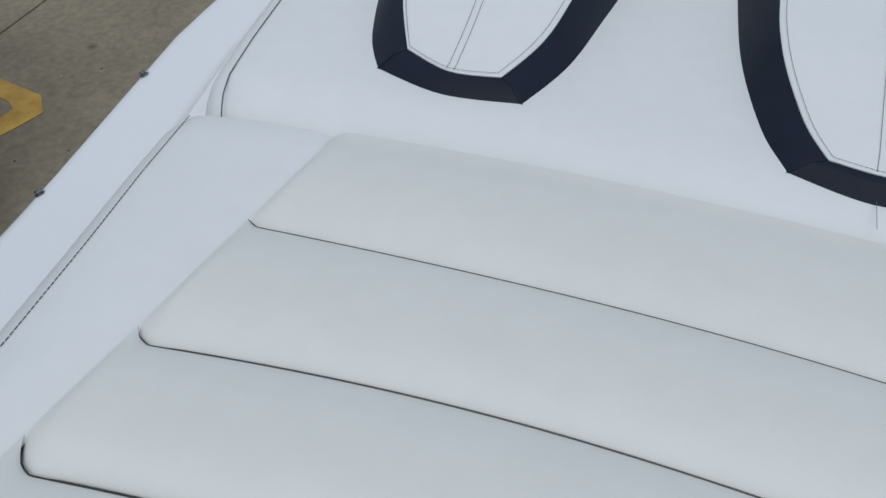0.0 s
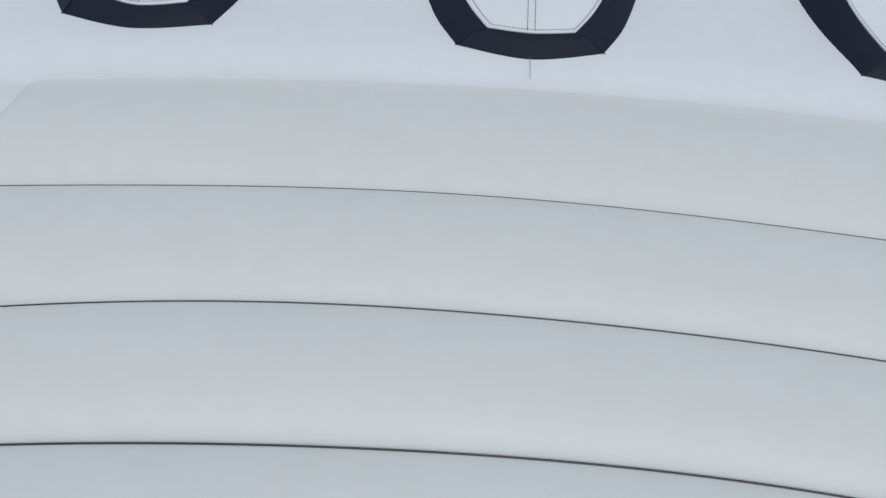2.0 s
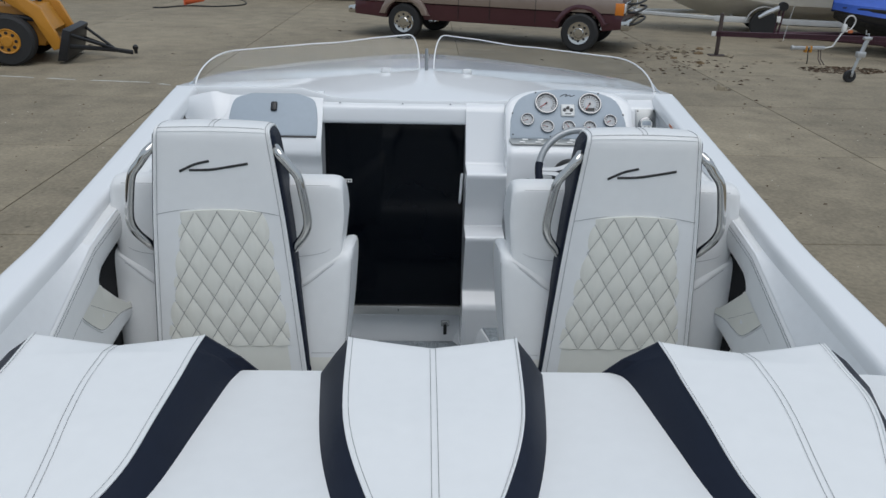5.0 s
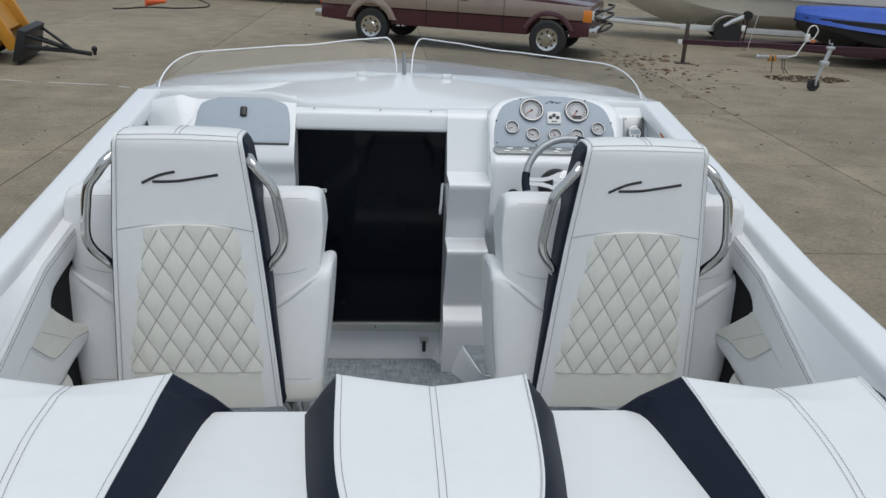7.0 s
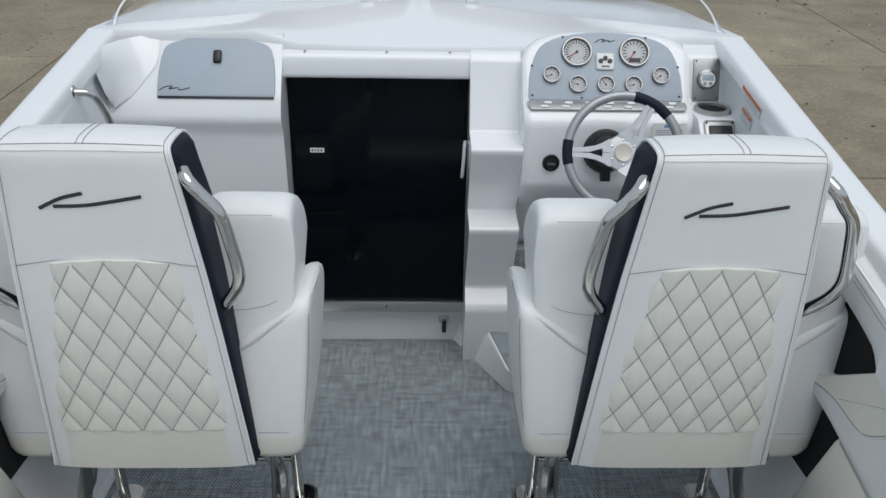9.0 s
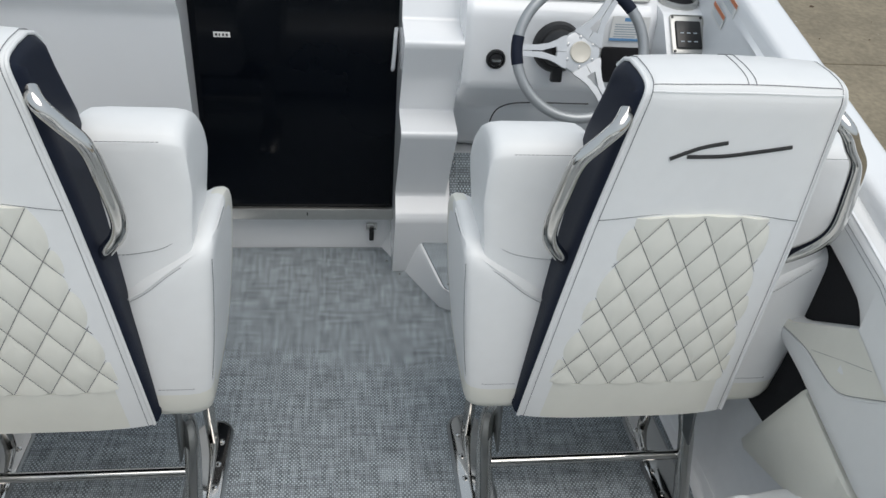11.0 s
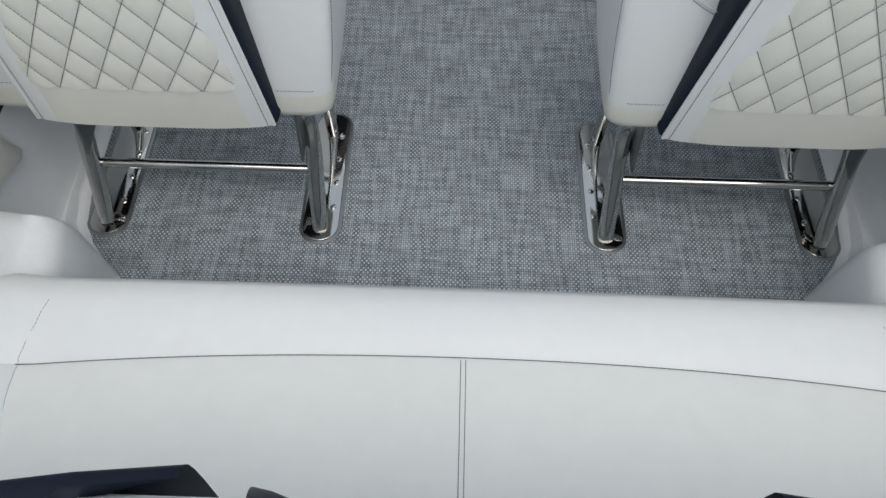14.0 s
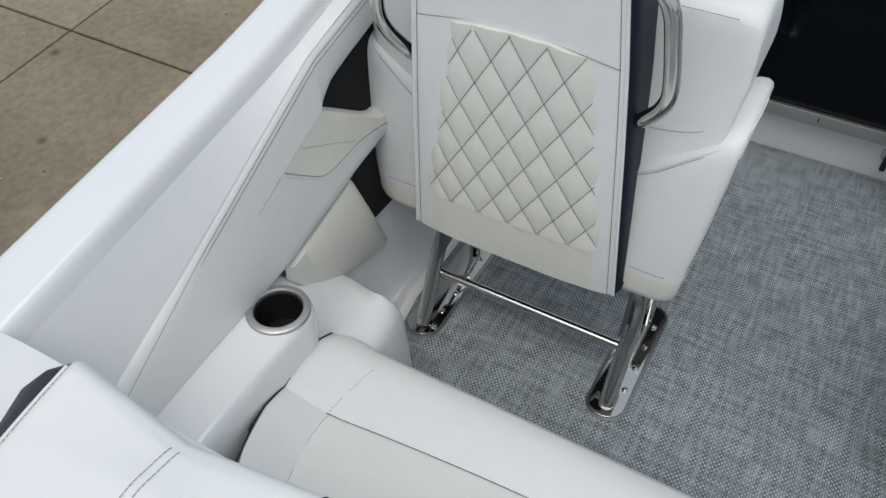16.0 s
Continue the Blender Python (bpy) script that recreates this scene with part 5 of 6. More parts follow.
strip = thing("switch_strip", "brushed grey strip of rocker switches under the gauges", "switch panel", m=Matrix(((1, 0, 0, 0.580), (0, 0.905, -0.425, 0.874), (0, 0.425, 0.905, 0.958), (0, 0, 0, 1))))
part("plate", prism([(-0.235, 0.0), (0.235, 0.0), (0.245, 0.012), (0.245, 0.040), (-0.245, 0.040), (-0.245, 0.022)], 0.005, 0.0015), RIM, strip)
for k in range(7):
    for r in range(2):
        part("rocker", box(-0.205 + k * 0.064 + r * 0.012, -0.182 + k * 0.064 + r * 0.012, 0.006 + r * 0.018, 0.017 + r * 0.018, 0.005, 0.009, 0.0015), PAPER, strip)

ign = thing("ignition_switch", "round black ignition switch on the helm pod", "switch", m=pose(0.412, 0.849, 0.80, 90))
part("collar", open_lathe([(0.027, 0.0), (0.026, 0.006), (0.021, 0.007), (0.019, 0.004)], 24), BLACKP, ign)
part("plug", lathe([(0.019, 0.001), (0.017, 0.006), (0.001, 0.006)], 20), BLACKS, ign)
part("key", box(-0.012, 0.012, -0.003, 0.003, 0.006, 0.018, 0.001), SATIN, ign)

# ---- steering wheel ----
wheel = thing("steering_wheel", "silver three-spoke steering wheel with black rim grips", "steering wheel", m=Matrix.Translation((0.588, 0.672, 0.885)) @ Matrix.Rotation(radians(68), 4, "X"))
RW = 0.162


def arc_tube(a0, a1, r, n=40):
    return tube([(RW * math.cos(radians(a)), RW * math.sin(radians(a)), 0) for a in span(a0, a1, n)], r, 12)


for a0, a1 in ((80, 168), (192, 288), (312, 400)):
    part("rim", arc_tube(a0, a1, 0.0135), SILVER, wheel)
for a0, a1 in ((40, 80), (168, 192), (288, 312)):
    part("grip", arc_tube(a0, a1, 0.0150, 16), BLACKV, wheel, "black leather rim grip")
for a in (60, 180, 300):
    # a flat spoke, broad at the hub and pierced by a long triangle
    bars = []
    for k in (-1, 1):
        bar = [(0.036, k * 0.0007), (0.060, k * 0.0007), (0.061, k * 0.012), (0.100, k * 0.0014), (0.158, k * 0.0014), (0.158, k * 0.014), (0.112, k * 0.0150), (0.082, k * 0.020), (0.060, k * 0.029), (0.044, k * 0.038), (0.036, k * 0.040)]
        bars.append(moved(prism(bar[::-1] if k < 0 else bar, 0.009), Matrix.Rotation(radians(a), 4, "Z") @ Matrix.Translation((0, 0, -0.016)) @ Matrix.Rotation(radians(-5), 4, "Y")))
    part("spoke", merge(*bars), SPOKE, wheel, "bright flat spoke pierced by a slot")
hub = part("hub", lathe([(0.050, -0.024), (0.053, -0.014), (0.050, -0.007), (0.028, -0.005), (0.027, -0.005)], 32), SPOKE, wheel)
for k in range(6):
    a = radians(60 * k + 30)
    part("bolt", lathe([(0.0042, -0.008), (0.0042, -0.0045), (0.001, -0.004)], 8, pose(0.037 * math.cos(a), 0.036 * math.sin(a), 0)), CHROME, hub)
part("cap", lathe([(0.0265, -0.006), (0.0265, -0.001), (0.0245, 0.001), (0.023, 0.0), (0.001, 0.0005)], 28), HULLW, hub, "flat cream centre cap")
part("column", lathe([(0.03, -0.14), (0.03, -0.022)], 20), BLACKP, wheel)
tilt_base = thing("steering_bellows", "black rubber steering column boot", "boot", m=Matrix.Translation((0.575, 0.846, 0.84)) @ Matrix.Rotation(radians(80), 4, "X"))
part("ring", lathe([(0.068, -0.004), (0.068, 0.008), (0.060, 0.018), (0.050, 0.02), (0.045, 0.045), (0.03, 0.06)], 32), BLACKP, tilt_base)
part("lever", box(-0.012, 0.018, -0.092, -0.05, 0.0, 0.02, 0.003), BLACKP, tilt_base)

card = thing("instruction_card", "white and blue printed instruction card on the helm pod", "card", m=pose(0.768, 0.8475, 0.895, 90))
part("sheet", box(-0.052, 0.052, -0.033, 0.033, 0.0, 0.002), PAPER, card)
part("foot_band", box(-0.052, 0.052, -0.033, -0.026, 0.002, 0.0026), BLUEP, card)
for k in range(6):
    part("line", box(-0.042, 0.042 - 0.012 * (k % 3), 0.010 - k * 0.0065, 0.0125 - k * 0.0065, 0.002, 0.0026), DASH, card)
part("heading", box(-0.018, 0.018, 0.020, 0.029, 0.002, 0.0026), BLUEP, card)
rec = thing("helm_cubby", "dark block for the shaded inside of a helm pod cubby", "cubby")
# no hollow here: the cubby's inner shade is a near-black block
part("opening", box(0.70, 0.835, 0.838, 0.849, 0.745, 0.845, 0.006), DARK, rec)
setting("helm_cover", tube(spline([(0.42, 0.905, 0.56), (0.432, 0.90, 0.62), (0.458, 0.88, 0.655), (0.52, 0.872, 0.668), (0.70, 0.872, 0.668)], 6), 0.002, 6), BLACKP, "thin black edge of the lower helm cover", "trim")

# ---- side console of the helm ----
meter = thing("hour_meter", "round grey meter on a small aluminium plate", "gauge", m=Matrix.Translation((0.913, 1.0, 1.032)) @ Matrix.Rotation(radians(73), 4, "X"))
part("plate", box(-0.042, 0.042, -0.066, 0.066, 0.0, 0.005, 0.002), SATIN, meter)
part("bezel", lathe([(0.032, 0.005), (0.031, 0.014), (0.026, 0.016), (0.001, 0.0155)], 28), BEZEL, meter)
part("face", lathe([(0.024, 0.0162), (0.024, 0.0168)], 24), PAPER, meter)
part("display", box(-0.018, 0.018, -0.004, 0.014, 0.0168, 0.0175, 0.0003), DASH, meter)
for x in (-0.009, 0.009):
    part("button", moved(lathe([(0.0055, 0.0168), (0.005, 0.0182), (0.001, 0.0184)], 12), pose(x, -0.0135, 0)), SATIN, meter)
for x, y in ((-0.034, 0.058), (0.034, 0.058), (-0.034, -0.058), (0.034, -0.058)):
    part("screw", lathe([(0.003, 0.005), (0.002, 0.007)], 8, pose(x, y, 0)), BLACKP, meter)
helm_cup = thing("cup_holder", "stainless-rimmed cup holder beside the helm", "cup holder", m=pose(0.910, 0.905, 0.957, 7))
part("ring", open_lathe([(0.053, -0.004), (0.055, 0.006), (0.053, 0.011), (0.047, 0.012), (0.043, 0.010), (0.042, 0.001)], 36), RIM, helm_cup, "satin stainless rim")
part("well", lathe([(0.0425, -0.002), (0.0425, 0.0025)], 32), DARK, helm_cup, "black well")
keys = thing("keypad", "black keypad on an aluminium plate beside the helm", "switch panel", m=Matrix.Translation((0.905, 0.786, 0.9015)) @ Matrix.Rotation(radians(46), 4, "X"))
part("plate", box(-0.046, 0.046, -0.055, 0.055, 0.0, 0.005, 0.006), RIM, keys)
part("pad", box(-0.035, 0.035, -0.042, 0.036, 0.005, 0.012, 0.004), BLACKP, keys)
for x, y in ((-0.039, 0.048), (0.039, 0.048), (-0.039, -0.048), (0.039, -0.048)):
    part("screw", lathe([(0.004, 0.005), (0.003, 0.007)], 8, pose(x, y, 0)), BLACKP, keys)
for k in range(6):
    part("mark", box(-0.024 + (k % 3) * 0.018, -0.014 + (k % 3) * 0.018, -0.025 + (k // 3) * 0.024, -0.022 + (k // 3) * 0.024, 0.012, 0.0123), DASH, keys)

# warning labels on the side
for y0, z0, w, h in ((0.696, 1.028, 0.146, 0.036), (0.710, 0.978, 0.075, 0.036)):
    lab = thing("warning_label", "white and orange printed warning label on the gelcoat side", "label", "warning labels", m=Matrix.Translation((0.9375, y0, z0)) @ Matrix.Rotation(radians(15), 4, "X"))
    part("sheet", box(-0.001, 0.0, -w / 2, w / 2, -h / 2, h / 2), PAPER, lab)
    part("heading", box(-0.0016, -0.001, -w / 2, w / 2, h * 0.2, h / 2), ORANGE, lab)
    for k in range(4):
        part("line", box(-0.0016, -0.001, -w * 0.42, w * (0.42 - 0.1 * (k % 2)), h * 0.1 - k * h * 0.14, h * 0.14 - k * h * 0.14), DASH, lab)

# ---- port dash ----
lid = thing("glovebox_lid", "grey arched glovebox lid with a black latch", "lid", m=Matrix(((1, 0, 0, -0.631), (0, 0.532, -0.847, 0.9735), (0, 0.847, 0.532, 0.966), (0, 0, 0, 1))))
half = [(0.180, 0.0), (0.183, 0.012), (0.182, 0.07), (0.176, 0.125), (0.168, 0.155), (0.158, 0.168), (0.140, 0.177), (0.10, 0.190), (0.05, 0.200), (0.0, 0.203)]
part("plate", prism(half + [(-x, y) for x, y in reversed(half[:-1])], 0.008, 0.003), DASH, lid)
part("latch", box(-0.012, 0.014, 0.108, 0.15, 0.008, 0.018, 0.006, 3), BLACKP, lid, "black recessed latch")
part("emblem", tube(spline([(-0.175, 0.018, 0.0085), (-0.155, 0.030, 0.0085), (-0.135, 0.031, 0.0085), (-0.145, 0.022, 0.0085), (-0.118, 0.027, 0.0085), (-0.112, 0.019, 0.0085), (-0.08, 0.027, 0.0085)], 5), 0.0014, 5), INK, lid)
part("bottom_edge", box(-0.180, 0.180, -0.006, 0.0, 0.0, 0.007, 0.001), BLACKP, lid)
grab = thing("grab_rail", "polished stainless grab rail on the port side", "grab rail")
part("bar", rod([(-0.945, 0.70, 1.035), (-0.90, 0.72, 1.02), (-0.892, 0.78, 0.93), (-0.892, 0.77, 0.87), (-0.93, 0.765, 0.845)], 0.0105), CHROME, grab)
part("foot", lathe([(0.02, 0), (0.018, 0.005), (0.012, 0.007)], 16, Matrix.Translation((-0.947, 0.70, 1.035)) @ Matrix.Rotation(radians(90), 4, "Y")), CHROME, grab)

# snap studs along the rail beside the sun pad
for side in (-1, 1):
    for y in (-1.33, -1.61, -1.94):
        tagged(part("snap_stud", lathe([(0.0075, 0), (0.0075, 0.002), (0.005, 0.003), (0.006, 0.007), (0.001, 0.008)], 12, pose(side * (gxo(y) + 0.000), y, gz(y) - 0.002, 0, side * 25, 0)), BEZEL), "small stainless snap stud on the white gunwale", "snap stud", "gunwale snap studs")

# ---- the yard ----


def slabs():
    """Saw-cut concrete slabs, each its own piece on the ground sheet."""
    nx, ny, w, d, gap = 14, 17, 4.39, 2.72, 0.014
    me = finish_mesh(box(gap / 2, w - gap / 2, gap / 2, d - gap / 2, 0.0, 0.02, 0.004, 1), CONCRETE, "concrete_slab")
    for i in range(nx):
        for j in range(ny):
            ob = new("concrete_slab", me)
            ob.parent = ground
            ob.matrix_basis = YARD @ pose(-30.03 + i * w, -9.66 + j * d, 0.002)


def finish_mesh(geo, material, name):
    me = bpy.data.meshes.new(name)
    me.from_pydata(*[geo[0], [], geo[1]])
    return finish(me, material, 30)


def on_yard(x, y, heading=0.0, z=0.022):
    return YARD @ pose(x, y, z, 0, 0, heading)


def profile_body(pts, y0, y1, bevel=0.03):
    """A side outline in x and z, given width along y."""
    g = prism(pts, y1 - y0, bevel, 2)
    return [(x, y1 - z, y) for x, y, z in g[0]], [tuple(reversed(f)) for f in g[1]]


def road_wheel(parent, x, y, r, width, rim_material, dark=0.62, m=None):
    hubm = Matrix.Translation((x, y, r)) @ Matrix.Rotation(radians(90), 4, "X")
    w = part("wheel", moved(lathe([(r * dark, -width / 2), (r * 0.9, -width / 2), (r, -width * 0.36), (r, width * 0.36), (r * 0.9, width / 2), (r * dark, width / 2)], 36), hubm), RUBBER, parent)
    part("rim", moved(lathe([(r * dark, width * 0.49), (r * dark * 0.95, width * 0.56), (r * dark * 0.86, width * 0.51), (r * dark * 0.45, width * 0.53), (r * dark * 0.38, width * 0.62), (0.005, width * 0.63)], 30), hubm), rim_material, w)
    for k in range(8):
        a = 2 * math.pi * k / 8
        part("rim_hole", moved(lathe([(r * 0.07, 0), (r * 0.06, 0.004)], 8), hubm @ pose(math.cos(a) * r * dark * 0.66, math.sin(a) * r * dark * 0.66, width * 0.525)), BLACKP, w)
    return w


def arch_pts(cx, r, z0, n=9):
    """A wheel opening along a lower edge, from front to back."""
    a0 = math.asin(min(1, max(-1, (z0 - 0.38) / r)))
    return [(cx + r * math.cos(a), 0.38 + r * math.sin(a)) for a in span(a0, math.pi - a0, n)]


def pickup():
    t = thing("pickup_truck", "maroon and tan extended-cab pickup truck parked on the concrete", "truck", m=on_yard(-0.45, 16.2, -22.2))
    # x ahead from the rear axle, y away from the near side
    low = [(-1.25, 0.50)] + list(reversed(arch_pts(0.0, 0.47, 0.45))) + list(reversed(arch_pts(4.0, 0.47, 0.45))) + [(4.85, 0.50), (4.85, 0.80), (-1.25, 0.80)]
    part("lower_body", profile_body(low, 0.0, 1.95, 0.02), MAROON, t)
    mid = [(-1.27, 0.80), (4.86, 0.80), (4.84, 1.08), (3.0, 1.16), (-1.27, 1.20)]
    part("side", profile_body(mid, -0.012, 1.962, 0.03), TAN, t)
    part("bed_rail", profile_body([(-1.25, 1.18), (1.25, 1.18), (1.25, 1.29), (-1.25, 1.29)], 0.01, 0.10, 0.02), MAROON, t)
    part("bed_rail", profile_body([(-1.25, 1.18), (1.25, 1.18), (1.25, 1.29), (-1.25, 1.29)], 1.85, 1.94, 0.02), MAROON, t)
    part("tailgate", box(-1.27, -1.20, 0.05, 1.9, 0.6, 1.28, 0.01), MAROON, t)
    part("hood", profile_body([(3.02, 1.10), (4.86, 1.04), (4.84, 1.10), (3.8, 1.20), (3.02, 1.24)], 0.03, 1.92, 0.04), MAROON, t)
    part("cab", profile_body([(1.27, 1.15), (3.05, 1.15), (3.05, 1.22), (2.50, 1.72), (2.35, 1.78), (1.45, 1.78), (1.30, 1.70)], 0.06, 1.89, 0.04), MAROON, t)
    for x0, x1, x2, x3 in ((1.42, 1.98, 1.98, 1.46), (2.06, 2.86, 2.44, 2.06)):
        part("side_window", profile_body([(x0, 1.24), (x1, 1.24), (x2, 1.66), (x3, 1.66)], 0.045, 0.062, 0.006), CARGLASS, t)
    part("windshield", moved(box(-0.76, 0.76, -0.36, 0.36, 0, 0.01), Matrix.Translation((2.80, 0.975, 1.47)) @ Matrix.Rotation(radians(48), 4, "Y") @ Matrix.Rotation(radians(90), 4, "Z")), CARGLASS, t)
    part("fender", profile_body([(-0.62, 0.55)] + [(0.0 + 0.60 * math.cos(a), 0.42 + 0.60 * math.sin(a)) for a in span(math.pi * 0.92, math.pi * 0.08, 12)] + [(0.62, 0.55), (0.48, 0.55)] + [(0.47 * math.cos(a), 0.40 + 0.47 * math.sin(a)) for a in span(math.pi * 0.1, math.pi * 0.9, 10)] + [(-0.48, 0.55)], -0.10, 0.01, 0.02), TAN, t, "flared rear fender")
    part("fender", profile_body([(3.40, 0.62)] + [(4.0 + 0.57 * math.cos(a), 0.42 + 0.54 * math.sin(a)) for a in span(math.pi * 0.88, math.pi * 0.12, 12)] + [(4.60, 0.62), (4.46, 0.55)] + [(4.0 + 0.47 * math.cos(a), 0.40 + 0.47 * math.sin(a)) for a in span(math.pi * 0.1, math.pi * 0.9, 10)] + [(3.54, 0.55)], -0.03, 0.02, 0.01), MAROON, t)
    for x in (0.0, 4.0):
        for y in (0.05, 1.9):
            road_wheel(t, x, y, 0.39, 0.24, CHROME)
    bumper = part("bumper", box(4.84, 5.02, -0.02, 1.97, 0.48, 0.68, 0.03), CHROME, t)
    part("grille", box(4.86, 4.90, 0.25, 1.7, 0.78, 1.02, 0.01), CHROME, t)
    for y in (0.05, 1.72):
        part("headlight", box(4.84, 4.90, y, y + 0.20, 0.82, 1.0, 0.015), LAMPL, t)
    part("marker", box(4.70, 4.88, -0.02, 0.03, 0.78, 1.02, 0.01), AMBER, t, "amber side marker")
    for z in (0.62, 0.85, 1.02):
        part("guard_bar", tube(spline([(4.95, 0.0, z), (5.10, 0.15, z), (5.14, 0.97, z), (5.10, 1.8, z), (4.95, 1.95, z)], 5), 0.025, 8), BLACKS, bumper)
    part("rear_bumper", box(-1.46, -1.27, 0.05, 1.9, 0.5, 0.66, 0.03), CHROME, t)
    part("tail_lamp", box(-1.28, -1.22, -0.01, 0.08, 0.80, 1.15, 0.01), RED, t)
    part("mirror", box(2.72, 2.82, -0.26, -0.04, 1.22, 1.42, 0.02), MAROON, t)
    part("door_handle", box(2.06, 2.22, -0.03, -0.008, 1.06, 1.11, 0.008), BLACKP, t)
    for x in (1.28, 2.00, 3.02):
        part("door_seam", box(x, x + 0.012, -0.0155, -0.012, 0.52, 1.2), BLACKP, t)
    part("badge", box(0.0, 0.28, -0.016, -0.012, 1.10, 1.14), CHROME, t)
    return t


pickup()


def skid_steer():
    s = thing("skid_steer", "yellow skid-steer loader with a black lifting boom", "loader", m=on_yard(-7.12, 11.82, 10))
    for x in (-1.1, 0.0):
        for y in (0.0, 1.4):
            road_wheel(s, x, y, 0.42, 0.30, YELLOW, 0.5)
    part("chassis", profile_body([(-1.6, 0.35), (0.5, 0.30), (0.62, 0.55), (0.40, 0.95), (-1.6, 1.05)], 0.18, 1.25, 0.04), YELLOW, s)
    part("loader_arm", profile_body([(-1.6, 1.45), (-1.5, 1.62), (0.05, 1.30), (0.55, 0.95), (0.85, 0.28), (0.66, 0.24), (0.40, 0.78), (-0.05, 1.10)], 0.02, 0.16, 0.02), YELLOW, s)
    part("loader_arm", profile_body([(-1.6, 1.45), (-1.5, 1.62), (0.05, 1.30), (0.55, 0.95), (0.85, 0.28), (0.66, 0.24), (0.40, 0.78), (-0.05, 1.10)], 1.28, 1.42, 0.02), YELLOW, s)
    part("cylinder", tube([(-0.3, 0.1, 0.85), (0.5, 0.1, 0.75)], 0.045, 10), BLACKS, s)
    for x, y in ((0.25, 0.22), (0.25, 1.2), (-0.95, 0.22), (-0.95, 1.2)):
        part("cage_post", tube([(x, y, 0.9), (x - 0.12, y, 2.0)], 0.04, 8), BLACKS, s)
    part("cage_roof", box(-1.1, 0.18, 0.18, 1.24, 1.98, 2.05, 0.03), BLACKS, s)
    for z in span(1.05, 1.9, 9):
        part("cage_bar", tube([(-0.95, 0.21, z), (0.2, 0.21, z)], 0.010, 5), BLACKS, s)
    for x in span(-0.9, 0.15, 12):
        part("cage_bar", tube([(x, 0.21, 1.0), (x - 0.1, 0.21, 1.95)], 0.008, 5), BLACKS, s)
    att = part("mount_plate", profile_body([(0.70, 0.06), (0.86, 0.06), (0.98, 0.56), (0.86, 0.60)], 0.0, 1.4, 0.01), BLACKS, s, "black quick-attach plate")
    for y in (0.1, 1.3):
        part("boom", tube([(0.93, y, 0.50), (1.55, 0.7, 0.16)], 0.028, 6), BLACKS, att)
        part("boom", tube([(0.88, y, 0.30), (1.55, 0.7, 0.15), (1.85, 0.7, 0.10)], 0.04, 6), BLACKS, att)
    part("hitch_ball", lathe([(0.03, 0), (0.03, 0.06), (0.05, 0.09), (0.05, 0.13), (0.02, 0.16)], 12, pose(1.9, 0.7, 0.08)), BLACKS, att)
    return s


skid_steer()


def suv():
    s = thing("suv", "silver and grey sport utility car facing the yard", "car", m=on_yard(-11.75, 24.8, -78))
    part("lower_body", profile_body([(-3.9, 0.32), (0.75, 0.32), (0.80, 0.62), (-3.95, 0.66)], 0.0, 1.8, 0.06), SUVL, s, "dark grey lower body and bumper")
    part("body", profile_body([(-3.95, 0.62), (0.80, 0.62), (0.72, 0.92), (-0.35, 1.08), (-3.95, 1.12)], 0.02, 1.78, 0.08), SUVP, s)
    part("cabin", profile_body([(-3.9, 1.08), (-0.25, 1.06), (-1.05, 1.62), (-1.3, 1.68), (-3.6, 1.68)], 0.10, 1.70, 0.08), SUVP, s)
    part("windshield", moved(box(-0.68, 0.68, -0.42, 0.42, 0, 0.01), Matrix.Translation((-0.60, 0.9, 1.38)) @ Matrix.Rotation(radians(55), 4, "Y") @ Matrix.Rotation(radians(90), 4, "Z")), CARGLASS, s)
    part("side_window", profile_body([(-3.4, 1.15), (-0.75, 1.13), (-1.2, 1.56), (-3.3, 1.58)], 0.085, 0.105, 0.01), CARGLASS, s)
    part("side_window", profile_body([(-3.4, 1.15), (-0.75, 1.13), (-1.2, 1.56), (-3.3, 1.58)], 1.695, 1.715, 0.01), CARGLASS, s)
    for x in (-2.75, 0.0):
        for y in (0.1, 1.7):
            road_wheel(s, x, y, 0.36, 0.24, SATIN)
    part("grille", box(0.74, 0.80, 0.55, 1.25, 0.70, 0.86, 0.01), BLACKP, s)
    part("lower_grille", box(0.79, 0.83, 0.5, 1.3, 0.40, 0.54, 0.01), BLACKP, s)
    for y in (0.12, 1.32):
        part("headlight", box(0.62, 0.78, y, y + 0.34, 0.72, 0.90, 0.04), LAMPL, s)
        part("fog_lamp", lathe([(0.06, 0), (0.05, 0.02), (0.005, 0.025)], 12, Matrix.Translation((0.80, y + 0.17, 0.48)) @ Matrix.Rotation(radians(90), 4, "Y")), LAMPL, s)
    part("plate", box(0.82, 0.835, 0.75, 1.05, 0.44, 0.56), BLUEP, s, "pale number plate without readable marks")
    return s


suv()


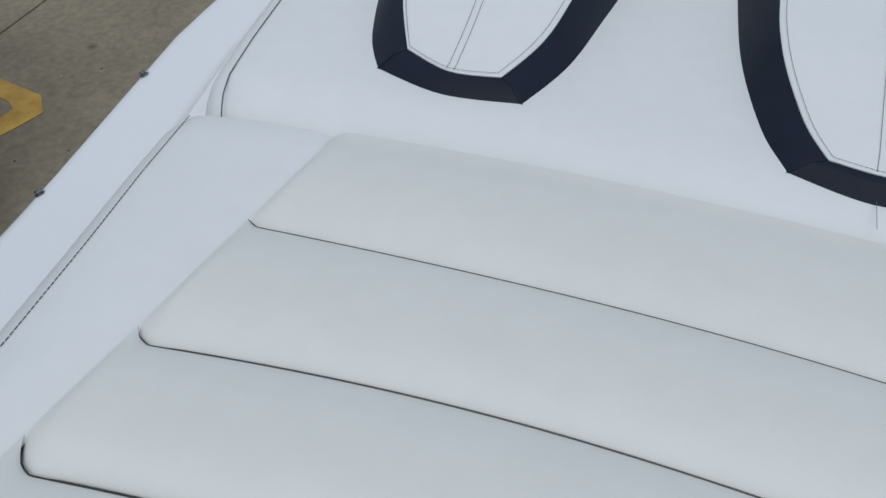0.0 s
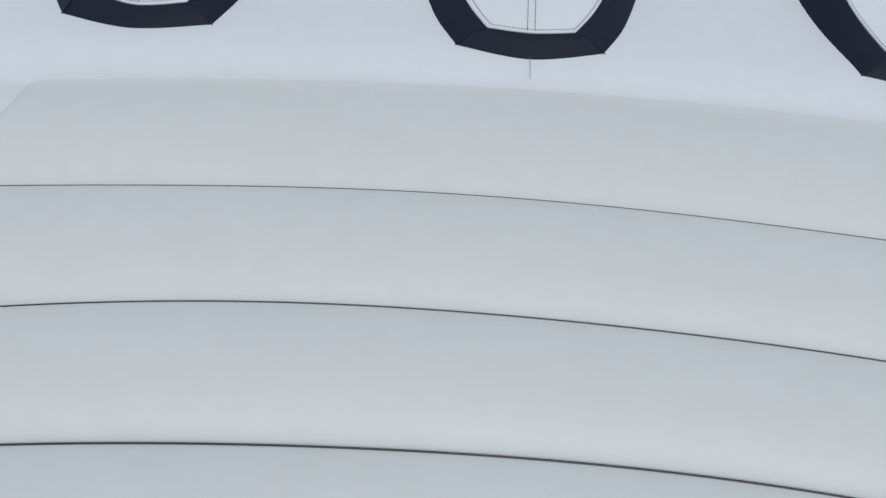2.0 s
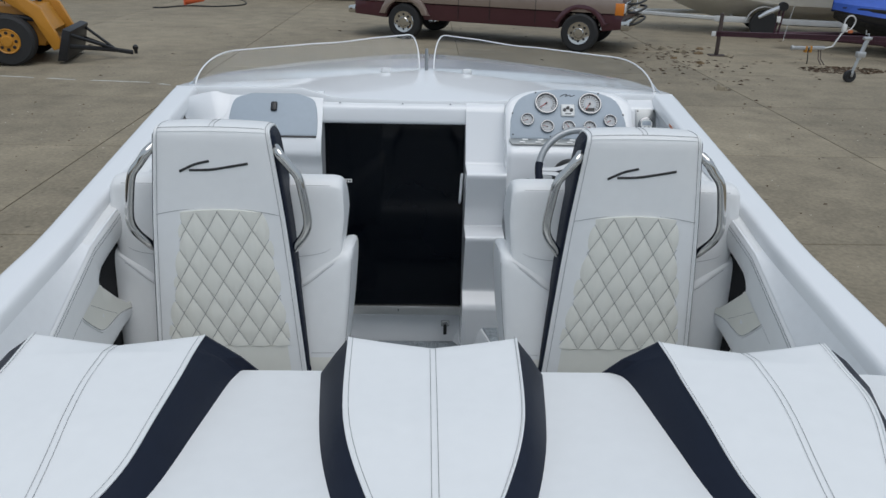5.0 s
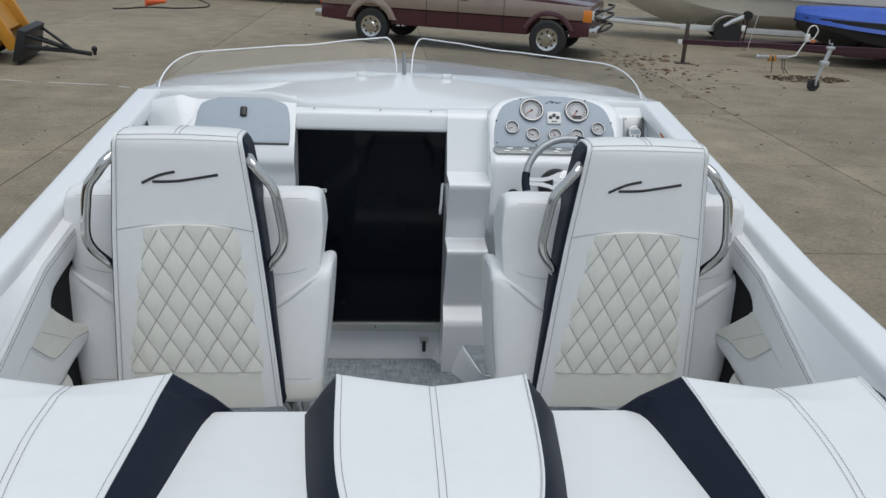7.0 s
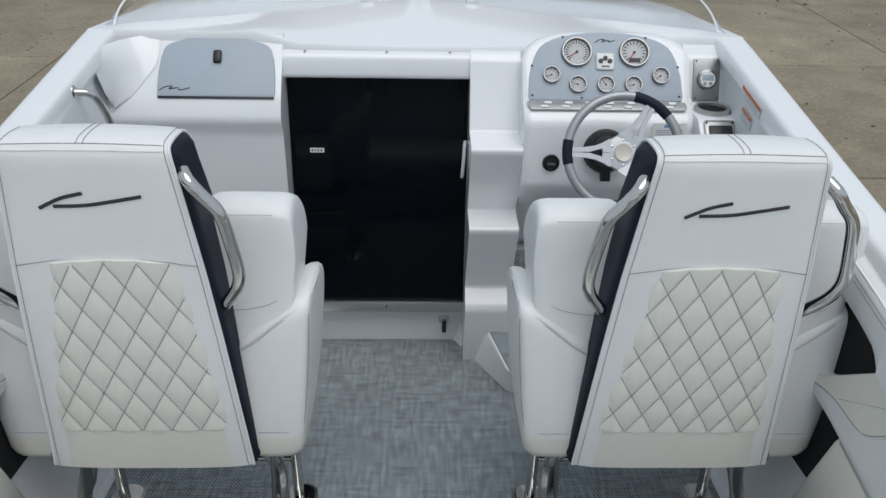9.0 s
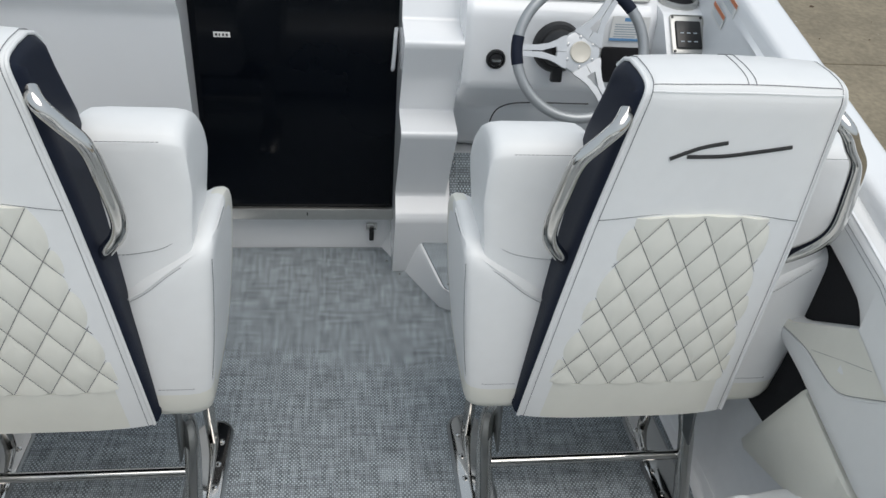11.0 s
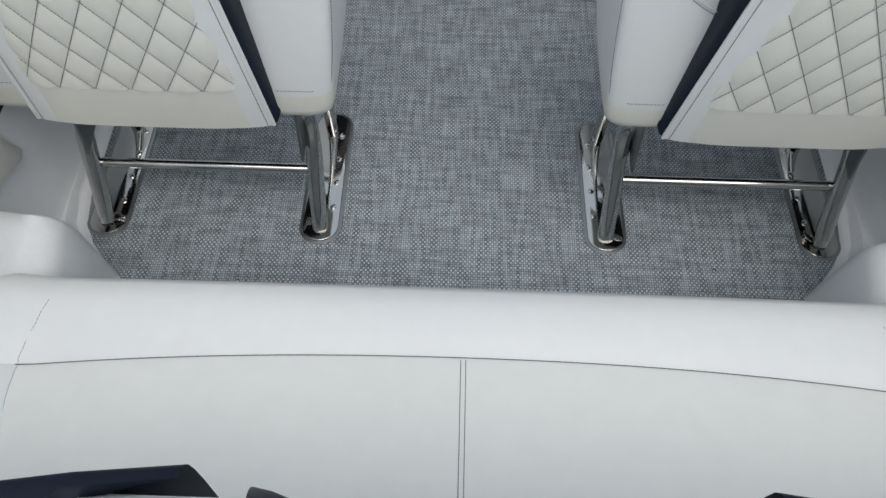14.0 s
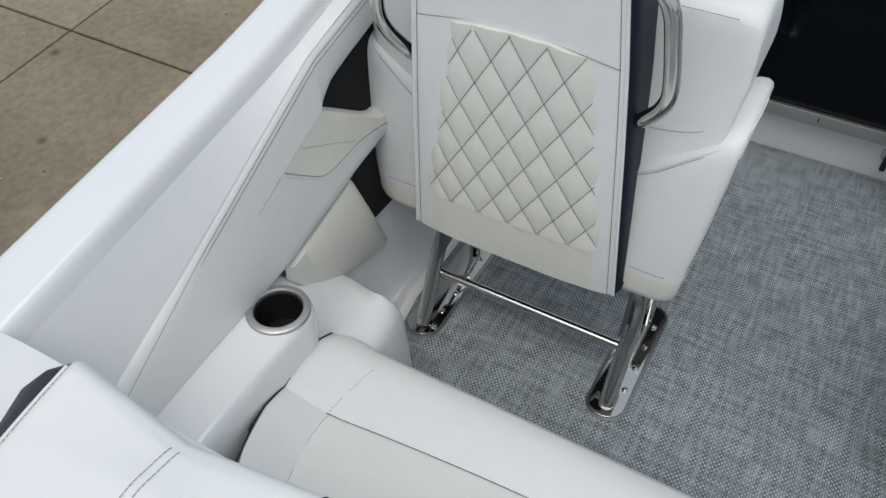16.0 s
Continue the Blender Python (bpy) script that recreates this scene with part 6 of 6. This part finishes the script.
def boat_hull(length, beam, height, sheer=0.25):
    """A simple V hull lying along x, stern at 0, keel near z = 0."""
    rows = []
    for k in span(0, 1, 22):
        x = k * length
        w = beam / 2 * math.sqrt(max(0.0004, 1 - max(0, (k - 0.35) / 0.65) ** 2.2))
        keel = height * 0.75 * max(0, (k - 0.55) / 0.45) ** 2.5
        top = height + sheer * k * k
        ch = lerp(0.38 * height, top * 0.85, max(0, (k - 0.5) / 0.5) ** 2)
        half = [(w, top), (w * 1.01, top * 0.92), (w * 0.97, lerp(ch, top, 0.4)), (w * 0.90, ch), (w * 0.5, lerp(keel, ch, 0.5)), (0, keel)]
        rows.append([(x, -a, z) for a, z in half] + [(x, a, z) for a, z in reversed(half[:-1])])
    g = grid(rows, close_v=True)
    g[1].append(tuple(range(len(rows[0]))))
    return g


def band_of(length, beam, height, z0, z1, sheer=0.25):
    """A strip proud of a hull's side between two shares of its height."""
    geos = []
    for side in (-1, 1):
        rows = []
        for k in span(0, 0.985, 22):
            w = beam / 2 * math.sqrt(max(0.0004, 1 - max(0, (k - 0.35) / 0.65) ** 2.2)) * 1.012 + 0.006
            top = height + sheer * k * k
            rows.append([(k * length, side * w, top * z0), (k * length, side * (w + 0.004), top * lerp(z0, z1, 0.5)), (k * length, side * w, top * z1)])
        geos.append(grid(rows))
    return merge(*geos)


def trailer(parent_m, length, width, z, material, label, wheel_x):
    t = thing("boat_trailer", label, "trailer", m=parent_m)
    for y in (-width / 2, width / 2):
        part("side_rail", box(-0.2, length * 0.75, y - 0.04, y + 0.04, z - 0.07, z + 0.07, 0.01), material, t)
        part("tongue", tube([(length * 0.74, y, z), (length * 1.05, 0, z)], 0.055, 6), material, t)
    for x in (0.3, length * 0.35, length * 0.7):
        part("cross_member", box(x - 0.04, x + 0.04, -width / 2, width / 2, z - 0.06, z + 0.05, 0.01), material, t)
    for x in wheel_x:
        for y in (-width / 2 - 0.18, width / 2 + 0.18):
            road_wheel(t, x, y, 0.33, 0.2, GALV)
            part("mudguard", moved(grid([[(0.42 * math.cos(a), s * 0.12, 0.42 * math.sin(a)) for s in (-1, 1)] for a in span(0.15, math.pi - 0.15, 12)]), Matrix.Translation((x, y, 0.33))), material, t)
    return t


def stored_boat(m, length, beam, height, hull_material, label, stripe=None, cover=None, lift=0.75, sheer=0.25):
    b = thing("stored_boat", label, "boat", m=m @ Matrix.Translation((0, 0, lift)))
    part("hull", boat_hull(length, beam, height, sheer), hull_material, b)
    if stripe:
        part("stripe", band_of(length, beam, height, 0.62, 0.86, sheer), stripe, b)
    part("rub_rail", band_of(length, beam, height, 0.955, 0.985, sheer), BLACKP, b)
    if cover:
        rows = []
        for k in span(0, 1.0, 22):
            w = beam / 2 * math.sqrt(max(0.0004, 1 - max(0, (k - 0.35) / 0.65) ** 2.2)) * 1.03 + 0.01
            top = height + sheer * k * k
            rows.append([(k * length * 1.01, w * u, top - (0.22 - 0.10 * k ** 4) * (abs(u) > 0.99) + 0.45 * (1 - k * 0.6) * (1 - abs(u) ** 1.5) + 0.03 * math.sin(9 * k + 5 * u)) for u in span(-1, 1, 15)])
        part("cover", grid(rows), cover, b, "stretched blue cover")
    return b


m1 = on_yard(1.5, 26.2, 176)
stored_boat(m1, 7.0, 2.4, 1.15, HULLW, "white boat with a black bottom stored on a trailer", stripe=None, lift=0.35)
part("bottom_paint", band_of(7.0, 2.4, 1.15, 0.30, 0.62), HULLK, tagged(new("boat_bottom_band"), "black painted lower side of the stored boat", "boat band"), m=m1 @ Matrix.Translation((0, 0, 0.35)))
trailer(m1, 7.0, 1.7, 0.45, GREENP, "dark green boat trailer behind the truck", (2.4,))
m2 = on_yard(13.8, 17.2, 163)
stored_boat(m2, 8.6, 2.6, 1.5, HULLW, "large cream boat stored on a white trailer", stripe=HULLW, lift=0.22, sheer=0.4)
trailer(m2, 8.6, 1.9, 0.40, WHITEP, "white boat trailer with a single axle", (5.3,))
m3 = on_yard(19.5, 19.0, 163)
stored_boat(m3, 8.6, 2.6, 1.5, HULLW, "cream boat stored in the second row", lift=0.4, sheer=0.4)
m4 = on_yard(14.9, 14.2, 166)
stored_boat(m4, 6.0, 2.3, 0.85, HULLK, "dark boat under a blue cover", cover=TARP, lift=0.08, sheer=0.05)
trailer(m4, 6.8, 1.7, 0.30, PURPLE, "maroon boat trailer under the covered boat", (2.4,))
m5 = on_yard(-14.0, 30.5, -4)
stored_boat(m5, 7.0, 2.4, 1.1, HULLW, "covered boat at the far side of the yard", cover=TARP, lift=0.4)
m6 = on_yard(4.5, 29.5, -178)
stored_boat(m6, 7.0, 2.4, 1.1, HULLW, "covered boat behind the truck", cover=TARP, lift=0.5)

beam_t = thing("bare_trailer", "bare maroon trailer frame on a post", "trailer", m=on_yard(6.08, 14.53, -7))
part("beam", box(0.0, 7.5, -0.04, 0.04, 0.40, 0.50, 0.01), PURPLE, beam_t)
part("beam_lip", box(0.0, 7.5, -0.052, -0.041, 0.475, 0.50, 0.003), PURPLE, beam_t)
part("beam_lip", box(0.0, 7.5, -0.052, -0.041, 0.40, 0.415, 0.003), PURPLE, beam_t)
part("post", box(0.05, 0.12, -0.04, 0.04, 0.0, 0.86, 0.008), RUSTM, beam_t)
part("post_foot", box(-0.07, 0.27, -0.12, 0.12, 0.0, 0.02, 0.004), RUSTM, beam_t)
part("end_plate", box(-0.09, 0.0, -0.06, -0.04, 0.40, 0.50, 0.004), WHITEP, beam_t)
for x in (1.18, 1.26):
    part("winch_post", tube([(x, 0.0, 0.5), (x + 0.04, 0.0, 0.98)], 0.02, 6), PURPLE, beam_t)
part("winch", lathe([(0.09, -0.06), (0.09, -0.05), (0.05, -0.045), (0.05, 0.045), (0.09, 0.05), (0.09, 0.06)], 16, pose(1.27, 0, 1.03, 90)), BLACKP, beam_t)
part("bow_roller", tube([(0.82, 0.0, 0.80), (0.98, 0.0, 0.90), (1.20, 0.0, 1.0)], [0.03, 0.045, 0.05], 8), GALV, beam_t)
part("tag", box(1.17, 1.25, -0.06, -0.055, 0.72, 0.84, 0.002), PAPER, beam_t)
part("cord", tube([(1.47, -0.06, 1.05), (1.40, -0.06, 0.65), (1.37, -0.06, 0.36)], 0.006, 5), WHITEP, beam_t)
bar = thing("lamp_bar", "galvanised tail lamp bar with yellow straps on thin legs", "lamp bar", m=on_yard(7.35, 13.6, 6))
part("bar", box(-0.02, 0.66, -0.03, 0.03, 0.28, 0.345, 0.008), GALV, bar)
part("bar_cap", lathe([(0.045, -0.02), (0.055, 0.0), (0.045, 0.02)], 12, pose(-0.03, 0, 0.31, 0, 90, 0)), GALV, bar)
for x in (0.24, 0.34):
    part("strap", box(x, x + 0.045, -0.034, 0.034, 0.225, 0.35, 0.004), YELLOW, bar, "yellow lashing strap")
part("lashing", tube([(0.31, -0.036, 0.34), (0.30, -0.036, 0.24), (0.32, -0.04, 0.10), (0.32, -0.04, 0.005)], 0.010, 5), BLACKS, bar)
for x in (0.55, 0.60):
    part("leg", tube([(x, 0.02, 0.29), (x - 0.01, -0.05, 0.1), (x + 0.02 * (x > 0.56), -0.16, 0.004)], 0.011, 6), RUSTM, bar)
part("arm", tube([(0.66, 0, 0.31), (0.84, 0.02, 0.34), (0.98, 0.03, 0.58), (1.02, 0.03, 0.62)], 0.016, 6), WHITEP, bar)
part("handle_loop", tube(spline([(1.02, 0.03, 0.62), (1.0, 0.03, 0.76), (1.04, 0.03, 0.90), (1.15, 0.03, 0.93), (1.23, 0.03, 0.84), (1.18, 0.03, 0.70), (1.08, 0.03, 0.62)], 5), 0.014, 6), WHITEP, bar)
part("lamp", box(0.98, 1.06, 0.0, 0.06, 0.62, 0.77, 0.01), PAPER, bar)
part("reflector", box(1.10, 1.20, 0.0, 0.02, 0.60, 0.66, 0.006), ORANGE, bar)
jack = thing("trailer_jack", "galvanised trailer jack with a small black wheel", "jack", m=on_yard(7.52, 11.62, 0))
part("tube", tube([(0.0, 0, 0.12), (0.075, 0.0, 0.42)], 0.026, 10), GALV, jack)
part("sleeve", tube([(0.07, 0, 0.40), (0.165, 0.0, 0.76)], 0.038, 10), GALV, jack)
part("clamp", box(0.02, 0.17, -0.045, 0.05, 0.43, 0.53, 0.012), GALV, jack)
part("clamp", box(0.09, 0.22, -0.045, 0.05, 0.73, 0.78, 0.012), GALV, jack)
part("crank", tube([(0.165, 0, 0.78), (0.17, 0, 0.83), (0.10, -0.02, 0.83), (0.09, -0.02, 0.90)], 0.010, 6), GALV, jack)
part("fork", box(-0.02, 0.02, -0.05, 0.05, 0.10, 0.20, 0.008), GALV, jack)
road_wheel(jack, -0.02, 0.0, 0.105, 0.07, BLACKP)

cone = thing("traffic_cone", "orange traffic cone lying on its side", "cone", m=on_yard(-7.35, 22.85, 20) @ pose(0, 0, 0.17, 0, 90, 0))
part("body", lathe([(0.15, 0.02), (0.05, 0.58), (0.04, 0.6)], 20), CONE, cone)
part("foot", box(-0.19, 0.19, -0.19, 0.19, -0.01, 0.025, 0.01), CONE, cone)
hose = [(-8.0, 21.9, 0.02), (-7.7, 22.0, 0.02), (-7.2, 22.6, 0.02), (-6.3, 22.6, 0.02), (-5.65, 23.4, 0.02), (-6.1, 25.0, 0.02), (-7.0, 25.4, 0.25)]
tagged(part("hose", tube(spline([tuple(YARD @ Vector((x, y, z + 0.022))) for x, y, z in hose], 8), 0.022, 6), CABLE), "black hose lying on the concrete", "hose")


def lumpy(n_u, n_v, sx, sy, sz, rough, seed):
    rows = []
    for i in range(n_v + 1):
        v = i / n_v * math.pi / 2
        row = []
        for j in range(n_u):
            a = 2 * math.pi * j / n_u
            p = Vector((math.cos(a) * math.cos(v), math.sin(a) * math.cos(v), math.sin(v)))
            k = 1 + rough * noise.noise(p * 2.3 + Vector((seed, 0, 0))) + rough * 0.5 * noise.noise(p * 6 + Vector((seed, 3, 0)))
            row.append((p.x * sx * k, p.y * sy * k, max(0, p.z * sz * k)))
        rows.append(row)
    return grid(rows, close_v=True)


tagged(part("snow_heap", lumpy(40, 14, 0.95, 0.7, 0.55, 0.35, 4.0), SNOW, m=on_yard(-8.7, 26.0)), "heap of dirty old snow", "snow")

# dry brush and a dark tree line behind the yard


def brush(n, x0, x1, y0, y1, h0, h1, seed, r=0.006):
    rng = random.Random(seed)
    geos = []
    for _ in range(n):
        x, y, h = rng.uniform(x0, x1), rng.uniform(y0, y1), rng.uniform(h0, h1)
        lx, ly = rng.uniform(-0.35, 0.35) * h, rng.uniform(-0.35, 0.35) * h
        geos.append(tube([(x, y, 0), (x + lx * 0.4, y + ly * 0.4, h * 0.6), (x + lx, y + ly, h)], [r * 1.6, r * 1.2, r * 0.4], 3))
    return moved(merge(*geos), YARD)


tagged(part("dry_brush", brush(1400, -8.6, -5.4, 26.6, 30.0, 0.5, 1.9, 3, 0.012), TWIG), "dry brown weeds and brush at the yard's edge", "brush", kind="stuff")
tagged(part("hedgerow", brush(3500, -45, 60, 40.0, 48.0, 2.5, 7.5, 5, 0.05), TWIG), "bare winter trees and brush behind the yard", "trees", kind="stuff")
fence = thing("fence", "grey board fence along the far side of the yard", "fence", m=on_yard(-60, 38.0))
for k in range(60):
    part("board", box(k * 2.0, k * 2.0 + 1.985, 0.0, 0.05, 0.05, 2.2 + 0.03 * (k % 3)), TWIG if k % 4 == 0 else BLACKS, fence)

# fallen leaves and grit
rng = random.Random(9)
leaf = []
for _ in range(760):
    pick = rng.random()
    if pick < 0.25:
        x, y = rng.gauss(5.2, 0.7), rng.gauss(13.4, 1.4)
    elif pick < 0.72:
        a, k = rng.uniform(0, 6.28), math.sqrt(rng.random())
        x, y = 8.05 + 0.85 * k * math.cos(a), 12.9 + 0.42 * k * math.sin(a)
    else:
        x, y = rng.uniform(-9, 10), rng.uniform(-2, 22)
    s = rng.uniform(0.012, 0.05) * (1.3 if y > 9 else 0.6)
    a = rng.uniform(0, 6.28)
    c, d = math.cos(a) * s, math.sin(a) * s
    h = rng.uniform(0.003, 0.02)
    leaf.append(([(x - c, y - d, 0.024), (x + d * 0.6, y - c * 0.6, 0.024 + h), (x + c, y + d, 0.026), (x - d * 0.6, y + c * 0.6, 0.024 + h)], [(0, 1, 2, 3)]))
tagged(part("leaf_litter", moved(merge(*leaf), YARD), LEAFM), "scattered dead leaves and grit on the concrete", "leaves", kind="stuff")
grit = []
for k in range(900):
    x, y = rng.choice((rng.uniform(-6.5, -1.15), rng.uniform(1.15, 7.0))), rng.uniform(-2.0, 9.0)
    s = rng.uniform(0.003, 0.011) * (1 + max(0, y - 2) * 0.12)
    a = rng.uniform(0, 6.28)
    c, d = math.cos(a) * s, math.sin(a) * s
    grit.append(([(x - c, y - d, 0.0225), (x + d * 0.7, y - c * 0.7, 0.0225), (x + c, y + d, 0.0225), (x - d * 0.7, y + c * 0.7, 0.0225), (x, y, 0.0225 + s * 0.6)], [(0, 1, 4), (1, 2, 4), (2, 3, 4), (3, 0, 4)]))
tagged(part("pale_grit", moved(merge(*grit[:520]), YARD), mat("pale_chips", (0.42, 0.39, 0.33), 0.9, vary=0.3)), "pale chips of stone scattered on the concrete", "grit", kind="stuff")
tagged(part("dark_grit", moved(merge(*grit[520:]), YARD), LEAFM), "dark specks of dirt scattered on the concrete", "grit", kind="stuff")
clod = thing("rubble", "small broken lumps of concrete and wood", "rubble", m=on_yard(5.5, 14.9))
for k, (x, y, s) in enumerate(((0, 0, 0.10), (0.35, -0.2, 0.07), (-0.25, 0.4, 0.08), (0.6, 0.5, 0.06), (-0.6, -4.2, 0.09), (-0.05, -1.5, 0.06), (0.9, -0.5, 0.07), (-0.4, -0.9, 0.05))):
    part("lump", moved(lumpy(10, 4, s * 1.4, s, s * 0.8, 0.5, k * 3.1), Matrix.Translation((x, y, 0))), TWIG if k % 2 else CONCRETE, clod)

# painted kerb mark and dark post beside the boat
mark = [(-3.45, 0.16), (-3.12, 0.12), (-3.02, 0.02), (-3.08, -0.16), (-3.20, -0.46), (-3.30, -0.44), (-3.19, -0.12), (-3.17, -0.01), (-3.24, 0.03), (-3.45, 0.05)]
setting("yellow_marking", moved(prism(mark, 0.002), YARD @ Matrix.Translation((0, 0, 0.0235))), mat("worn_yellow_paint", (0.50, 0.30, 0.06), 0.8, vary=0.35, scale=14, big=5), "worn yellow paint mark on the concrete", "road marking")
for x0, x1, y0 in ((-6.9, -6.25, 10.76), (-6.06, -5.53, 10.63), (-5.33, -4.33, 10.52), (-4.2, -3.95, 10.34)):
    tagged(part("worn_line", moved(prism([(x0, y0), (lerp(x0, x1, 0.5), y0 - 0.055), (x1, y0 - 0.10), (x1 - 0.05, y0 - 0.04), (lerp(x0, x1, 0.4), y0 + 0.02), (x0 + 0.08, y0 + 0.05)], 0.002), YARD @ Matrix.Translation((0, 0, 0.0235))), WORNW), "worn white paint line on the concrete", "road marking", "worn yard lines", kind="structure")
van = thing("parked_van", "dark van with an olive-grey step bumper, backed up beside the boat", "van", m=on_yard(-2.70, -0.52, 0))
part("body", profile_body([(-4.7, 0.40), (-0.16, 0.40), (-0.14, 0.95), (-0.22, 1.75), (-0.40, 1.85), (-3.4, 1.85), (-4.1, 1.25), (-4.7, 1.1)], -1.95, -0.06, 0.06), mat("dark_blue_car_paint", (0.012, 0.016, 0.026), 0.3, vary=0.1, scale=4, coat=0.4), van)
curve = [(-0.50, 0.02), (-0.14, 0.0), (-0.05, -0.035), (-0.01, -0.10), (0.0, -0.20), (0.0, -1.80), (-0.01, -1.90), (-0.05, -1.965), (-0.14, -2.0), (-0.50, -2.02)]
bump = part("bumper", moved(prism(curve, 0.24, 0.03, 3), Matrix.Translation((0, 0, 0.26))), mat("olive_bumper", (0.10, 0.105, 0.09), 0.5, vary=0.12, scale=6), van)
part("edge_strip", tube([(p.x - 0.014, p.y - (0.012 if p.y > -1 else -0.012), 0.502) for p in spline([(x, y, 0) for x, y in curve], 4)], 0.008, 6), WHITEP, bump, "bright edge strip")
part("step_pad", moved(prism([(-0.45, -0.03), (-0.15, -0.035), (-0.06, -0.09), (-0.035, -0.20), (-0.035, -1.80), (-0.06, -1.91), (-0.15, -1.965), (-0.45, -1.97)], 0.012, 0.004), Matrix.Translation((0, 0, 0.498))), RUBBER, bump, "black ribbed step pad")
for y in (-0.17, -0.52, -1.48, -1.83):
    part("sensor", lathe([(0.028, 0), (0.026, 0.004), (0.005, 0.005)], 14, Matrix.Translation((0.0, y, 0.40)) @ Matrix.Rotation(radians(90), 4, "Y")), BLACKP, bump)
for x in (-0.95, -3.9):
    for y in (-0.16, -1.85):
        road_wheel(van, x, y, 0.36, 0.24, SATIN)

slabs()
